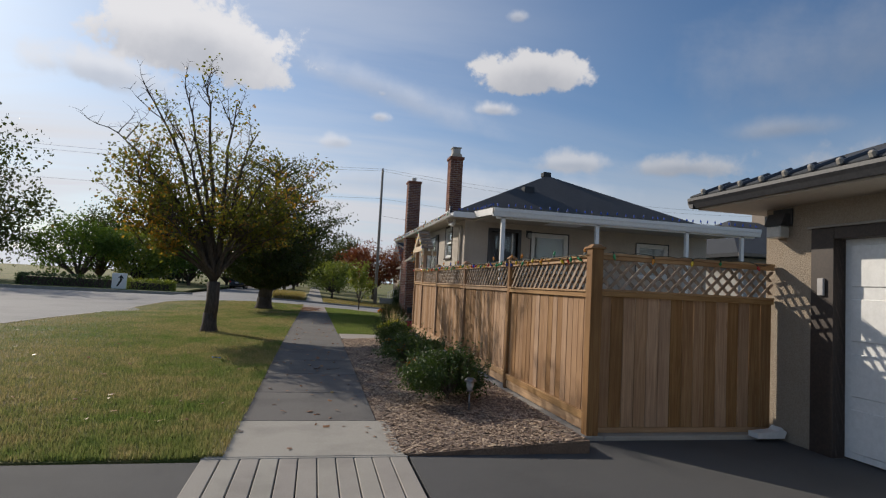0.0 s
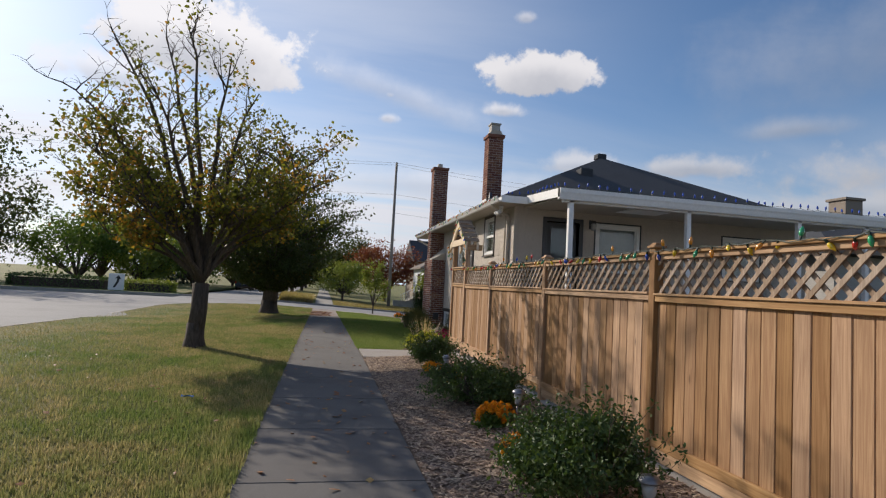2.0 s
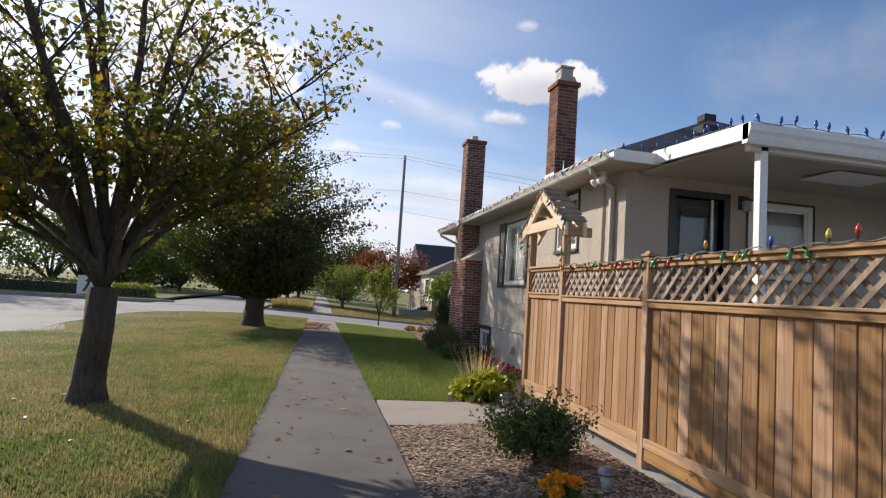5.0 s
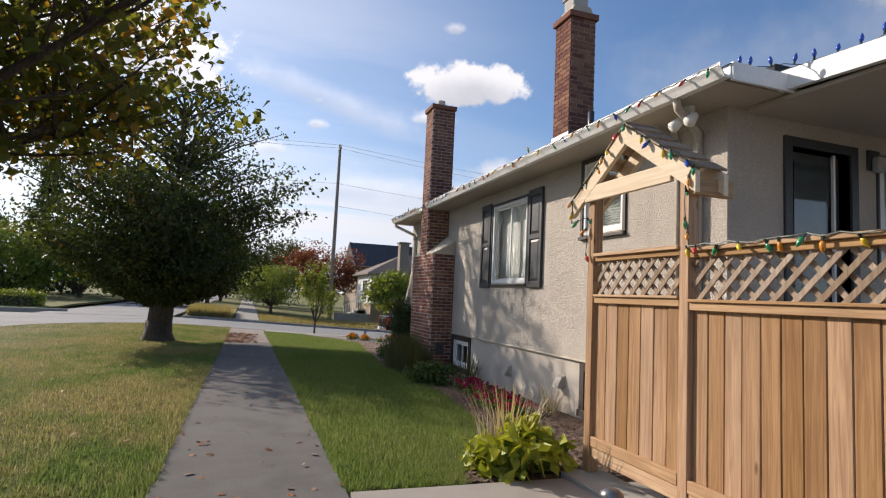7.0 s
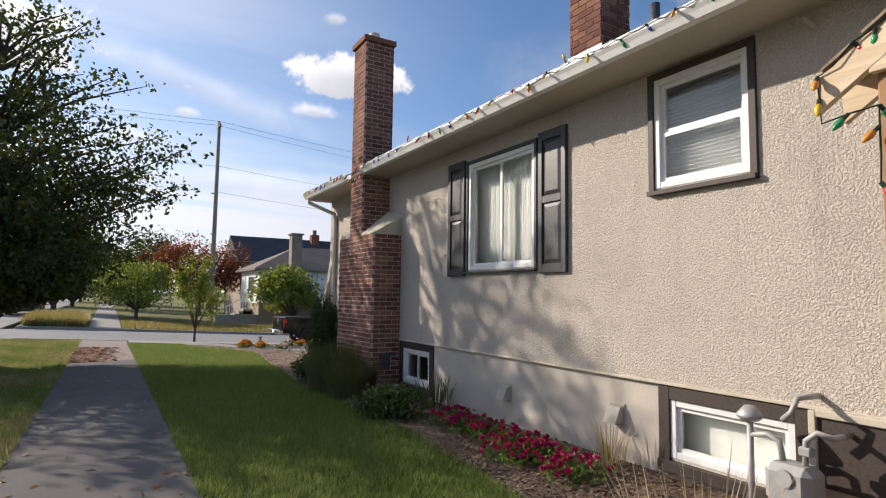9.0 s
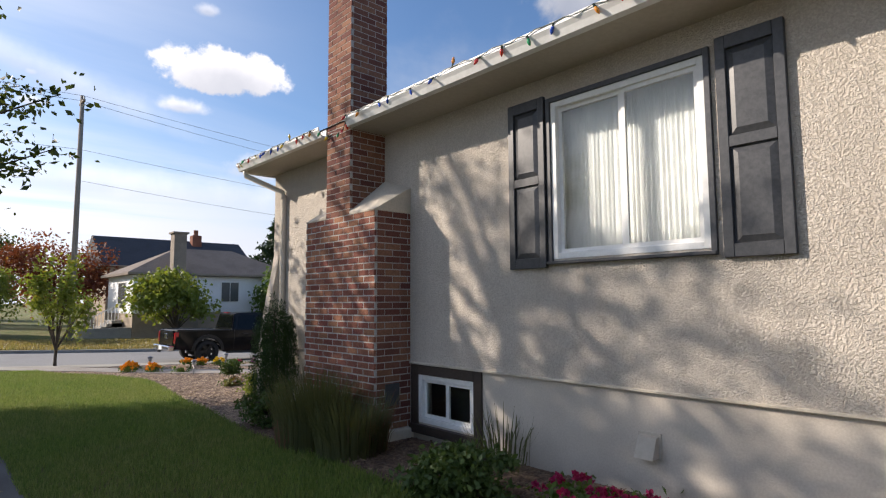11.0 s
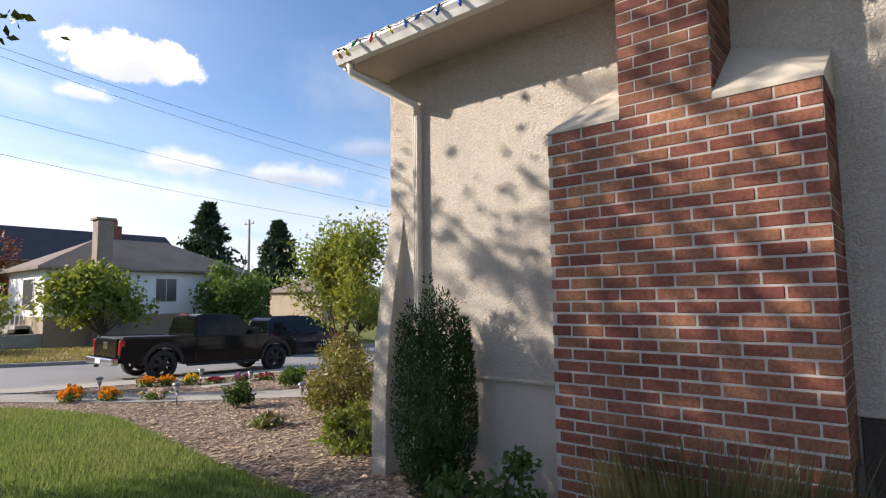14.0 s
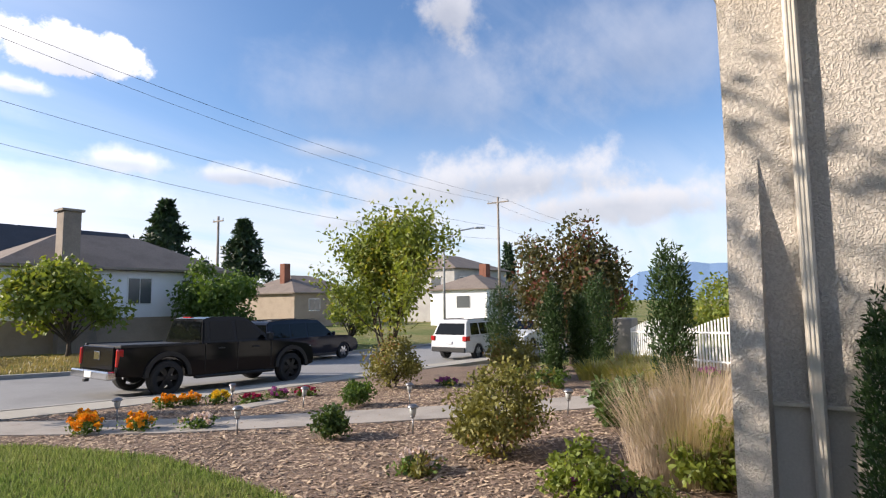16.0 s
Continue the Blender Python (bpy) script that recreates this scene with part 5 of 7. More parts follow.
# ---- verges, paths and kerbs beyond ----
tagged(sheet("verge", steps(-3.4, 70, 2), [47.12, 50, 53, 58, 70, 110], lambda x, y: (x, y), M_LAWN, 0.0), kind="structure")
tagged(sheet("verge_avenue", [-60, -40, -30, -20, -15, -10.7], [49.5, 52, 56, 62, 80, 160], lambda x, y: (x, y), M_LAWN, 0.0), kind="structure")
M_KERB = mat("kerb_concrete", (0.27, 0.26, 0.24), (0.38, 0.36, 0.33), 90, 1.5, 0.4, 0.003, 0.92, stain=0.4)
tagged(sheet("kerb_near", [39.42, 39.50, 39.57], steps(-2.6, 60, 1.5), lambda y, x: (x, y), M_KERB, 0.012, z_of=lambda x, y: road_z(x) + 0.10, drop=0.25), kind="structure")
tagged(sheet("kerb_far", [46.96, 47.05, 47.14], steps(-3.4, 60, 1.5), lambda y, x: (x, y), M_KERB, 0.012, z_of=lambda x, y: road_z(x) + 0.10, drop=0.25), kind="structure")
tagged(sheet("kerb_avenue", steps(-6, 39.2, 0.6), [0, 0.09, 0.17], lambda y, a: (kerb_x(y) + a, y), M_KERB, 0.012, z_of=lambda x, y: land(x, y), drop=0.3), kind="structure")
tagged(sheet("kerb_island", [49.3, 49.4, 49.5], steps(-40, -9.6, 1.5), lambda y, x: (x, y), M_KERB, 0.0, drop=0.3), kind="structure")
tagged(sheet("sidewalk_cross", [37.85, 38.4, 39.05], steps(0.8, 40, 1.4), lambda y, x: (x, y), M_SLAB, 0.035), kind="structure")
tagged(sheet("sidewalk_ahead", steps(47.3, 120, 3), [-0.6, 0.0, 0.72], lambda y, x: (x, y), M_SLAB, 0.03), kind="structure")
tagged(sheet("sidewalk_end", steps(31.25, 39.05, 0.7), [-0.66, 0.0, 0.74], lambda y, x: (x, y), mat("leaf_stained_concrete", (0.24, 0.19, 0.16), (0.33, 0.27, 0.23), 80, 2.0, 0.4, 0.003, 0.93), 0.018), kind="structure")
tagged(sheet("gate_path", [14.86, 15.6, 16.32], steps(0.76, 2.8, 0.5), lambda y, x: (x, y), M_SLAB, 0.03), kind="structure")


def path_mid(s):
    pts = [(0, 2.2, 38.1), (0.25, 3.6, 36.9), (0.45, 5.1, 34.7), (0.8, 8.6, 31.0), (1.0, 10.6, 29.2)]
    return lerp(s, [(p[0], p[1]) for p in pts]), lerp(s, [(p[0], p[2]) for p in pts])


tagged(sheet("garden_path", steps(0, 1, 0.04), [-0.62, 0, 0.62], lambda s, a: (path_mid(s)[0] + 0.72 * a, path_mid(s)[1] + 0.69 * a), M_SLAB, 0.035), kind="structure")

# ---- houses and distance ----
M_HWHITE = mat("white_stucco", (0.80, 0.81, 0.82), (0.87, 0.88, 0.89), 40, 0.8, 0.3, 0.004, 0.9, stain=0.2)
M_HTAN = mat("tan_base", (0.30, 0.24, 0.18), (0.38, 0.31, 0.24), 40, 1.0, 0.3, 0.004, 0.9)
M_HBROWN = mat("brown_shingles", (0.15, 0.12, 0.10), (0.23, 0.19, 0.16), 18, 0.8, 0.5, 0.01, 0.92, stain=0.4)
M_HNAVY = mat("slate_roof", (0.025, 0.03, 0.042), (0.05, 0.056, 0.07), 18, 0.8, 0.5, 0.01, 0.9)
M_HGREY = mat("grey_siding", (0.36, 0.35, 0.33), (0.44, 0.43, 0.41), 20, 0.6, 0.2, 0.003, 0.85, stretch=(0.2, 0.2, 3))
M_PANE = plain("far_pane", (0.11, 0.12, 0.125), 0.15, spec=0.6)
M_CHIM = mat("chimney_render", (0.22, 0.18, 0.145), (0.30, 0.255, 0.21), 30, 1.0, 0.3, 0.004, 0.9, stain=0.4)


def far_house(label, x0, x1, y0, y1, base, plinth, eave, ridge_z, inset, walls, roof_m, windows, plinth_m=None, over=0.4, along="x", gable=False, side_windows=(), label_cat="house"):
    h = root("house", ((x0 + x1) / 2, (y0 + y1) / 2, base), label, label_cat)
    part("wall", box(x0, x1, y0, y1, plinth, eave), walls, h)
    if plinth > base:
        part("plinth", box(x0 + 0.03, x1 - 0.03, y0 + 0.03, y1 - 0.03, base - 0.4, plinth - 0.004), plinth_m or walls, h)
    bm = bmesh.new()
    a, b, c, d = x0 - over, x1 + over, y0 - over, y1 + over
    ev = [bm.verts.new(p) for p in ((a, c, eave), (b, c, eave), (b, d, eave), (a, d, eave))]
    e2 = [bm.verts.new(p) for p in ((a, c, eave + 0.14), (b, c, eave + 0.14), (b, d, eave + 0.14), (a, d, eave + 0.14))]
    if along == "x":
        r = [bm.verts.new((a + (0 if gable else inset), (c + d) / 2, ridge_z)), bm.verts.new((b - (0 if gable else inset), (c + d) / 2, ridge_z))]
        faces = ((e2[0], e2[1], r[1], r[0]), (e2[1], e2[2], r[1]), (e2[2], e2[3], r[0], r[1]), (e2[3], e2[0], r[0]))
    else:
        r = [bm.verts.new(((a + b) / 2, c + (0 if gable else inset), ridge_z)), bm.verts.new(((a + b) / 2, d - (0 if gable else inset), ridge_z))]
        faces = ((e2[0], e2[1], r[0]), (e2[1], e2[2], r[1], r[0]), (e2[2], e2[3], r[1]), (e2[3], e2[0], r[0], r[1]))
    bm.faces.new(ev[::-1])
    for i in range(4):
        bm.faces.new((ev[i], ev[(i + 1) % 4], e2[(i + 1) % 4], e2[i]))
    for f in faces:
        bm.faces.new(f)
    part("roof", bm, roof_m, h)
    part("gutter", box(a, b, c - 0.06, c - 0.005, eave + 0.02, eave + 0.13), M_CHIM, h)
    for u0, u1, z0, z1 in windows:
        w = part("window", box(u0 - 0.06, u1 + 0.06, y0 - 0.035, y0 - 0.004, z0 - 0.06, z1 + 0.06), M_WHITE, h)
        part("pane", box(u0, (u0 + u1) / 2 - 0.02, y0 - 0.05, y0 - 0.036, z0, z1), M_PANE, w)
        part("pane", box((u0 + u1) / 2 + 0.02, u1, y0 - 0.05, y0 - 0.036, z0, z1), M_PANE, w)
    for u0, u1, z0, z1 in side_windows:
        w = part("window", box(x0 - 0.035, x0 - 0.004, u0 - 0.06, u1 + 0.06, z0 - 0.06, z1 + 0.06), M_WHITE, h)
        part("pane", box(x0 - 0.05, x0 - 0.036, u0, u1, z0, z1), M_PANE, w)
    return h


h2 = far_house("white stucco bungalow with brown hip roof across the street", 8.9, 19.0, 55.0, 61.0, -0.55, 0.78, 3.02, 4.95, 3.6, M_HWHITE, M_HBROWN,
               [(14.0, 15.08, 1.45, 2.66), (16.7, 17.4, 1.95, 2.62)], M_HTAN, side_windows=[(56.6, 58.2, 1.1, 2.6)])
c = root("chimney", (11.3, 54.8, -0.5), "tall tan rendered chimney flaring at its foot", "chimney")
part("shaft", box(10.93, 11.65, 54.55, 55.3, -0.8, 5.55, 0.02), M_CHIM, c)
part("foot", prism([(11.6, -0.8), (12.6, -0.8), (12.3, 1.2), (11.95, 2.0), (11.6, 2.6)], "y", 54.57, 55.0), M_CHIM, c)
part("cap", box(10.83, 11.75, 54.45, 55.4, 5.55, 5.66, 0.01), M_CHIM, c)
far_house("house with dark slate gable roof behind the bungalow", 10.4, 22.0, 69.0, 77.0, -0.5, 0.0, 4.2, 7.0, 0, M_HTAN, M_HNAVY, [], gable=True)
c = root("chimney", (18.2, 72.5, 6), "small red brick chimney", "chimney")
part("shaft", box(17.8, 18.6, 72.1, 72.9, 5.5, 7.5, 0.02), M_BRICK_FAR, c)
part("pot", tube([(18.2, 72.5, 7.5), (18.2, 72.5, 8.0)], 0.2, 10), M_BRICK_FAR, c)
# porch steps and rail beside the bungalow
st = root("steps", (7.7, 57.5, -0.5), "concrete porch steps with white railing by the bungalow", "steps")
for k in range(5):
    part("step", box(7.2 + k * 0.28, 8.85, 57.0, 58.6, -0.6, -0.35 + k * 0.18), M_KERB, st)
for k in range(9):
    part("baluster", box(7.2 + k * 0.18, 7.23 + k * 0.18, 56.95, 56.99, -0.35 + k * 0.10, 0.5 + k * 0.10), M_WHITE, st)
part("handrail", tube([(7.1, 56.97, 0.45), (8.75, 56.97, 1.40)], 0.03, 6), M_WHITE, st)
part("low_wall", box(6.2, 8.9, 55.0, 55.2, -0.7, 0.0, 0.01), M_KERB, st)

far_house("grey two-storey house with hip roof far down the street", 58, 71, 66, 76, -1.2, -0.8, 5.4, 7.6, 5.0, M_HGREY, M_HBROWN, [(59.2, 60.8, 3.2, 4.4), (64.5, 65.5, 3.4, 4.4), (67.5, 68.5, 3.4, 4.4), (59.5, 61.5, 0.6, 1.9)], side_windows=[(68, 69.5, 3.2, 4.4), (72, 73.5, 3.2, 4.4)])
far_house("white bungalow with grey roof far down the street", 49, 58, 56, 63, -1.2, -0.6, 2.5, 4.2, 3.5, M_HWHITE, M_HBROWN, [(51.0, 52.6, 0.7, 1.9), (55.0, 56.2, 0.7, 1.9)], side_windows=[(58, 59.6, 0.7, 1.9)])
c = root("chimney", (54, 59, 3.5), "red brick chimney on a far roof", "chimney")
part("shaft", box(53.6, 54.5, 58.8, 59.7, 3.0, 5.4, 0.02), M_BRICK_FAR, c)
far_house("low bungalow with brown roof past the hedge", 40, 50, 74, 84, -1.0, -0.5, 2.4, 4.6, 4.0, M_HTAN, M_HBROWN, [(42, 43.5, 0.6, 1.8), (46, 47.5, 0.6, 1.8)])
c = root("chimney", (42, 78, 4), "red brick chimney on a far roof", "chimney")
part("shaft", box(41.6, 42.4, 77.6, 78.4, 3.2, 5.8, 0.02), M_BRICK_FAR, c)
far_house("neighbour house with dark roof and pale wall behind the garage", 15.2, 27, 18, 26, -0.1, 0.4, 3.1, 5.1, 3.4, M_HGREY, M_ROOF, [], over=0.6)
c = root("chimney", (19.9, 22, 4.7), "squat grey rendered chimney on the dark neighbour roof", "chimney")
part("shaft", box(19.5, 20.3, 21.6, 22.4, 4.6, 5.7, 0.02), M_CHIM, c)
part("cap", box(19.43, 20.37, 21.53, 22.47, 5.7, 5.8, 0.01), M_CHIM, c)

M_HILL = plain("hazy_hills", (0.16, 0.25, 0.40), 1.0, spec=0.0)
rng = random.Random(3)
for az0, az1, peak, dist, tint in ((66, 112, 150, 1900, 1), (28, 60, 62, 2300, 2)):
    verts, faces, n = [], [], 60
    for i in range(n + 1):
        a = radians(az0 + (az1 - az0) * i / n)
        fade = min(1, i / 12, (n - i) / 12)
        h = peak * fade * (0.75 + 0.35 * noise.noise(Vector((i * 0.11, tint * 7.0, 0))) + 0.12 * noise.noise(Vector((i * 0.5, tint, 3))))
        verts += [(dist * math.sin(a), dist * math.cos(a), -30), (1.06 * dist * math.sin(a), 1.06 * dist * math.cos(a), h)]
    for i in range(n):
        faces.append((2 * i, 2 * i + 2, 2 * i + 3, 2 * i + 1))
    tagged(raw_mesh("backdrop", verts, faces, M_HILL), "hazy blue mountain ridge", "mountain", kind="structure")

# ---- poles, wires, street lamp ----
M_POLE = mat("weathered_pole", (0.20, 0.17, 0.14), (0.32, 0.28, 0.24), 18, 1.0, 0.5, 0.006, 0.9, stretch=(1, 1, 0.1))
M_WIRE = plain("black_wire", (0.03, 0.03, 0.03), 0.6)
M_STEEL = plain("galvanised_steel", (0.45, 0.46, 0.47), 0.45, 0.6)


def utility_pole(x, y, z0, z1, arms):
    p = root("utility_pole", (x, y, z0), "grey weathered wooden utility pole with crossarm", "utility pole", "utility poles")
    part("pole", tube([(x, y, z0 - 0.5), (x, y, z1)], [0.16, 0.10], 10), M_POLE, p, smooth=True)
    for z, w in arms:
        part("crossarm", box(x - 0.06, x + 0.06, y - w, y + w, z, z + 0.11, 0.01), M_POLE, p)
        for k in (-1, 0, 1):
            part("insulator", tube([(x, y + k * w * 0.9, z + 0.11), (x, y + k * w * 0.9, z + 0.27)], [0.035, 0.05], 8), M_STEEL, p)
    return p


utility_pole(5.45, 52.0, -0.55, 12.0, [(11.6, 0.5)])
utility_pole(49, 54.5, -1.3, 11.6, [(11.0, 1.2)])
utility_pole(77, 56, -1.5, 11.6, [(11.0, 1.2)])
utility_pole(31, 74, -1.0, 9.5, [(9.0, 0.8)])
utility_pole(-46, 50, -0.4, 12.0, [(11.4, 0.6)])


def wire(name, a, b, sag, r=0.010):
    a, b = Vector(a), Vector(b)
    pts = [a.lerp(b, i / 14) - Vector((0, 0, sag * 4 * (i / 14) * (1 - i / 14))) for i in range(15)]
    return tagged(part(name, tube(pts, r, 4), M_WIRE), "black overhead power line between poles", "power line", "power lines")


for dz, dy, sag in ((11.87, -0.45, 0.7), (11.87, 0.45, 0.9), (9.2, 0, 0.6)):
    wire("power_line", (-46, 50 + dy, dz - 0.2), (5.45, 52 + dy, dz), sag)
    wire("power_line", (5.45, 52 + dy, dz), (49, 54.5 + dy * 2, dz - 0.6), sag)
    wire("power_line", (49, 54.5 + dy * 2, dz - 0.6), (77, 56 + dy * 2, dz - 0.6), sag * 0.6)
wire("power_line", (5.45, 52, 7.6), (49, 54.5, 7.4), 0.8)
sl = root("street_lamp", (31, 48.4, -1.1), "grey steel street lamp with a curved arm", "street lamp")
part("pole", tube([(31, 48.4, -1.3), (31, 48.4, 4.6), (31.15, 48.2, 5.4), (31.6, 47.6, 6.0), (32.3, 46.7, 6.2)], [0.09, 0.07, 0.06, 0.05, 0.045], 8), M_STEEL, sl, smooth=True)
part("head", box(-0.35, 0.35, -0.12, 0.12, -0.06, 0.06, 0.04), M_STEEL, sl).matrix_basis = pose(32.5, 46.5, 6.2, 0, 0, -52)

# ---- far trees ----
blob_tree((1.7, 56.5, -0.3), "rounded yellow-green shrub tree beside the far sidewalk", M_LEAF_YG, 21, 3.9, 2.3, 2.3, 0.7, 9000, 0.16, 0.1, 22)
blob_tree((6.6, 66, -0.4), "round red-leaved maple beyond the crossing", M_LEAF_RED, 22, 6.4, 3.5, 3.2, 1.2, 9000, 0.24, 0.16, 24)
blob_tree((3.0, 38.95, land(3, 38.95)), "young street tree with yellowing leaves at the kerb", M_LEAF_YG, 23, 3.35, 0.95, 0.95, 0.6, 2600, 0.13, 0.04, 16, fill=0.6)
street_tree((10.3, 35.3, land(10.3, 35.3)), "young green tree with upright branches in the mulch bed", M_LEAF_YG, 31, 0.6, 0.05, None, 14, 0.12, levels=2, kids=(3, 4), spread=0.34, limbs=6, tilt=0.30, first=1.65, lift=0.14, leaf_r=0.16)
blob_tree((10.6, 52.6, -0.55), "bushy green tree before the white bungalow", M_LEAF_YG, 24, 3.7, 2.4, 1.6, 0.5, 5200, 0.26, 0.08, 20, fill=0.6)
blob_tree((17.6, 53.0, -0.7), "large green shrub before the white bungalow", M_LEAF_G, 25, 4.3, 2.3, 1.9, 0.3, 6500, 0.24, 0.08, 22)
conifer((45.5, 110, -1), "tall dark fir tree behind the houses", 26, 18.5, 15.0, 9000, 1.0)
conifer((46.5, 92, -1), "slender dark fir tree behind the houses", 27, 13.8, 10.5, 8000, 0.8)
conifer((88, 75, -1.5), "small dark fir tree beyond the far houses", 28, 13.0, 5.0, 3000, 0.8)
conifer((26, 84, -1), "dark conifer behind the bungalow", 29, 8.5, 5.0, 2500, 0.6)
blob_tree((21.5, 35.6, -1.0), "bronze-green ornamental tree past the garden", leafy("bronze_leaves", (0.06, 0.07, 0.03), (0.14, 0.12, 0.05), (0.18, 0.07, 0.05), 0.25), 30, 5.2, 2.5, 2.3, 0.5, 12000, 0.2, 0.12, 24)
blob_tree((27, 36.5, -1.2), "yellow-green tree past the white fence", M_LEAF_YG, 33, 3.8, 2.2, 2.0, 0.4, 5000, 0.2, 0.1, 20)
blob_tree((30, 31.0, -1.2), "yellow-green hedge tree past the white fence", M_LEAF_YG, 34, 3.6, 2.8, 2.0, 0.3, 5000, 0.22, 0.1, 20)
blob_tree((24, 50.0, -0.9), "yellowing shrub tree at the far kerb", M_LEAF_YG, 35, 3.4, 1.8, 1.6, 0.3, 4000, 0.2, 0.08, 18)
for k, (x, yy, h, r, m) in enumerate(((-32, 62, 15, 6.5, M_LEAF_B), (-24, 66, 7, 4.5, M_LEAF_G), (-19.5, 70, 6.5, 4.0, M_LEAF_YG), (-14.5, 72, 7.0, 4.2, M_LEAF_G), (-26, 78, 9.5, 5.0, M_LEAF_B), (-37, 55, 8, 5, M_LEAF_G), (-45, 66, 12, 7, M_LEAF_B),
                                     (-12, 84, 8, 5, M_LEAF_B), (-3.2, 64, 7.5, 3.2, M_LEAF_B), (-2.8, 80, 8, 3.5, M_LEAF_B), (3.4, 84, 8, 3.6, M_LEAF_B), (-20, 92, 9, 7, M_LEAF_B), (2.6, 104, 9, 5, M_LEAF_B), (-3, 104, 9, 4, M_LEAF_B), (-6, 124, 10, 9, M_LEAF_B), (-52, 44, 9, 6, M_LEAF_G), (-58, 28, 10, 7, M_LEAF_B))):
    blob_tree((x, yy, -0.4), "leafy street tree in the distance beyond the road", m, 50 + k, h, r, r, 0.9 if m is not M_LEAF_YG else 0.5, 6500, 0.30 + 0.006 * r * h / 6, 0.2, 26)
conifer((-20.5, 82, -0.5), "tall dark fir tree beyond the avenue", 45, 14.5, 6.0, 5000, 0.6)


def hedge(x0, x1, y0, y1, z0, z1, label, seed, material, count):
    rng = random.Random(seed)
    h = root("hedge", ((x0 + x1) / 2, (y0 + y1) / 2, z0), label, "hedge", "clipped hedges")
    part("branchwork", box(x0 + 0.2, x1 - 0.2, y0 + 0.2, y1 - 0.2, z0, z1 - 0.2), M_BARK, h)
    pts, sizes = [], []
    for i in range(count):
        p = [rng.uniform(x0, x1), rng.uniform(y0, y1), rng.uniform(z0, z1)]
        k = rng.randrange(3)
        if k == 0:
            p[1] = rng.choice((y0, y1)) + rng.gauss(0, 0.06)
        elif k == 1:
            p[2] = z1 + rng.gauss(0, 0.07)
        else:
            p[0] = rng.choice((x0, x1)) + rng.gauss(0, 0.06)
        pts.append(Vector(p))
        sizes.append(rng.uniform(0.10, 0.2))
    leaf_cloud("foliage", pts, sizes, material, h, seed)


hedge(-23.0, -16.0, 51.2, 52.4, -0.3, 0.75, "low clipped green hedge on the traffic island", 61, M_LEAF_SHRUB, 3500)
hedge(-15.0, -11.5, 51.0, 52.0, -0.3, 0.65, "low clipped green hedge on the traffic island", 62, M_LEAF_YG, 2200)
hedge(-60.0, -30.0, 56, 58, -0.4, 1.4, "long dark hedge across the avenue", 63, M_LEAF_SHRUB, 6000)
sg = root("road_sign", (-15.4, 50.6, -0.3), "white board sign with a black arrow on the traffic island", "sign")
part("board", box(-15.95, -14.85, 50.55, 50.6, -0.1, 1.15, 0.01), M_WHITE, sg)
part("arrow", prism([(-15.6, 0.1), (-15.45, 0.1), (-15.2, 0.55), (-15.2, 0.75), (-15.05, 0.70), (-15.25, 1.02), (-15.5, 0.78), (-15.35, 0.78), (-15.35, 0.6)], "y", 50.53, 50.546), M_WIRE, sg)
for x in (-15.8, -15.0):
    part("leg", box(x - 0.03, x + 0.03, 50.6, 50.65, -0.4, 1.1), M_STEEL, sg)


# ---- vehicles ----
M_TYRE = mat("tyre_rubber", (0.018, 0.018, 0.019), (0.035, 0.035, 0.036), 60, 4, 0.2, 0.002, 0.85)
M_RIM = plain("alloy_rim", (0.5, 0.5, 0.52), 0.3, 0.9)
M_RIM_DARK = plain("black_rim", (0.03, 0.03, 0.032), 0.35, 0.4)
M_CARGLASS = plain("car_glass", (0.004, 0.005, 0.006), 0.04, spec=0.25)
M_RED = plain("red_lens", (0.45, 0.02, 0.02), 0.15, coat=0.5)
M_LAMP = plain("clear_lens", (0.7, 0.72, 0.74), 0.12, coat=0.6)
M_TRIM = plain("black_plastic", (0.02, 0.02, 0.021), 0.55)
M_CHROME = plain("chrome", (0.65, 0.66, 0.68), 0.15, 1.0)


def wheel(parent, x, y, r, w, side, rim):
    wh = part("wheel", tube([(x, y - side * w * 0.2, r), (x, y - side * w, r)], r * 0.5, 12), M_TRIM, parent)
    bm = bmesh.new()
    n, prof = 28, [(r * 0.66, -0.5), (r * 0.9, -0.5), (r, -0.36), (r, 0.36), (r * 0.9, 0.5), (r * 0.66, 0.5)]
    rings = [[bm.verts.new((x + math.cos(6.2832 * k / n) * a, y + b * w, r + math.sin(6.2832 * k / n) * a)) for a, b in prof] for k in range(n)]
    for k in range(n):
        for j in range(len(prof)):
            bm.faces.new((rings[k][j], rings[(k + 1) % n][j], rings[(k + 1) % n][(j + 1) % len(prof)], rings[k][(j + 1) % len(prof)]))
    part("tyre", bm, M_TYRE, wh, smooth=False)
    bm = bmesh.new()
    yo = y + side * w * 0.34
    for k in range(6):
        a = 6.2832 * k / 6
        d, s = Vector((math.cos(a), 0, math.sin(a))), Vector((-math.sin(a), 0, math.cos(a)))
        c0, c1 = Vector((x, yo + side * 0.02, r)), Vector((x, yo, r)) + d * r * 0.64
        q = [c0 + d * r * 0.1 + s * r * 0.12, c1 + s * r * 0.15, c1 - s * r * 0.15, c0 + d * r * 0.1 - s * r * 0.12]
        lo, hi = [bm.verts.new(v - Vector((0, side * 0.04, 0))) for v in q], [bm.verts.new(v) for v in q]
        bm.faces.new(hi)
        for i in range(4):
            bm.faces.new((lo[i], lo[(i + 1) % 4], hi[(i + 1) % 4], hi[i]))
    tube([(x, yo - side * 0.04, r), (x, yo + side * 0.03, r)], r * 0.16, 12, bm)
    part("rim", bm, rim, wh)
    return wh


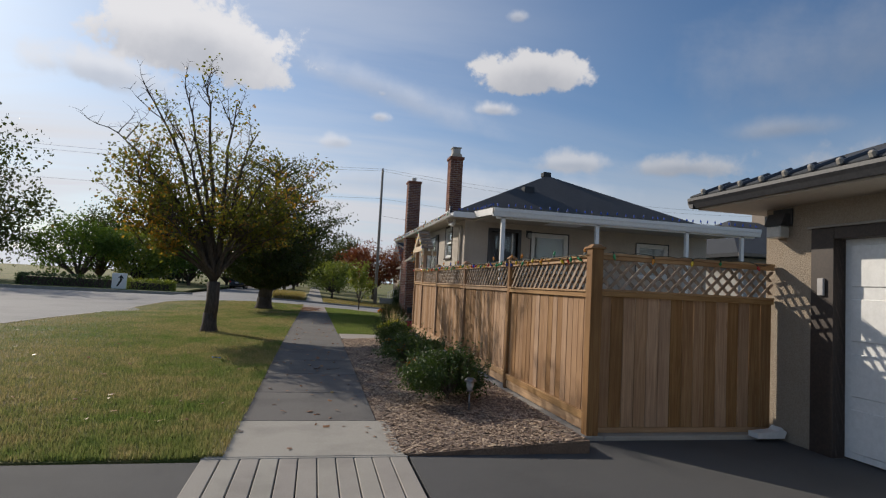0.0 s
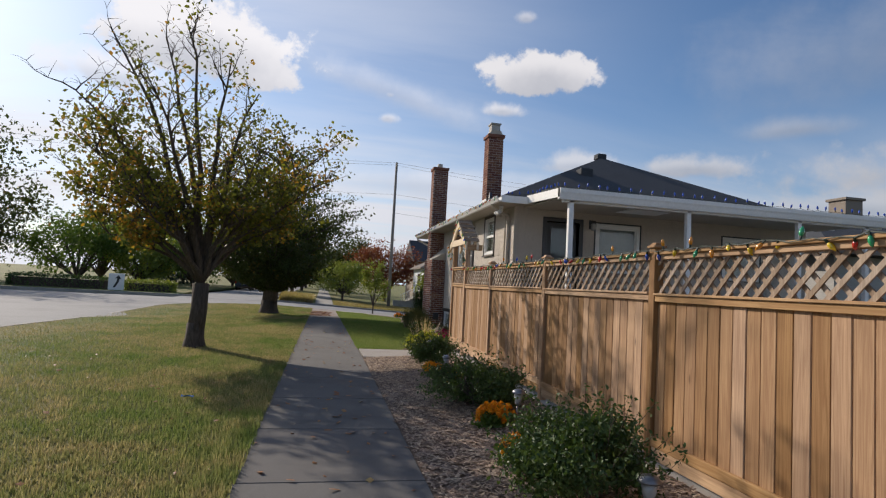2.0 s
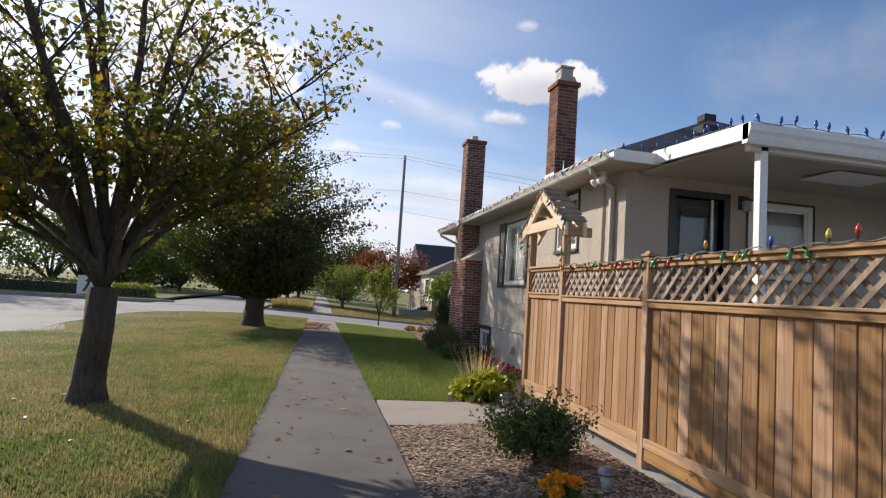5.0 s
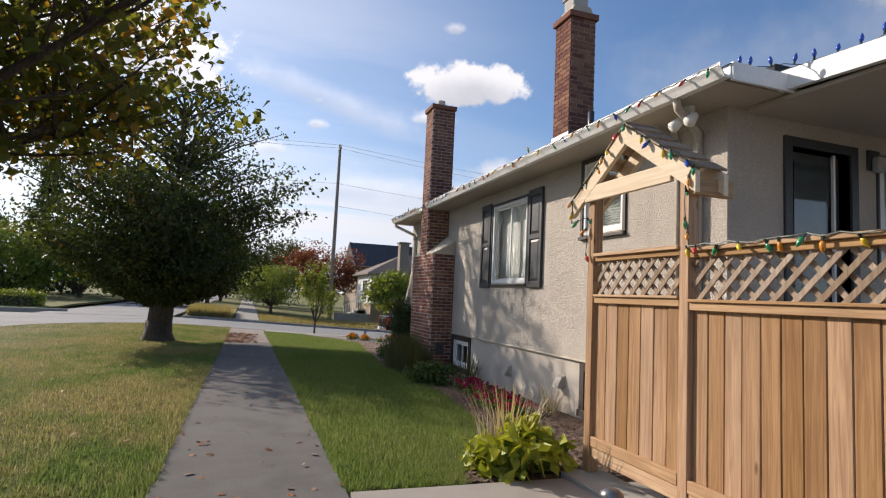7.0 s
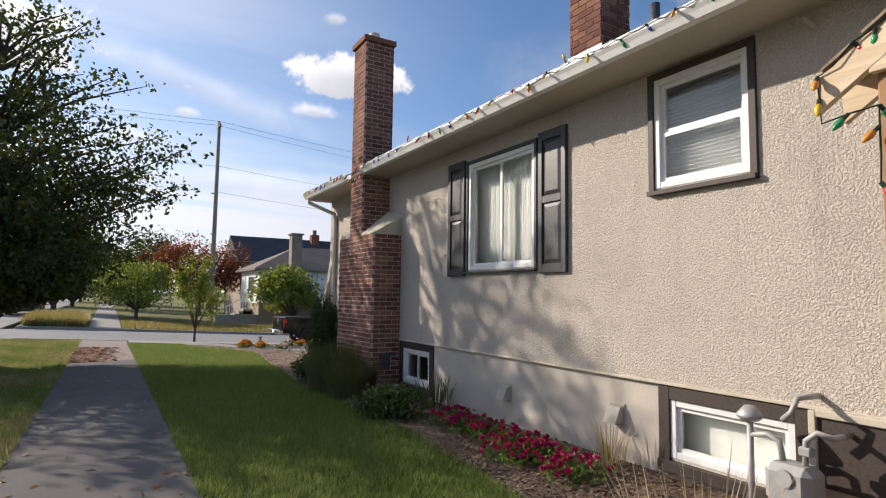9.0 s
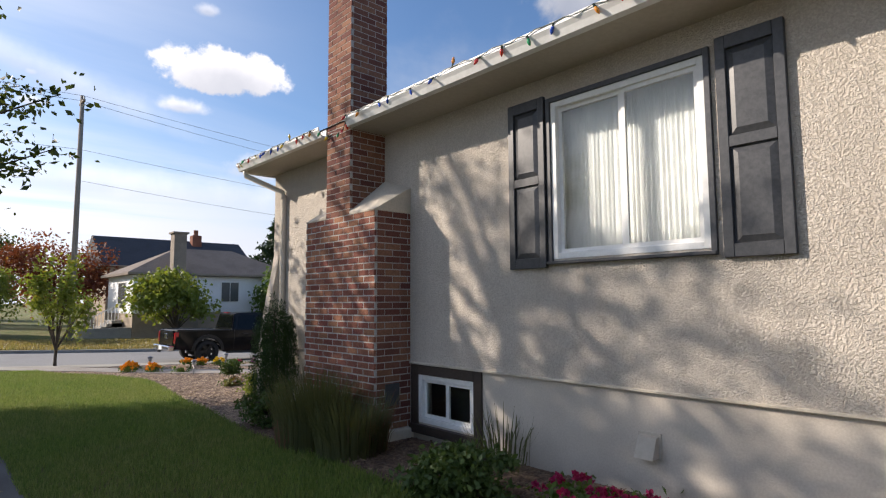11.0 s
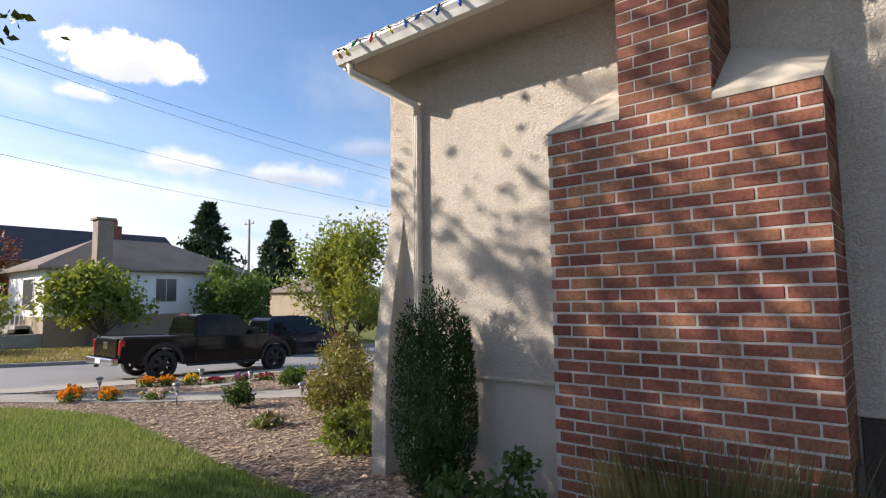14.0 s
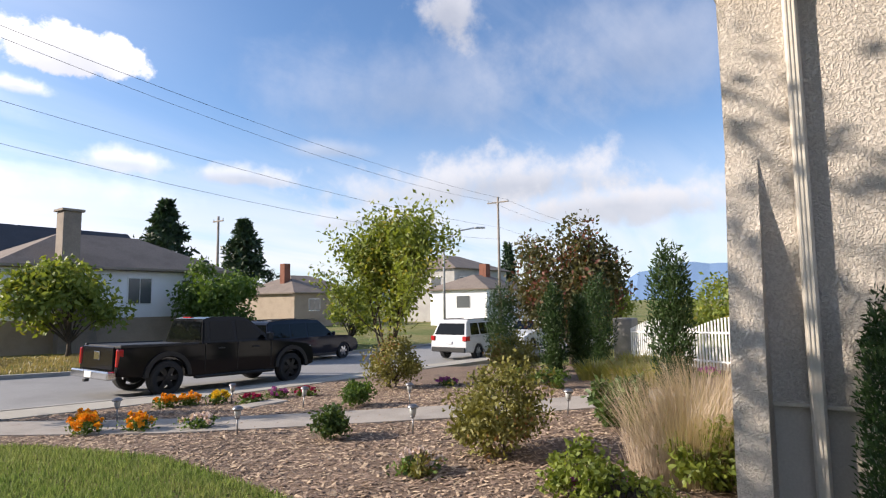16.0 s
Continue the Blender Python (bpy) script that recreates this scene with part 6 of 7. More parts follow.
def arch(cx, r, z, n=9):
    return [(cx + r * math.cos(math.pi * (1 - i / (n - 1))), z + r * math.sin(math.pi * (1 - i / (n - 1)))) for i in range(n)]


def body_shell(name, outline, half, paint, parent, tuck=0.05, bevel=0.035):
    """A side outline pushed across the car, its upper edge tucked in and its edges rounded."""
    bm = prism(outline, "y", -half, half)
    zs = [p[1] for p in outline]
    for v in bm.verts:
        k = (v.co.z - min(zs)) / (max(zs) - min(zs))
        v.co.y *= 1 - tuck * max(0, k - 0.4)
    edges = [e for e in bm.edges if abs(abs(e.verts[0].co.y) - abs(e.verts[1].co.y)) < 0.08 and e.verts[0].co.y * e.verts[1].co.y > 0]
    bmesh.ops.bevel(bm, geom=edges, offset=bevel, segments=2, affect="EDGES", clamp_overlap=True)
    return part(name, bm, paint, parent, smooth=False)


def greenhouse(parent, pts, y_low, y_top, z_low, z_top, paint, cuts, front, rear):
    """The cabin above the belt line, with dark glass laid in each opening."""
    bm = bmesh.new()
    def wide(z):
        return y_low + (y_top - y_low) * (z - z_low) / (z_top - z_low)
    a = [bm.verts.new((x, wide(z), z)) for x, z in pts]
    b = [bm.verts.new((x, -wide(z), z)) for x, z in pts]
    bm.faces.new(a)
    bm.faces.new(b[::-1])
    for i in range(len(pts)):
        bm.faces.new((a[i], b[i], b[(i + 1) % len(pts)], a[(i + 1) % len(pts)]))
    bmesh.ops.bevel(bm, geom=[e for e in bm.edges], offset=0.025, segments=2, affect="EDGES", clamp_overlap=True)
    part("cabin", bm, paint, parent)
    for q in cuts:
        for s in (1, -1):
            g = bmesh.new()
            lo = [g.verts.new((x, s * (wide(z) - 0.01), z)) for x, z in q]
            hi = [g.verts.new((x, s * (wide(z) + 0.006), z)) for x, z in q]
            g.faces.new(hi)
            for i in range(len(q)):
                g.faces.new((lo[i], lo[(i + 1) % len(q)], hi[(i + 1) % len(q)], hi[i]))
            part("side_window", g, M_CARGLASS, parent)
    for name, (x0, z0), (x1, z1) in (("windscreen", *front), ("rear_window", *rear)):
        g = bmesh.new()
        d = Vector((z1 - z0, 0, x0 - x1)).normalized() * (0.012 if name == "windscreen" else -0.012)
        if (d.x > 0) != (name == "windscreen"):
            d = -d
        q = [(x0, wide(z0) - 0.09, z0), (x1, wide(z1) - 0.09, z1), (x1, -wide(z1) + 0.09, z1), (x0, -wide(z0) + 0.09, z0)]
        lo, hi = [g.verts.new(Vector(v) - d) for v in q], [g.verts.new(Vector(v) + d) for v in q]
        g.faces.new(hi)
        for i in range(4):
            g.faces.new((lo[i], lo[(i + 1) % 4], hi[(i + 1) % 4], hi[i]))
        part(name, g, M_CARGLASS, parent)


def settle(v, x, y, z, rz, s=1.0, rx=0, ry=0):
    """Puts a vehicle built round the origin on its spot."""
    v.matrix_basis = pose(x, y, z, rx, ry, rz)
    v.scale = (s, s, s)


def pickup(paint, label):
    t = root("pickup_truck", (0, 0, 0), label, "truck")
    low = [(-2.72, 0.50), (-2.72, 0.74), (-2.70, 1.10), (-0.78, 1.13), (1.30, 1.16), (1.42, 1.14), (2.45, 1.04), (2.66, 0.94), (2.72, 0.75), (2.72, 0.48), (2.45, 0.40)]
    low += arch(1.90, 0.47, 0.44)[::-1] + [(1.38, 0.38), (-1.05, 0.38)] + arch(-1.62, 0.47, 0.44)[::-1] + [(-2.15, 0.50)]
    body_shell("body", low, 0.92, paint, t)
    part("bed_liner", box(-2.62, -0.85, -0.78, 0.78, 1.105, 1.142, 0.005), M_TRIM, t, "black bed cover")
    part("bed_rail", box(-2.66, -0.85, 0.78, 0.86, 1.10, 1.17, 0.012), M_TRIM, t)
    part("bed_rail", box(-2.66, -0.85, -0.86, -0.78, 1.10, 1.17, 0.012), M_TRIM, t)
    part("tailgate", box(-2.75, -2.70, -0.72, 0.72, 0.62, 1.13, 0.015), paint, t)
    part("tailgate_badge", box(-2.765, -2.75, -0.13, 0.13, 0.84, 1.02, 0.006), M_CHROME, t)
    part("bumper", box(-2.92, -2.72, -0.88, 0.88, 0.44, 0.62, 0.03), M_CHROME, t, "chrome rear bumper")
    part("plate", box(-2.928, -2.918, -0.16, 0.16, 0.47, 0.60), M_WHITE, t)
    part("hitch", box(-3.0, -2.9, -0.05, 0.05, 0.38, 0.45, 0.01), M_TRIM, t)
    for s in (1, -1):
        part("tail_light", box(-2.745, -2.60, s * 0.90 - 0.085 if s > 0 else -0.905, 0.905 if s > 0 else -0.90 + 0.085, 0.70, 1.08, 0.02), M_RED, t, "red tail light")
        part("headlight", box(2.45, 2.69, s * 0.75 - 0.12, s * 0.75 + 0.13, 0.80, 0.97, 0.03), M_LAMP, t)
        part("mirror", box(1.02, 1.16, s * 1.0 - 0.09, s * 1.0 + 0.09, 1.18, 1.38, 0.03), M_TRIM, t)
        for x in (-0.05, 0.95):
            part("door_handle", box(x - 0.32, x - 0.12, s * 0.915 - 0.012, s * 0.915 + 0.012, 1.0, 1.035, 0.006), M_TRIM, t)
        for x in (-0.70, 0.20, 1.22):
            part("door_gap", box(x - 0.005, x + 0.005, s * 0.914 - 0.006, s * 0.914 + 0.006, 0.48, 1.14), M_TRIM, t)
        part("side_step", box(-0.95, 1.30, s * 0.90 - 0.07, s * 0.90 + 0.07, 0.33, 0.40, 0.02), M_TRIM, t)
        for cx in (1.90, -1.62):
            bm = bmesh.new()
            a, b = arch(cx, 0.56, 0.44, 15), arch(cx, 0.46, 0.44, 15)
            pts = a + b[::-1]
            prism(pts, "y", s * 0.94 - 0.03, s * 0.94 + 0.02, bm)
            part("fender_flare", bm, M_TRIM, t)
    part("third_light", box(-0.70, -0.62, -0.18, 0.18, 1.745, 1.775, 0.006), M_RED, t)
    greenhouse(t, [(-0.76, 1.12), (-0.66, 1.72), (-0.45, 1.77), (0.35, 1.79), (0.62, 1.74), (1.38, 1.13)], 0.86, 0.66, 1.12, 1.79, paint,
               [[(-0.55, 1.20), (-0.50, 1.66), (0.12, 1.69), (0.12, 1.20)], [(0.22, 1.20), (0.22, 1.69), (0.55, 1.66), (1.08, 1.22)], [(-0.70, 1.22), (-0.64, 1.62), (-0.60, 1.62), (-0.62, 1.22)]],
               ((1.34, 1.18), (0.66, 1.71)), ((-0.745, 1.22), (-0.675, 1.66)))
    for x, y, s in ((1.90, 0.80, 1), (1.90, -0.80, -1), (-1.62, 0.80, 1), (-1.62, -0.80, -1)):
        wheel(t, x, y, 0.395, 0.27, s, M_RIM_DARK)
    return t


def wagon(name, paint, label, L, H, hood, kind, category):
    """A van or estate: outline by length, roof height and bonnet height."""
    t = root(name, (0, 0, 0), label, category)
    h = L / 2
    r = 0.34
    fx, rx = h - 0.9, -h + 0.95
    low = [(-h, 0.40), (-h - 0.02, 0.62), (-h + 0.03, 1.0), (h - 1.5, 1.03), (h - 0.55, hood), (h - 0.12, hood - 0.16), (h, 0.62), (h - 0.02, 0.35), (fx + r + 0.12, 0.25)]
    low += arch(fx, r + 0.07, 0.34)[::-1] + [(fx - r - 0.12, 0.24), (rx + r + 0.12, 0.24)] + arch(rx, r + 0.07, 0.34)[::-1] + [(rx - r - 0.12, 0.32)]
    body_shell("body", low, 0.91, paint, t)
    wx = h - (1.35 if kind == "van" else 1.55)
    top0, top1 = (-h + 0.30, h - 2.25) if kind == "van" else (-h + 0.45, h - 2.35)
    pts = [(-h + 0.04, 0.98), (top0 - 0.14, H - 0.12), (top0, H - 0.03), ((top0 + top1) / 2, H), (top1, H - 0.04), (wx, 1.0)]
    b0, b1 = top0 + 0.05, top1
    cuts = []
    n = 3
    for i in range(n):
        u0, u1 = b0 + (b1 - b0 + 0.2) * i / n + 0.04, b0 + (b1 - b0 + 0.2) * (i + 1) / n - 0.04
        cuts.append([(u0 + (0.0 if i else -0.1), 1.06), (u0, H - 0.16), (u1 - (0.05 if i == n - 1 else 0), H - 0.16), (u1 + (0.55 if i == n - 1 else 0), 1.06)])
    greenhouse(t, pts, 0.86, 0.68, 0.98, H, paint, cuts, ((wx + (top1 - wx) * 0.08, 1.0 + (H - 1.04) * 0.08), (wx + (top1 - wx) * 0.92, 1.0 + (H - 1.04) * 0.92)), ((-h + 0.04 + (top0 - 0.18 + h) * 0.14, 0.98 + (H - 1.10) * 0.14), (-h + 0.04 + (top0 - 0.18 + h) * 0.92, 0.98 + (H - 1.10) * 0.92)))
    for s in (1, -1):
        part("tail_light", box(-h - 0.03, -h + 0.28, s * 0.80 - 0.11, s * 0.80 + 0.10, 0.82, 1.02, 0.02), M_RED, t, "red tail light")
        part("headlight", box(h - 0.36, h - 0.04, s * 0.70 - 0.14, s * 0.70 + 0.16, 0.66, 0.82, 0.03), M_LAMP, t)
        part("mirror", box(wx - 0.3, wx - 0.2, s * 0.98 - 0.09, s * 0.98 + 0.09, 1.05, 1.2, 0.03), paint, t)
        part("roof_rail", tube([(top0 + 0.1, s * 0.62, H - 0.0), (top1 - 0.1, s * 0.62, H - 0.0)], 0.02, 6), M_TRIM, t)
        part("sill", box(rx + 0.5, fx - 0.5, s * 0.90 - 0.03, s * 0.90 + 0.02, 0.22, 0.32, 0.01), M_TRIM, t)
    part("rear_bumper", box(-h - 0.07, -h + 0.05, -0.85, 0.85, 0.36, 0.56, 0.03), M_TRIM if kind == "suv" else paint, t)
    part("plate", box(-h - 0.045, -h - 0.03, -0.18, 0.18, 0.70, 0.82), M_LAMP, t)
    for x, y, s in ((fx, 0.80, 1), (fx, -0.80, -1), (rx, 0.80, 1), (rx, -0.80, -1)):
        wheel(t, x, y, r, 0.22, s, M_RIM)
    return t


def car_paint(name, col):
    return plain(name, col, 0.12, 0.0, 0.08, spec=0.2)


truck = pickup(car_paint("black_paint", (0.010, 0.010, 0.012)), "black crew-cab pickup truck parked at the kerb")
settle(truck, 9.55, 41.1, -0.86, 0, 1.05, 0, 1.7)
van = wagon("minivan", car_paint("navy_paint", (0.012, 0.016, 0.028)), "dark blue minivan parked across the street", 5.0, 1.76, 0.98, "van", "van")
settle(van, 17.0, 46.0, -1.08, 0, 1.0)
suv = wagon("suv", car_paint("white_paint_car", (0.72, 0.73, 0.74)), "white compact SUV parked at the kerb", 4.6, 1.70, 0.98, "suv", "car")
settle(suv, 22.4, 40.5, -1.12, 0, 1.0)
car2 = wagon("car", car_paint("silver_white_paint", (0.60, 0.62, 0.64)), "pale car parked beyond the SUV", 4.4, 1.55, 0.92, "suv", "car")
settle(car2, 27.6, 40.6, -1.2, 180, 1.0)
car3 = wagon("car", car_paint("dark_grey_paint", (0.03, 0.033, 0.04)), "dark car parked beside the avenue", 4.5, 1.5, 0.9, "suv", "car")
settle(car3, -9.6, 78.0, -0.27, 90, 1.0)
car4 = wagon("car", car_paint("grey_paint", (0.12, 0.13, 0.14)), "grey car parked beside the avenue", 4.5, 1.5, 0.9, "suv", "car")
settle(car4, -4.9, 66.0, -0.27, -90, 1.0)

# ---- grass, chips, leaves: what nobody could count ----
def blade_field(name, xs, ys, hs, material, seed, z_of=land, width=0.006, label="", category="grass"):
    """Short grass: each blade one bent strip of two triangles."""
    r = np.random.default_rng(seed)
    n = len(xs)
    zs = np.array([z_of(a, b) for a, b in zip(xs, ys)])
    a = r.uniform(0, 6.283, n)
    lean = r.uniform(0.1, 0.7, n)
    p = np.stack([xs, ys, zs - 0.003], axis=1)
    side = np.stack([np.cos(a), np.sin(a), np.zeros(n)], axis=1) * (width * r.uniform(0.7, 1.4, n))[:, None]
    tip = p + np.stack([-np.sin(a) * lean * hs, np.cos(a) * lean * hs, hs], axis=1)
    v = np.stack([p - side, p + side, tip], axis=1).reshape(-1, 3)
    f = np.arange(n * 3, dtype=np.int32)
    me = bpy.data.meshes.new(name)
    me.vertices.add(n * 3)
    me.vertices.foreach_set("co", v.reshape(-1))
    me.loops.add(n * 3)
    me.loops.foreach_set("vertex_index", f)
    me.polygons.add(n)
    me.polygons.foreach_set("loop_start", np.arange(n, dtype=np.int32) * 3)
    me.update(calc_edges=True)
    me.materials.append(material)
    return tagged(new(name, me), label, category, kind="stuff")


def grass_blade_material(name, dry, lush=1.0):
    m, nt, p = shader(name)
    rnd = nt.nodes.new("ShaderNodeNewGeometry").outputs["Random Per Island"]
    wide = noise_of(nt, place(nt), 0.33, 4.0, 0.6)
    mid = noise_of(nt, place(nt), 2.6, 5.0, 0.65)
    k = maths(nt, "ADD", maths(nt, "MULTIPLY", ramp(nt, wide, 0.34, 0.62), 0.62), maths(nt, "MULTIPLY", ramp(nt, mid, 0.4, 0.7), 0.5), True)
    g = mixcol(nt, rnd, (0.10 * lush, 0.17 * lush, 0.034), (0.23 * lush, 0.30 * lush, 0.075))
    d = mixcol(nt, rnd, (0.30, 0.24, 0.10), (0.50, 0.41, 0.19))
    c = mixcol(nt, maths(nt, "MULTIPLY", k, maths(nt, "MULTIPLY", maths(nt, "ADD", maths(nt, "MULTIPLY", rnd, 0.8), 0.6), dry), True), g, d)
    link(nt, c, p.inputs["Base Color"])
    p.inputs["Roughness"].default_value = 0.6
    p.inputs["Specular IOR Level"].default_value = 0.25
    tr = nt.nodes.new("ShaderNodeBsdfTranslucent")
    link(nt, c, tr.inputs[0])
    mx = nt.nodes.new("ShaderNodeMixShader")
    mx.inputs[0].default_value = 0.45
    link(nt, p.outputs[0], mx.inputs[1])
    link(nt, tr.outputs[0], mx.inputs[2])
    link(nt, mx.outputs[0], nt.nodes["Material Output"].inputs[0])
    return m


M_BLADE = grass_blade_material("dry_lawn_blades", 1.0)
M_BLADE_E = grass_blade_material("green_lawn_blades", 0.25, 1.1)
r = np.random.default_rng(11)
# thick near the walk, thinner away from it
n = 300000
gx = -0.64 - np.abs(r.exponential(2.4, n))
gy = 4.98 + r.random(n) ** 1.25 * 34
ok = (gx > np.array([kerb_x(q) + 0.2 for q in gy]))
gx, gy = gx[ok], gy[ok]
blade_field("grass", gx, gy, r.uniform(0.025, 0.065, len(gx)) * (1 + 0.5 * (gx > -0.9)), M_BLADE, 1, label="patchy green and straw lawn grass blades")
n = 170000
gy = 16.38 + r.random(n) * 21.0
w = np.array([bed_x(q) for q in gy])
gx = 0.72 + r.random(n) * (w - 0.70)
blade_field("grass", gx, gy, r.uniform(0.03, 0.075, n), M_BLADE_E, 2, label="green lawn grass blades beside the house")
n = 30000
gx, gy = np.concatenate([r.uniform(-3.2, -0.8, n // 2), r.uniform(0.8, 12, n // 2)]), r.uniform(47.3, 53, n)
blade_field("grass", gx, gy, np.where(gx < 0, r.uniform(0.2, 0.6, n), r.uniform(0.06, 0.16, n)), leafy("dry_grass", (0.25, 0.20, 0.09), (0.42, 0.34, 0.17), (0.16, 0.19, 0.06), 0.2), 3, width=0.02, label="tall dry verge grass across the street")


def chips(name, pts, material, seed, label, size=(0.05, 0.014), z_of=land, lift=0.014):
    """Small flat splinters lying every way."""
    r = np.random.default_rng(seed)
    n = len(pts)
    a = r.uniform(0, 6.283, n)
    L, W = size[0] * r.uniform(0.4, 1.6, n), size[1] * r.uniform(0.5, 1.6, n)
    tilt = r.uniform(-0.3, 0.3, n)
    z = np.array([z_of(x, y) for x, y in pts]) + lift + r.uniform(0, 0.014, n)
    d = np.stack([np.cos(a), np.sin(a), tilt], axis=1) * (L / 2)[:, None]
    s = np.stack([-np.sin(a), np.cos(a), r.uniform(-0.4, 0.4, n)], axis=1) * (W / 2)[:, None]
    c = np.column_stack([pts, z])
    u = np.zeros((n, 3))
    u[:, 2] = 0.006
    v = np.stack([c - d - s, c + d - s, c + d + s, c - d + s, c + u], axis=1).reshape(-1, 3)
    b = np.arange(n)[:, None] * 5
    f = np.concatenate([b + [0, 1, 4], b + [1, 2, 4], b + [2, 3, 4], b + [3, 0, 4]], axis=1).reshape(-1).astype(np.int32)
    me = bpy.data.meshes.new(name)
    me.vertices.add(n * 5)
    me.vertices.foreach_set("co", v.reshape(-1))
    me.loops.add(n * 12)
    me.loops.foreach_set("vertex_index", f)
    me.polygons.add(n * 4)
    me.polygons.foreach_set("loop_start", np.arange(n * 4, dtype=np.int32) * 3)
    me.update(calc_edges=True)
    me.materials.append(material)
    return tagged(new(name, me), label, "mulch", kind="stuff")


fence_bed = lambda x, y: land(x, y) + 0.06 * (x - 0.86)
n = 26000
p = np.column_stack([r.uniform(0.76, 2.60, n), r.uniform(5.02, 14.84, n)])
keep = (p[:, 0] - 0.76) < 1.85 - 0.0 * p[:, 1]
chips("bark_mulch", p[keep], M_CHIP, 5, "brown bark mulch chips under the fence", z_of=fence_bed)
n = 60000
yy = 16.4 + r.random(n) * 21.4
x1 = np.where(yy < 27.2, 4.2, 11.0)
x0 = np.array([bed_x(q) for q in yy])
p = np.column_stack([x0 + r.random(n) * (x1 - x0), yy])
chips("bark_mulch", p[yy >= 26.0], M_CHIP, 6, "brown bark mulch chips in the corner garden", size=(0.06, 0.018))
# darker brown chips on the stretch beside the house wall
chips("bark_mulch", p[yy < 26.0], M_CHIP_DARK, 16, "dark brown bark mulch along the house wall", size=(0.06, 0.018))
M_FALLEN = leafy("fallen_leaves", (0.20, 0.075, 0.03), (0.36, 0.17, 0.06), (0.42, 0.32, 0.10), 0.2, through=0.1)
p = np.column_stack([r.normal(-0.3, 0.28, 1500), r.uniform(31.0, 35.5, 1500)])
tagged(chips("leaf_litter", p, M_FALLEN, 7, "reddish fallen leaves on the walk", size=(0.09, 0.06), lift=0.022), category="leaves")
p = np.column_stack([r.uniform(-0.65, 0.74, 260), r.uniform(5, 30, 260)])
tagged(chips("leaf_litter", p, M_FALLEN, 8, "scattered dry leaves on the sidewalk", size=(0.05, 0.03), lift=0.02), category="leaves")
p = np.column_stack([-0.7 - r.exponential(2.0, 300), r.uniform(6, 34, 300)])
p = p[p[:, 0] > -7.5]
tagged(chips("leaf_litter", p, M_FALLEN, 9, "scattered dry leaves on the lawn", size=(0.05, 0.03), lift=0.02), category="leaves")


# ---- garden plants ----
def sprigs(parent, x, y, z, h, rr, material, seed, count):
    """Thin leafy shoots that stand out of a bush."""
    rng = random.Random(seed)
    pts, sizes = [], []
    bm = bmesh.new()
    for k in range(count):
        a, e = rng.uniform(0, 6.283), rng.uniform(0.35, 1.3)
        d = Vector((math.cos(a) * math.cos(e), math.sin(a) * math.cos(e), math.sin(e)))
        p = Vector((x, y, z + h * 0.3)) + Vector((d.x * rr * 0.7, d.y * rr * 0.7, d.z * h * 0.45))
        path, _ = bend(rng, p, d, rng.uniform(0.18, 0.38), 5, 0.10, 0.05)
        tube(path, [0.003, 0.0028, 0.0025, 0.002, 0.0015, 0.001], 4, bm, caps=False)
        for q in path[1:]:
            for _ in range(5):
                pts.append(q + Vector((rng.gauss(0, 0.012), rng.gauss(0, 0.012), rng.gauss(0, 0.015))))
                sizes.append(0.034 * rng.uniform(0.6, 1.3))
    part("shoot", bm, M_BARK, parent)
    leaf_cloud("shoot_foliage", pts, sizes, material, parent, seed)


def shrub(x, y, h, rr, label, material, seed, count, size, z_of=land, group="", lumps=16, fill=0.5):
    t = blob_tree((x, y, z_of(x, y)), label, material, seed, h, rr, rr, 0.0, count, size, 0.03, lumps, "shrub", "shrub", fill)
    if group:
        t["group"] = group
    return t


for x, y, h, rr, seed, n in ((1.70, 6.98, 0.66, 0.58, 71, 16000), (1.75, 10.1, 0.56, 0.60, 72, 14000), (1.85, 13.35, 0.50, 0.46, 73, 9000)):
    bush = shrub(x, y, h, rr, "dense dark green garden shrub in the mulch by the fence", M_LEAF_SHRUB, seed, n, 0.036, fence_bed, "shrubs along the fence", 26)
    sprigs(bush, x, y, fence_bed(x, y), h, rr, M_LEAF_SHRUB, seed, 70)
shrub(2.30, 16.75, 0.42, 0.50, "bright yellow-green broad-leaved hosta by the gate", leafy("hosta_leaves", (0.20, 0.25, 0.02), (0.46, 0.46, 0.06), (0.08, 0.14, 0.02), 0.15), 75, 700, 0.17, land, "", 14)
shrub(3.25, 21.9, 0.40, 0.45, "low green shrub against the foundation wall", M_LEAF_SHRUB, 76, 4000, 0.06, land, "shrubs at the foundation", 18)
shrub(3.40, 25.6, 0.55, 0.38, "low green shrub beside the brick chimney", M_LEAF_SHRUB, 78, 2500, 0.06, land, "shrubs at the foundation", 16)
shrub(4.45, 28.1, 0.42, 0.36, "yellowing leafy bush at the house corner", M_LEAF_YG, 79, 1600, 0.06, land, "", 18)
shrub(5.80, 29.80, 0.90, 0.56, "rounded bronze-green bush in the mulch bed", M_LEAF_OLIVE, 80, 5500, 0.06, land, "bronze bushes in the bed", 24)
shrub(10.2, 35.0, 1.15, 0.62, "rounded bronze-green bush under the young tree", M_LEAF_OLIVE, 81, 4200, 0.07, land, "bronze bushes in the bed", 24)
shrub(12.2, 33.1, 1.05, 0.60, "rounded bronze-green bush in the mulch bed", M_LEAF_OLIVE, 82, 3500, 0.07, land, "bronze bushes in the bed", 24)
shrub(7.7, 33.8, 0.50, 0.32, "small bright green bush in the mulch bed", M_LEAF_G, 83, 1800, 0.06, land, "", 14)
shrub(5.5, 32.1, 0.42, 0.30, "small grey-green bush in the mulch bed", M_LEAF_SHRUB, 84, 1200, 0.07, land, "", 12)
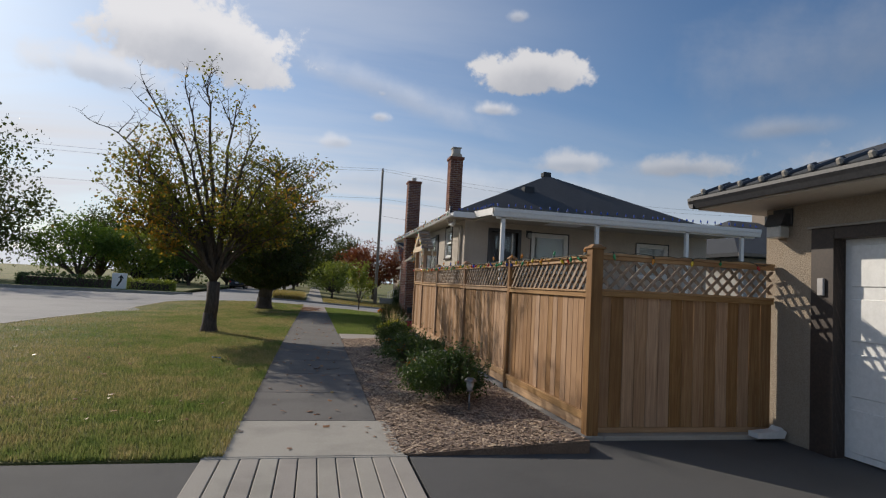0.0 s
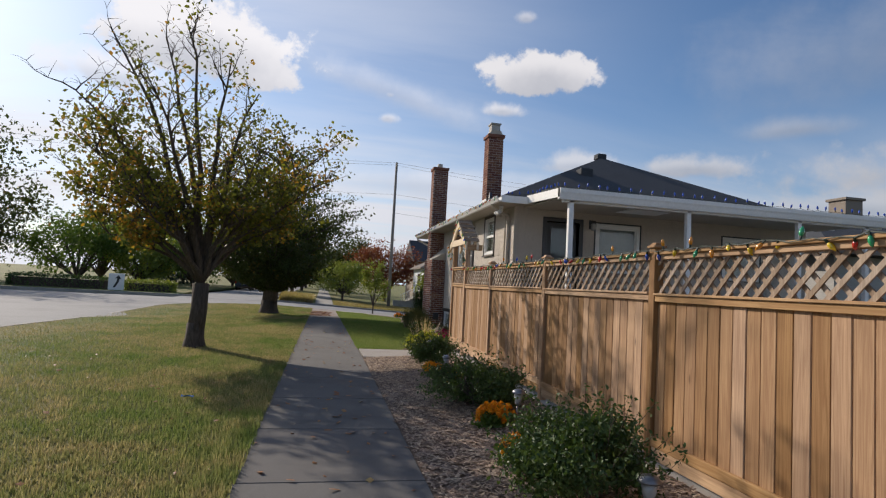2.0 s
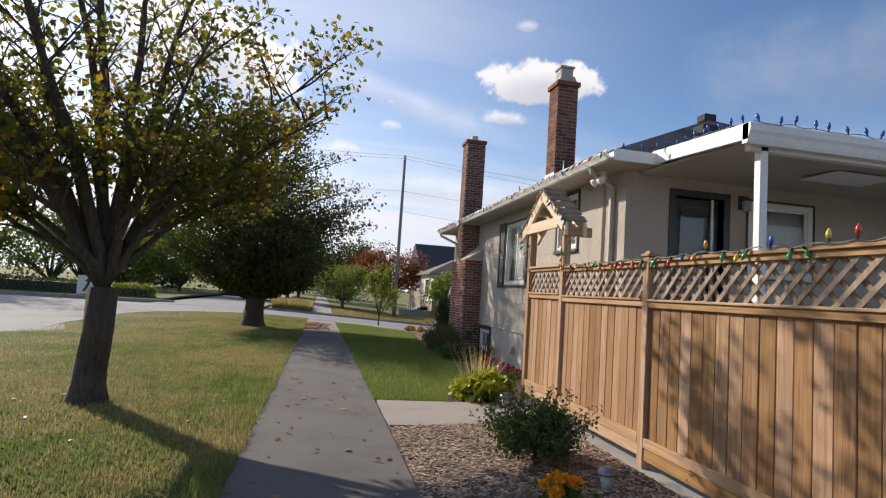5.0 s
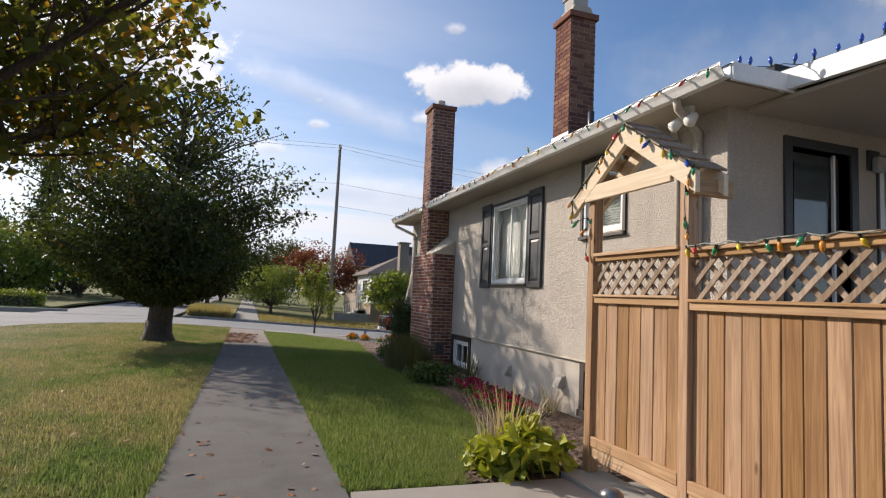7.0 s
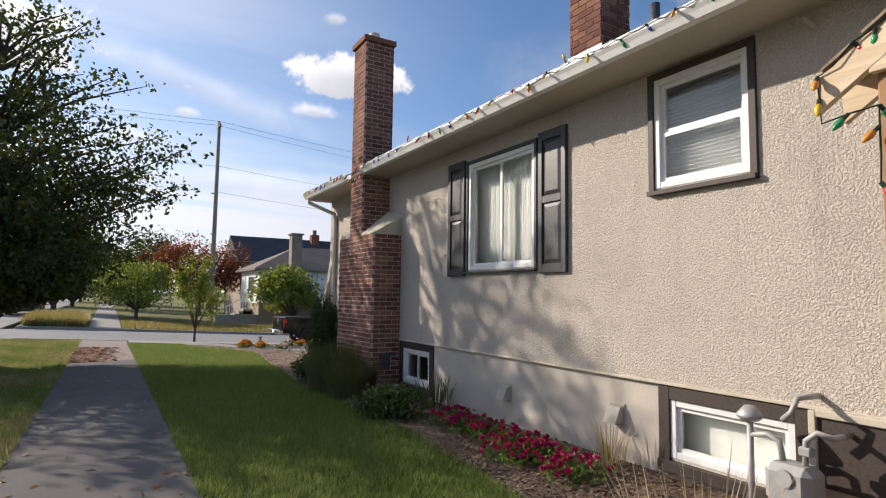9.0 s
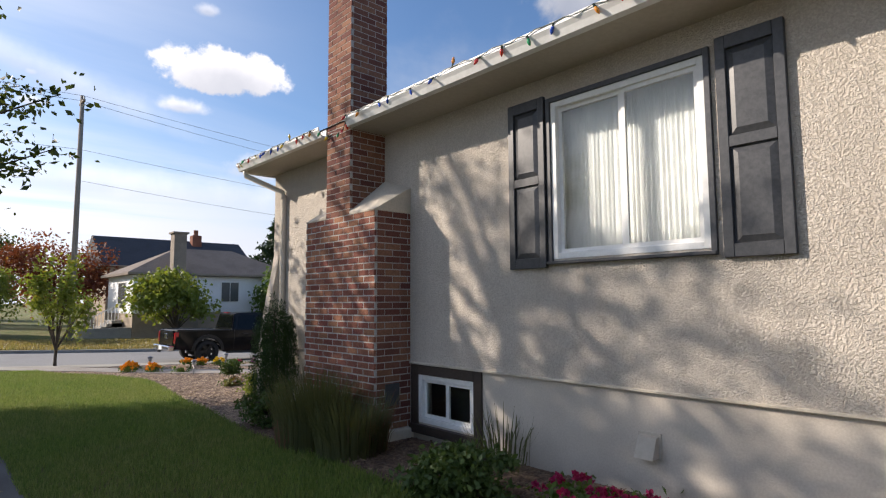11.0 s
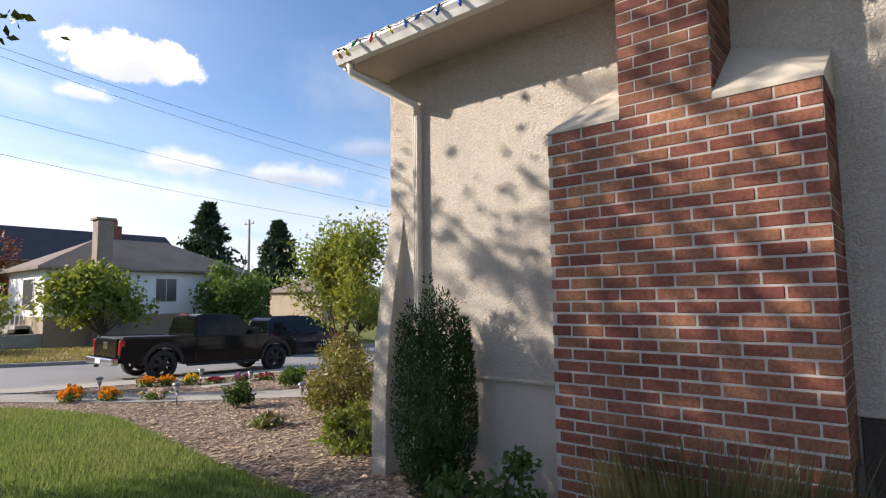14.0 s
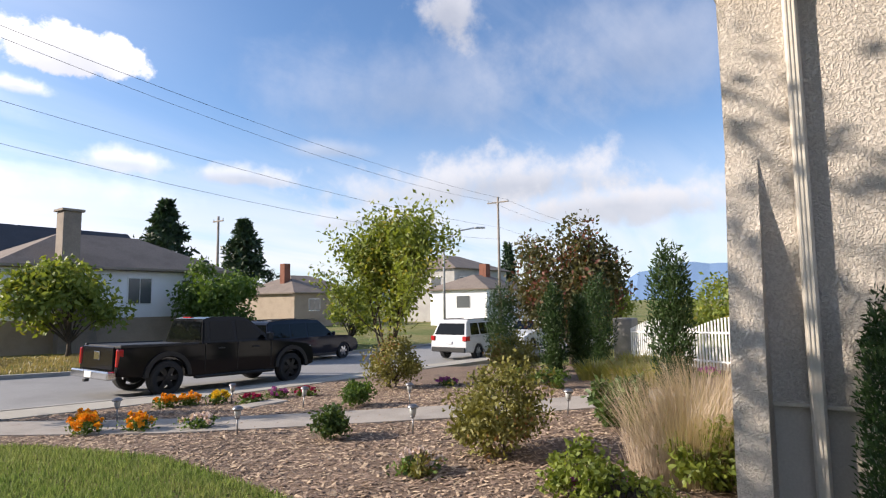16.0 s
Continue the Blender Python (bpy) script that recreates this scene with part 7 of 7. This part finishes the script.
shrub(7.75, 29.2, 0.70, 0.36, "leafy green perennial clump in the mulch bed", M_LEAF_SHRUB, 85, 1800, 0.10, land, "", 14)
shrub(10.8, 31.6, 0.45, 0.32, "small green perennial in the mulch bed", M_LEAF_G, 86, 1200, 0.06, land, "", 12)
shrub(4.75, 30.1, 0.20, 0.20, "small pale-flowering ground plant in the mulch", M_LEAF_OLIVE, 87, 500, 0.05, land, "", 10)
shrub(4.9, 28.6, 0.42, 0.32, "small flowering plant by the house corner", M_LEAF_YG, 88, 1100, 0.06, land, "", 12)
shrub(11.3, 32.6, 0.35, 0.35, "small yellow-green plant in the mulch bed", M_LEAF_YG, 89, 1000, 0.06, land, "", 12)
shrub(5.55, 27.85, 0.50, 0.42, "leafy yellow-green perennials under the straw grass", M_LEAF_YG, 98, 1600, 0.07, land, "", 16)
column_shrub((3.84, 26.45, land(3.84, 26.45)), "dark green columnar yew beside the downspout", 91, 1.72, 0.31, 24000, 0.036)
for k, (x, y, h, rr) in enumerate(((16.0, 35.6, 2.75, 0.48), (14.1, 33.0, 2.35, 0.36), (14.6, 32.5, 2.0, 0.28), (11.0, 29.35, 2.75, 0.36), (17.4, 33.0, 2.9, 0.5))):
    column_shrub((x, y, land(x, y)), "tall dark green columnar yew in the front garden", 92 + k, h, rr, 6000, 0.10, group="columnar yews")


def tuft(x, y, h, rr, label, material, seed, count, width, name="ornamental_grass", spread=0.35, z_of=land):
    """Upright or arching blades from one crown."""
    rng = random.Random(seed)
    t = root(name, (x, y, z_of(x, y)), label, "plant")
    verts, faces = [], []
    for k in range(count):
        a, q = rng.uniform(0, 6.283), math.sqrt(rng.random()) * rr * 0.5
        bx, by = x + math.cos(a) * q, y + math.sin(a) * q
        L, out_ = h * rng.uniform(0.6, 1.1), rng.uniform(0.2, 1.0) * spread * h
        sx, sy = -math.sin(a + 0.5) * width, math.cos(a + 0.5) * width
        z = z_of(x, y)
        b = len(verts)
        for s, wdt in ((0, 0.8), (0.5, 1.0), (1.0, 0.08)):
            px, py, pz = bx + math.cos(a) * out_ * s * s, by + math.sin(a) * out_ * s * s, z + L * s * (1 - 0.25 * s * spread)
            verts += [(px - sx * wdt, py - sy * wdt, pz), (px + sx * wdt, py + sy * wdt, pz)]
        faces += [(b, b + 1, b + 3, b + 2), (b + 2, b + 3, b + 5, b + 4)]
    raw_mesh("blade_tuft", verts, faces, material, t)
    return t


M_STRAW = leafy("straw_plumes", (0.36, 0.285, 0.225), (0.52, 0.43, 0.36), (0.20, 0.20, 0.08), 0.12)
M_HEATH = leafy("russet_grass", (0.08, 0.095, 0.04), (0.16, 0.155, 0.075), (0.22, 0.11, 0.08), 0.25)
M_DAYLILY = leafy("daylily_leaves", (0.20, 0.21, 0.05), (0.40, 0.36, 0.11), (0.45, 0.30, 0.10), 0.2)
tuft(3.42, 24.35, 0.85, 1.0, "russet upright ornamental grass before the brick chimney", M_HEATH, 101, 1600, 0.005, spread=0.30)
tuft(3.35, 23.65, 0.65, 0.7, "russet upright ornamental grass before the brick chimney", M_HEATH, 102, 900, 0.005, spread=0.35)
tuft(5.75, 28.0, 1.0, 0.9, "dry straw-coloured ornamental grass at the corner", M_STRAW, 103, 1500, 0.0026, spread=0.45)
tuft(6.6, 27.9, 1.05, 0.9, "dry straw-coloured ornamental grass at the corner", M_STRAW, 104, 1400, 0.0026, spread=0.45)
for k, (x, y) in enumerate(((12.6, 31.4), (13.4, 31.0), (12.0, 30.6), (13.0, 30.2), (14.2, 30.6), (11.7, 30.0), (15.2, 31.3))):
    tuft(x, y, 0.55, 0.7, "arching yellow-green daylily clump", M_DAYLILY, 110 + k, 260, 0.014, "daylily", 0.9)
tuft(4.02, 19.05, 0.50, 0.25, "wispy grey-green weed against the foundation", M_STRAW, 120, 60, 0.005, "weed", 0.5)
tuft(2.35, 16.95, 0.85, 0.5, "tall seed stems above the hosta by the gate", M_STRAW, 121, 90, 0.006, "seed_stems", 0.45)
tuft(4.0, 22.2, 0.60, 0.5, "dark seed stems under the basement window", M_HEATH, 122, 70, 0.006, "seed_stems", 0.4)


def flower_bed(x, y, rr, h, label, petal, seed, blooms, size, z_of=land, group=""):
    """A low mound of leaves with ruffled flower heads on top."""
    rng = random.Random(seed)
    z = z_of(x, y)
    t = root("flowers", (x, y, z), label, "flower", group)
    pts = [Vector((x + rng.gauss(0, rr * 0.45), y + rng.gauss(0, rr * 0.45), z + rng.uniform(0.01, h * 0.75))) for _ in range(320)]
    leaf_cloud("foliage", pts, [0.06 * rng.uniform(0.6, 1.3) for _ in pts], M_LEAF_G, t, seed)
    hp, hs = [], []
    for k in range(blooms):
        a, q = rng.uniform(0, 6.283), math.sqrt(rng.random()) * rr
        c = Vector((x + math.cos(a) * q, y + math.sin(a) * q, z + h * (1 - 0.4 * (q / rr) ** 2) * rng.uniform(0.8, 1.1)))
        for j in range(26):
            v = Vector((rng.gauss(0, 1), rng.gauss(0, 1), rng.gauss(0.4, 0.8))).normalized()
            hp.append(c + v * size * 0.25)
            hs.append(size * rng.uniform(0.5, 0.9))
    leaf_cloud("blossom", hp, hs, petal, t, seed + 1, droop=-0.3, slim=0.9)
    return t


M_ORANGE = leafy("orange_petals", (0.70, 0.24, 0.01), (0.85, 0.42, 0.02), through=0.2)
M_YELLOW = leafy("yellow_petals", (0.80, 0.55, 0.03), (0.85, 0.62, 0.05), through=0.2)
M_CRIMSON = leafy("crimson_petals", (0.26, 0.010, 0.05), (0.46, 0.025, 0.13), through=0.2)
M_PURPLE = leafy("purple_petals", (0.28, 0.06, 0.26), (0.45, 0.12, 0.38), through=0.2)
M_PINK = leafy("pale_petals", (0.6, 0.45, 0.45), (0.75, 0.65, 0.62), through=0.2)
for k, (x, y) in enumerate(((1.68, 12.35), (1.75, 11.4), (1.66, 9.15), (1.80, 9.25), (1.58, 8.0))):
    flower_bed(x, y, 0.17, 0.22, "orange marigold clump in the mulch by the fence", M_ORANGE, 130 + 2 * k, 34, 0.048, fence_bed, "marigolds")
for k, (x, y) in enumerate(((4.3, 35.9), (4.55, 34.9), (4.1, 35.3), (6.5, 36.9), (6.9, 36.6), (6.1, 37.0))):
    flower_bed(x, y, 0.20, 0.24, "orange marigold clump beside the garden path", M_ORANGE if k != 4 else M_YELLOW, 150 + 2 * k, 18, 0.065, land, "marigolds")
for k, (x, y) in enumerate(((3.45, 18.9), (3.55, 19.35), (3.62, 19.8), (3.62, 20.25), (3.65, 20.75), (3.68, 21.2), (3.35, 19.6))):
    flower_bed(x, y, 0.30, 0.20, "crimson bedding flowers along the foundation wall", M_CRIMSON, 170 + 2 * k, 20, 0.045, land, "crimson bedding flowers")
for k, (x, y, m, w) in enumerate(((8.0, 36.3, M_PURPLE, "purple"), (8.5, 36.0, M_CRIMSON, "crimson"), (10.9, 34.1, M_PURPLE, "purple"), (4.95, 28.45, M_PURPLE, "purple"), (4.75, 30.15, M_PINK, "pale pink"), (13.2, 29.2, M_PURPLE, "purple"), (7.2, 36.0, M_CRIMSON, "crimson"), (5.1, 34.3, M_PINK, "pale pink"))):
    flower_bed(x, y, 0.24, 0.2, w + " flowering plant in the mulch bed", m, 190 + 2 * k, 16, 0.055, land, "bedding flowers")


# ---- garden lamps ----
M_SOLAR = plain("brushed_lamp_metal", (0.24, 0.24, 0.25), 0.35, 0.8)
M_LENS = plain("lamp_lens", (0.42, 0.43, 0.42), 0.2, spec=0.6)
lamp_first = None
for x, y in ((1.85, 6.5), (1.97, 9.2), (1.82, 12.0), (2.12, 15.0), (5.1, 33.4), (6.15, 31.3), (8.15, 30.1), (8.2, 33.0), (4.8, 36.0), (7.15, 34.5), (7.05, 36.4)):
    z = fence_bed(x, y) if y < 15 else land(x, y)
    if lamp_first is None:
        lamp_first = root("garden_lamp", (x, y, z), "small silver solar path lamp on a stake in mulch", "garden lamp", "solar path lamps")
        part("stake", tube([(x, y, z - 0.05), (x, y, z + 0.24)], 0.011, 8), M_SOLAR, lamp_first, smooth=True)
        part("lens", tube([(x, y, z + 0.24), (x, y, z + 0.28), (x, y, z + 0.34)], [0.028, 0.042, 0.048], 14), M_LENS, lamp_first, "clear ribbed lens", True)
        part("cap", tube([(x, y, z + 0.34), (x, y, z + 0.352), (x, y, z + 0.375), (x, y, z + 0.385)], [0.072, 0.074, 0.05, 0.03], 16), M_SOLAR, lamp_first, "dark solar cap", True)
        part("collar", tube([(x, y, z + 0.225), (x, y, z + 0.245)], 0.033, 12), M_SOLAR, lamp_first, smooth=True)
    else:
        copy_thing(lamp_first, pose(x, y, z, random.uniform(-4, 4), random.uniform(-4, 4), 0))

# ---- strings of coloured bulbs ----
BULBS = [plain("bulb_" + n, c, 0.2, spec=0.6, coat=0.4) for n, c in (("red", (0.62, 0.03, 0.02)), ("yellow", (0.80, 0.55, 0.03)), ("green", (0.02, 0.32, 0.12)), ("blue", (0.02, 0.08, 0.48)), ("orange", (0.75, 0.28, 0.02)))]
M_SOCKET = plain("green_socket", (0.012, 0.03, 0.016), 0.5)
bulb_mesh = {}


def bulb_data(m):
    if m.name not in bulb_mesh:
        b = tube([(0, 0, 0), (0, 0, -0.012), (0, 0, -0.026), (0, 0, -0.042), (0, 0, -0.054)], [0.008, 0.013, 0.014, 0.009, 0.002], 8)
        me = bpy.data.meshes.new("bulb")
        b.to_mesh(me)
        b.free()
        for q in me.polygons:
            q.use_smooth = True
        me.materials.append(m)
        bulb_mesh[m.name] = me
    return bulb_mesh[m.name]


def light_string(points, label, seed, gap=0.15, colours=None, upright=0.0, scale=1.2):
    rng = random.Random(seed)
    pts = [Vector(p) for p in points]
    t = root("string_lights", pts[0], label, "string lights", "strings of bulbs")
    path, total = [], 0
    for a, b in zip(pts, pts[1:]):
        n = max(2, int((b - a).length / 0.09))
        for i in range(n):
            q = a.lerp(b, i / n)
            path.append(q + Vector((rng.uniform(-0.008, 0.008), rng.uniform(-0.008, 0.008), rng.uniform(-0.022, 0.008))))
    path.append(pts[-1])
    part("wire", tube(path, 0.0045, 4), M_SOCKET, t, "dark green wire")
    dist, nxt = 0.0, 0.05
    sock = bmesh.new()
    for a, b in zip(path, path[1:]):
        dist += (b - a).length
        if dist < nxt:
            continue
        nxt += gap * rng.uniform(0.8, 1.2)
        m = (colours or BULBS)[rng.randrange(len(colours or BULBS))]
        ob = new("bulb", bulb_data(m))
        turn = pose(0, 0, 0, 180 + rng.uniform(-15, 15), rng.uniform(-15, 15)) if rng.random() < upright else pose(0, 0, 0, rng.uniform(-40, 40), rng.uniform(-40, 40))
        down = turn.to_3x3() @ Vector((0, 0, -1))
        ob.matrix_basis = Matrix.Translation(b + down * 0.028) @ turn @ Matrix.Scale(scale, 4)
        ob.parent = t
        ob.matrix_parent_inverse = t.matrix_basis.inverted()
        tube([b, b + down * 0.03], 0.0095, 6, sock)
    tagged(part("socket", sock, M_SOCKET, t), kind="stuff")
    return t


light_string([(FX - 0.075, 5.5, 1.915), (FX - 0.075, 10.7, 1.935), (FX - 0.075, 15.15, 1.935)], "coloured bulb string draped along the fence top", 1, 0.155, None, 0.12)
light_string([(FX + 0.1, 5.46, 1.95), (3.9, 5.44, 1.95), (5.0, 5.45, 1.93)], "coloured bulb string along the fence return", 2, 0.4, None, 0.2)
light_string([(FX - 0.08, 15.12, 1.95), (FX - 0.075, 15.17, 2.35), (FX - 0.10, 15.05, 2.50), (FX - 0.10, APEX, 3.0), (FX - 0.10, 16.62, 2.46), (FX - 0.10, 16.61, 2.25), (FX - 0.075, 16.40, 2.3), (FX - 0.075, 16.40, 1.95)], "coloured bulb string wound round the gate arbour", 3, 0.13)
light_string([(EW - 0.105, 15.7, 3.615), (EW - 0.105, 24.2, 3.615)], "coloured bulb string along the white house gutter", 4, 0.30, None, 0.1)
light_string([(EW - 0.105, 24.2, 3.615), (BX0 - 0.03, 24.4, 3.50), (BX0 - 0.03, 24.75, 3.52), (EW - 0.105, 24.95, 3.615)], "coloured bulb string looped across the brick chimney", 5, 0.16)
light_string([(EW - 0.105, 24.95, 3.615), (EW - 0.105, 27.35, 3.615)], "coloured bulb string along the white house gutter", 6, 0.17, None, 0.1)
light_string([(4.38, 13.84, 3.60), (12.3, 13.84, 3.60)], "upright blue bulb string clipped to the porch gutter", 7, 0.24, [BULBS[3]], 1.0, 1.5)
light_string([(4.38, 13.9, 3.62), (4.38, 15.5, 3.68), (3.9, 15.75, 3.66)], "blue bulb string on the porch eave", 8, 0.18, [BULBS[3]], 1.0, 1.3)

# ---- fittings on the wall ----
M_GALV = plain("grey_meter_paint", (0.40, 0.40, 0.39), 0.55, 0.3)
gm = root("gas_meter", (4.0, 17.35, 0.0), "grey gas meter with pipework against the house wall", "gas meter")
part("body", box(3.86, 4.10, 17.28, 17.58, 0.12, 0.40, 0.05), M_GALV, gm)
part("dial", tube([(3.845, 17.43, 0.32), (3.865, 17.43, 0.32)], 0.055, 14), M_LENS, gm)
part("regulator", tube([(3.98, 17.72, 0.62), (3.98, 17.72, 0.645), (3.98, 17.72, 0.66), (3.98, 17.72, 0.72)], [0.06, 0.085, 0.085, 0.035], 16), M_GALV, gm, smooth=True)
part("riser", tube([(3.98, 17.72, -0.2), (3.98, 17.72, 0.62)], 0.022, 8), M_GALV, gm, smooth=True)
part("inlet_pipe", tube([(3.98, 17.72, 0.52), (3.98, 17.60, 0.55), (3.98, 17.52, 0.52), (3.98, 17.50, 0.40)], 0.02, 8), M_GALV, gm, smooth=True)
part("outlet_pipe", tube([(3.98, 17.36, 0.40), (3.98, 17.35, 0.56), (3.98, 17.28, 0.62), (4.0, 17.20, 0.60), (4.25, 17.20, 0.60)], 0.02, 8), M_GALV, gm, smooth=True)
part("outlet_pipe", tube([(3.99, 17.50, 0.66), (3.99, 17.44, 0.72), (3.99, 17.40, 0.82), (4.24, 17.38, 0.82)], 0.02, 8), M_GALV, gm, smooth=True)
part("valve", box(3.95, 4.02, 17.31, 17.39, 0.46, 0.52, 0.01), M_GALV, gm)
rc = root("wall_recess", (4.25, 17.2, 0.3), "dark recessed wall box with pale broken frame", "recess")
part("recess", box(WX - 0.004, WX + 0.012, 16.98, 17.40, 0.22, 0.68), M_BROWN, rc)
for q in ((16.93, 16.98, 0.18, 0.72), (17.40, 17.45, 0.18, 0.72), (16.98, 17.40, 0.68, 0.73)):
    part("frame", box(WX - 0.03, WX + 0.012, *q, 0.006), M_CAP, rc)
hp = root("hose_pipe", (4.1, 16.75, 0), "brown bent standpipe beside the wall", "pipe")
part("pipe", tube([(4.05, 16.70, -0.2), (4.05, 16.70, 0.45), (4.06, 16.74, 0.56), (4.06, 16.82, 0.58), (4.06, 16.86, 0.50), (4.06, 16.86, 0.2)], 0.02, 8), mat("rusty_pipe", (0.16, 0.10, 0.07), (0.26, 0.17, 0.12), 40, 3, 0.3, 0.002, 0.8), hp, smooth=True)
for y, z in ((20.89, 0.24), (19.17, 0.30)):
    v = root("wall_vent", (WX, y, z), "small pale hooded vent on the foundation wall", "vent", "dryer vents")
    part("hood", prism([(WX + 0.01, z + 0.16), (WX + 0.01, z), (WX - 0.10, z), (WX - 0.03, z + 0.15)], "y", y - 0.075, y + 0.075), M_CREAM, v)
    part("flange", box(WX + 0.008, WX + 0.021, y - 0.095, y + 0.095, z - 0.02, z + 0.18, 0.003), M_CREAM, v)
fl = root("floodlight", (3.95, 16.35, 3.36), "twin white security floodlight under the eave", "floodlight")
part("mount", tube([(3.95, 16.40, 3.50), (3.95, 16.40, 3.43)], 0.05, 12), M_WHITE, fl)
for dy in (-0.09, 0.09):
    part("lamp_head", tube([(3.95, 16.40 + dy * 0.4, 3.43), (3.92, 16.40 + dy, 3.38), (3.84, 16.40 + dy * 1.3, 3.30)], [0.02, 0.045, 0.06], 12), M_WHITE, fl, smooth=True)
part("sensor", box(3.90, 3.97, 16.37, 16.43, 3.32, 3.40, 0.015), M_WHITE, fl)
pl = root("wall_lamp", (6.2, SY - 0.06, 3.1), "box-shaped dark wall lamp beside the porch door", "wall lamp")
part("back_plate", box(6.14, 6.32, SY - 0.03, SY - 0.001, 3.08, 3.30, 0.005), M_DARK, pl)
part("lens", box(6.17, 6.29, SY - 0.13, SY - 0.031, 3.05, 3.22, 0.02), M_LENS, pl)
sk = root("skylight", (6.6, 15.0, 3.39), "pale translucent ceiling panel in the porch roof", "skylight", kind="structure")
part("panel", box(6.3, 7.3, 14.6, 15.2, 3.385, 3.398, 0.003), M_WHITE, sk)
vp = root("roof_vent", (4.3, 18.6, 3.9), "short dark vent pipe on the roof edge", "vent pipe")
part("pipe", tube([(4.35, 18.75, 3.8), (4.35, 18.75, 4.22)], 0.045, 10), M_DARK, vp, smooth=True)
rv = root("ridge_vent", (8.2, 19.75, 5.75), "small dark ridge vent at the roof peak", "roof vent")
part("cap", box(8.05, 8.35, 19.65, 19.95, 5.76, 5.93, 0.02), M_ROOF, rv)
rp = root("repair_box", (8.0, 19.0, 4.5), "small dark box vent on the roof slope", "roof vent")
part("box", box(6.60, 6.95, 17.7, 18.05, 4.68, 4.95, 0.02), M_ROOF, rp)
cd = root("conduit", (4.2, 16.8, 1), "grey conduit running down the stucco wall", "conduit")
part("pipe", tube([(WX - 0.02, 16.85, 0.7), (WX - 0.02, 16.85, 3.3), (WX - 0.06, 16.85, 3.42)], 0.016, 8), M_CREAM, cd, smooth=True)
part("soffit_pipe", tube([(WX - 0.10, 17.35, 3.44), (WX + 0.03, 17.30, 3.34)], 0.022, 10), M_CREAM, cd)
cl = root("cleanout", (3.9, 23.8, 0.3), "dark iron cleanout door in the chimney side", "cleanout door")
part("door", box(3.86, 4.06, 23.772, 23.786, 0.28, 0.52, 0.004), M_DARK, cl)
fb = root("chimney_footing", (3.95, 24.55, 0), "pale rendered chimney footing", "footing")
part("footing", box(3.66, 4.24, 23.73, 25.39, -0.35, 0.015, 0.012), M_CAP, fb)
db = root("plastic_scrap", (-1.6, 10.6, 0.03), "scrap of crumpled blue plastic lying on the lawn", "litter")
bm = bmesh.new()
rng = random.Random(8)
grid = [[bm.verts.new((-1.66 + i * 0.035, 10.58 + j * 0.03, 0.035 + rng.uniform(0, 0.035))) for j in range(3)] for i in range(5)]
for i in range(4):
    for j in range(2):
        bm.faces.new((grid[i][j], grid[i + 1][j], grid[i + 1][j + 1], grid[i][j + 1]))
part("scrap", bm, plain("blue_plastic", (0.03, 0.16, 0.45), 0.4), db)
sb = root("splash_block", (4.9, 5.35, 0.05), "white plastic splash block by the fence foot", "splash block")
part("tray", prism([(4.72, 0.045), (5.06, 0.045), (5.09, 0.11), (5.02, 0.16), (4.98, 0.12), (4.72, 0.10)], "y", 5.28, 5.42), M_WHITE, sb)
pt = root("paving_slab", (7.1, 35.6, -0.5), "pale flat stepping slab among the flowers", "slab")
part("slab", box(6.75, 7.6, 35.4, 35.8, land(7.1, 35.6) - 0.05, land(7.1, 35.6) + 0.05, 0.02), M_SLAB, pt)

# ---- white picket fence beyond the garden ----
pf = root("picket_fence", (16, 30.2, -0.8), "white metal picket fence with a grey stone pillar", "fence")
part("pillar", box(18.0, 18.6, 32.2, 32.8, -1.1, 0.75, 0.03), M_KERB, pf, "grey stone pillar")
a, b = Vector((17.9, 32.2, 0)), Vector((12.9, 27.7, 0))
for k in range(52):
    q = a.lerp(b, k / 51)
    z0 = land(q.x, q.y)
    h = 0.95 + 0.25 * abs(math.sin(math.pi * k / 26))
    part("picket", box(q.x - 0.018, q.x + 0.018, q.y - 0.018, q.y + 0.018, z0, z0 + h), M_WHITE, pf)
for h in (0.2, 0.85):
    part("rail", tube([a + Vector((0, 0, land(a.x, a.y) + h)), b + Vector((0, 0, land(b.x, b.y) + h))], 0.025, 6), M_WHITE, pf)
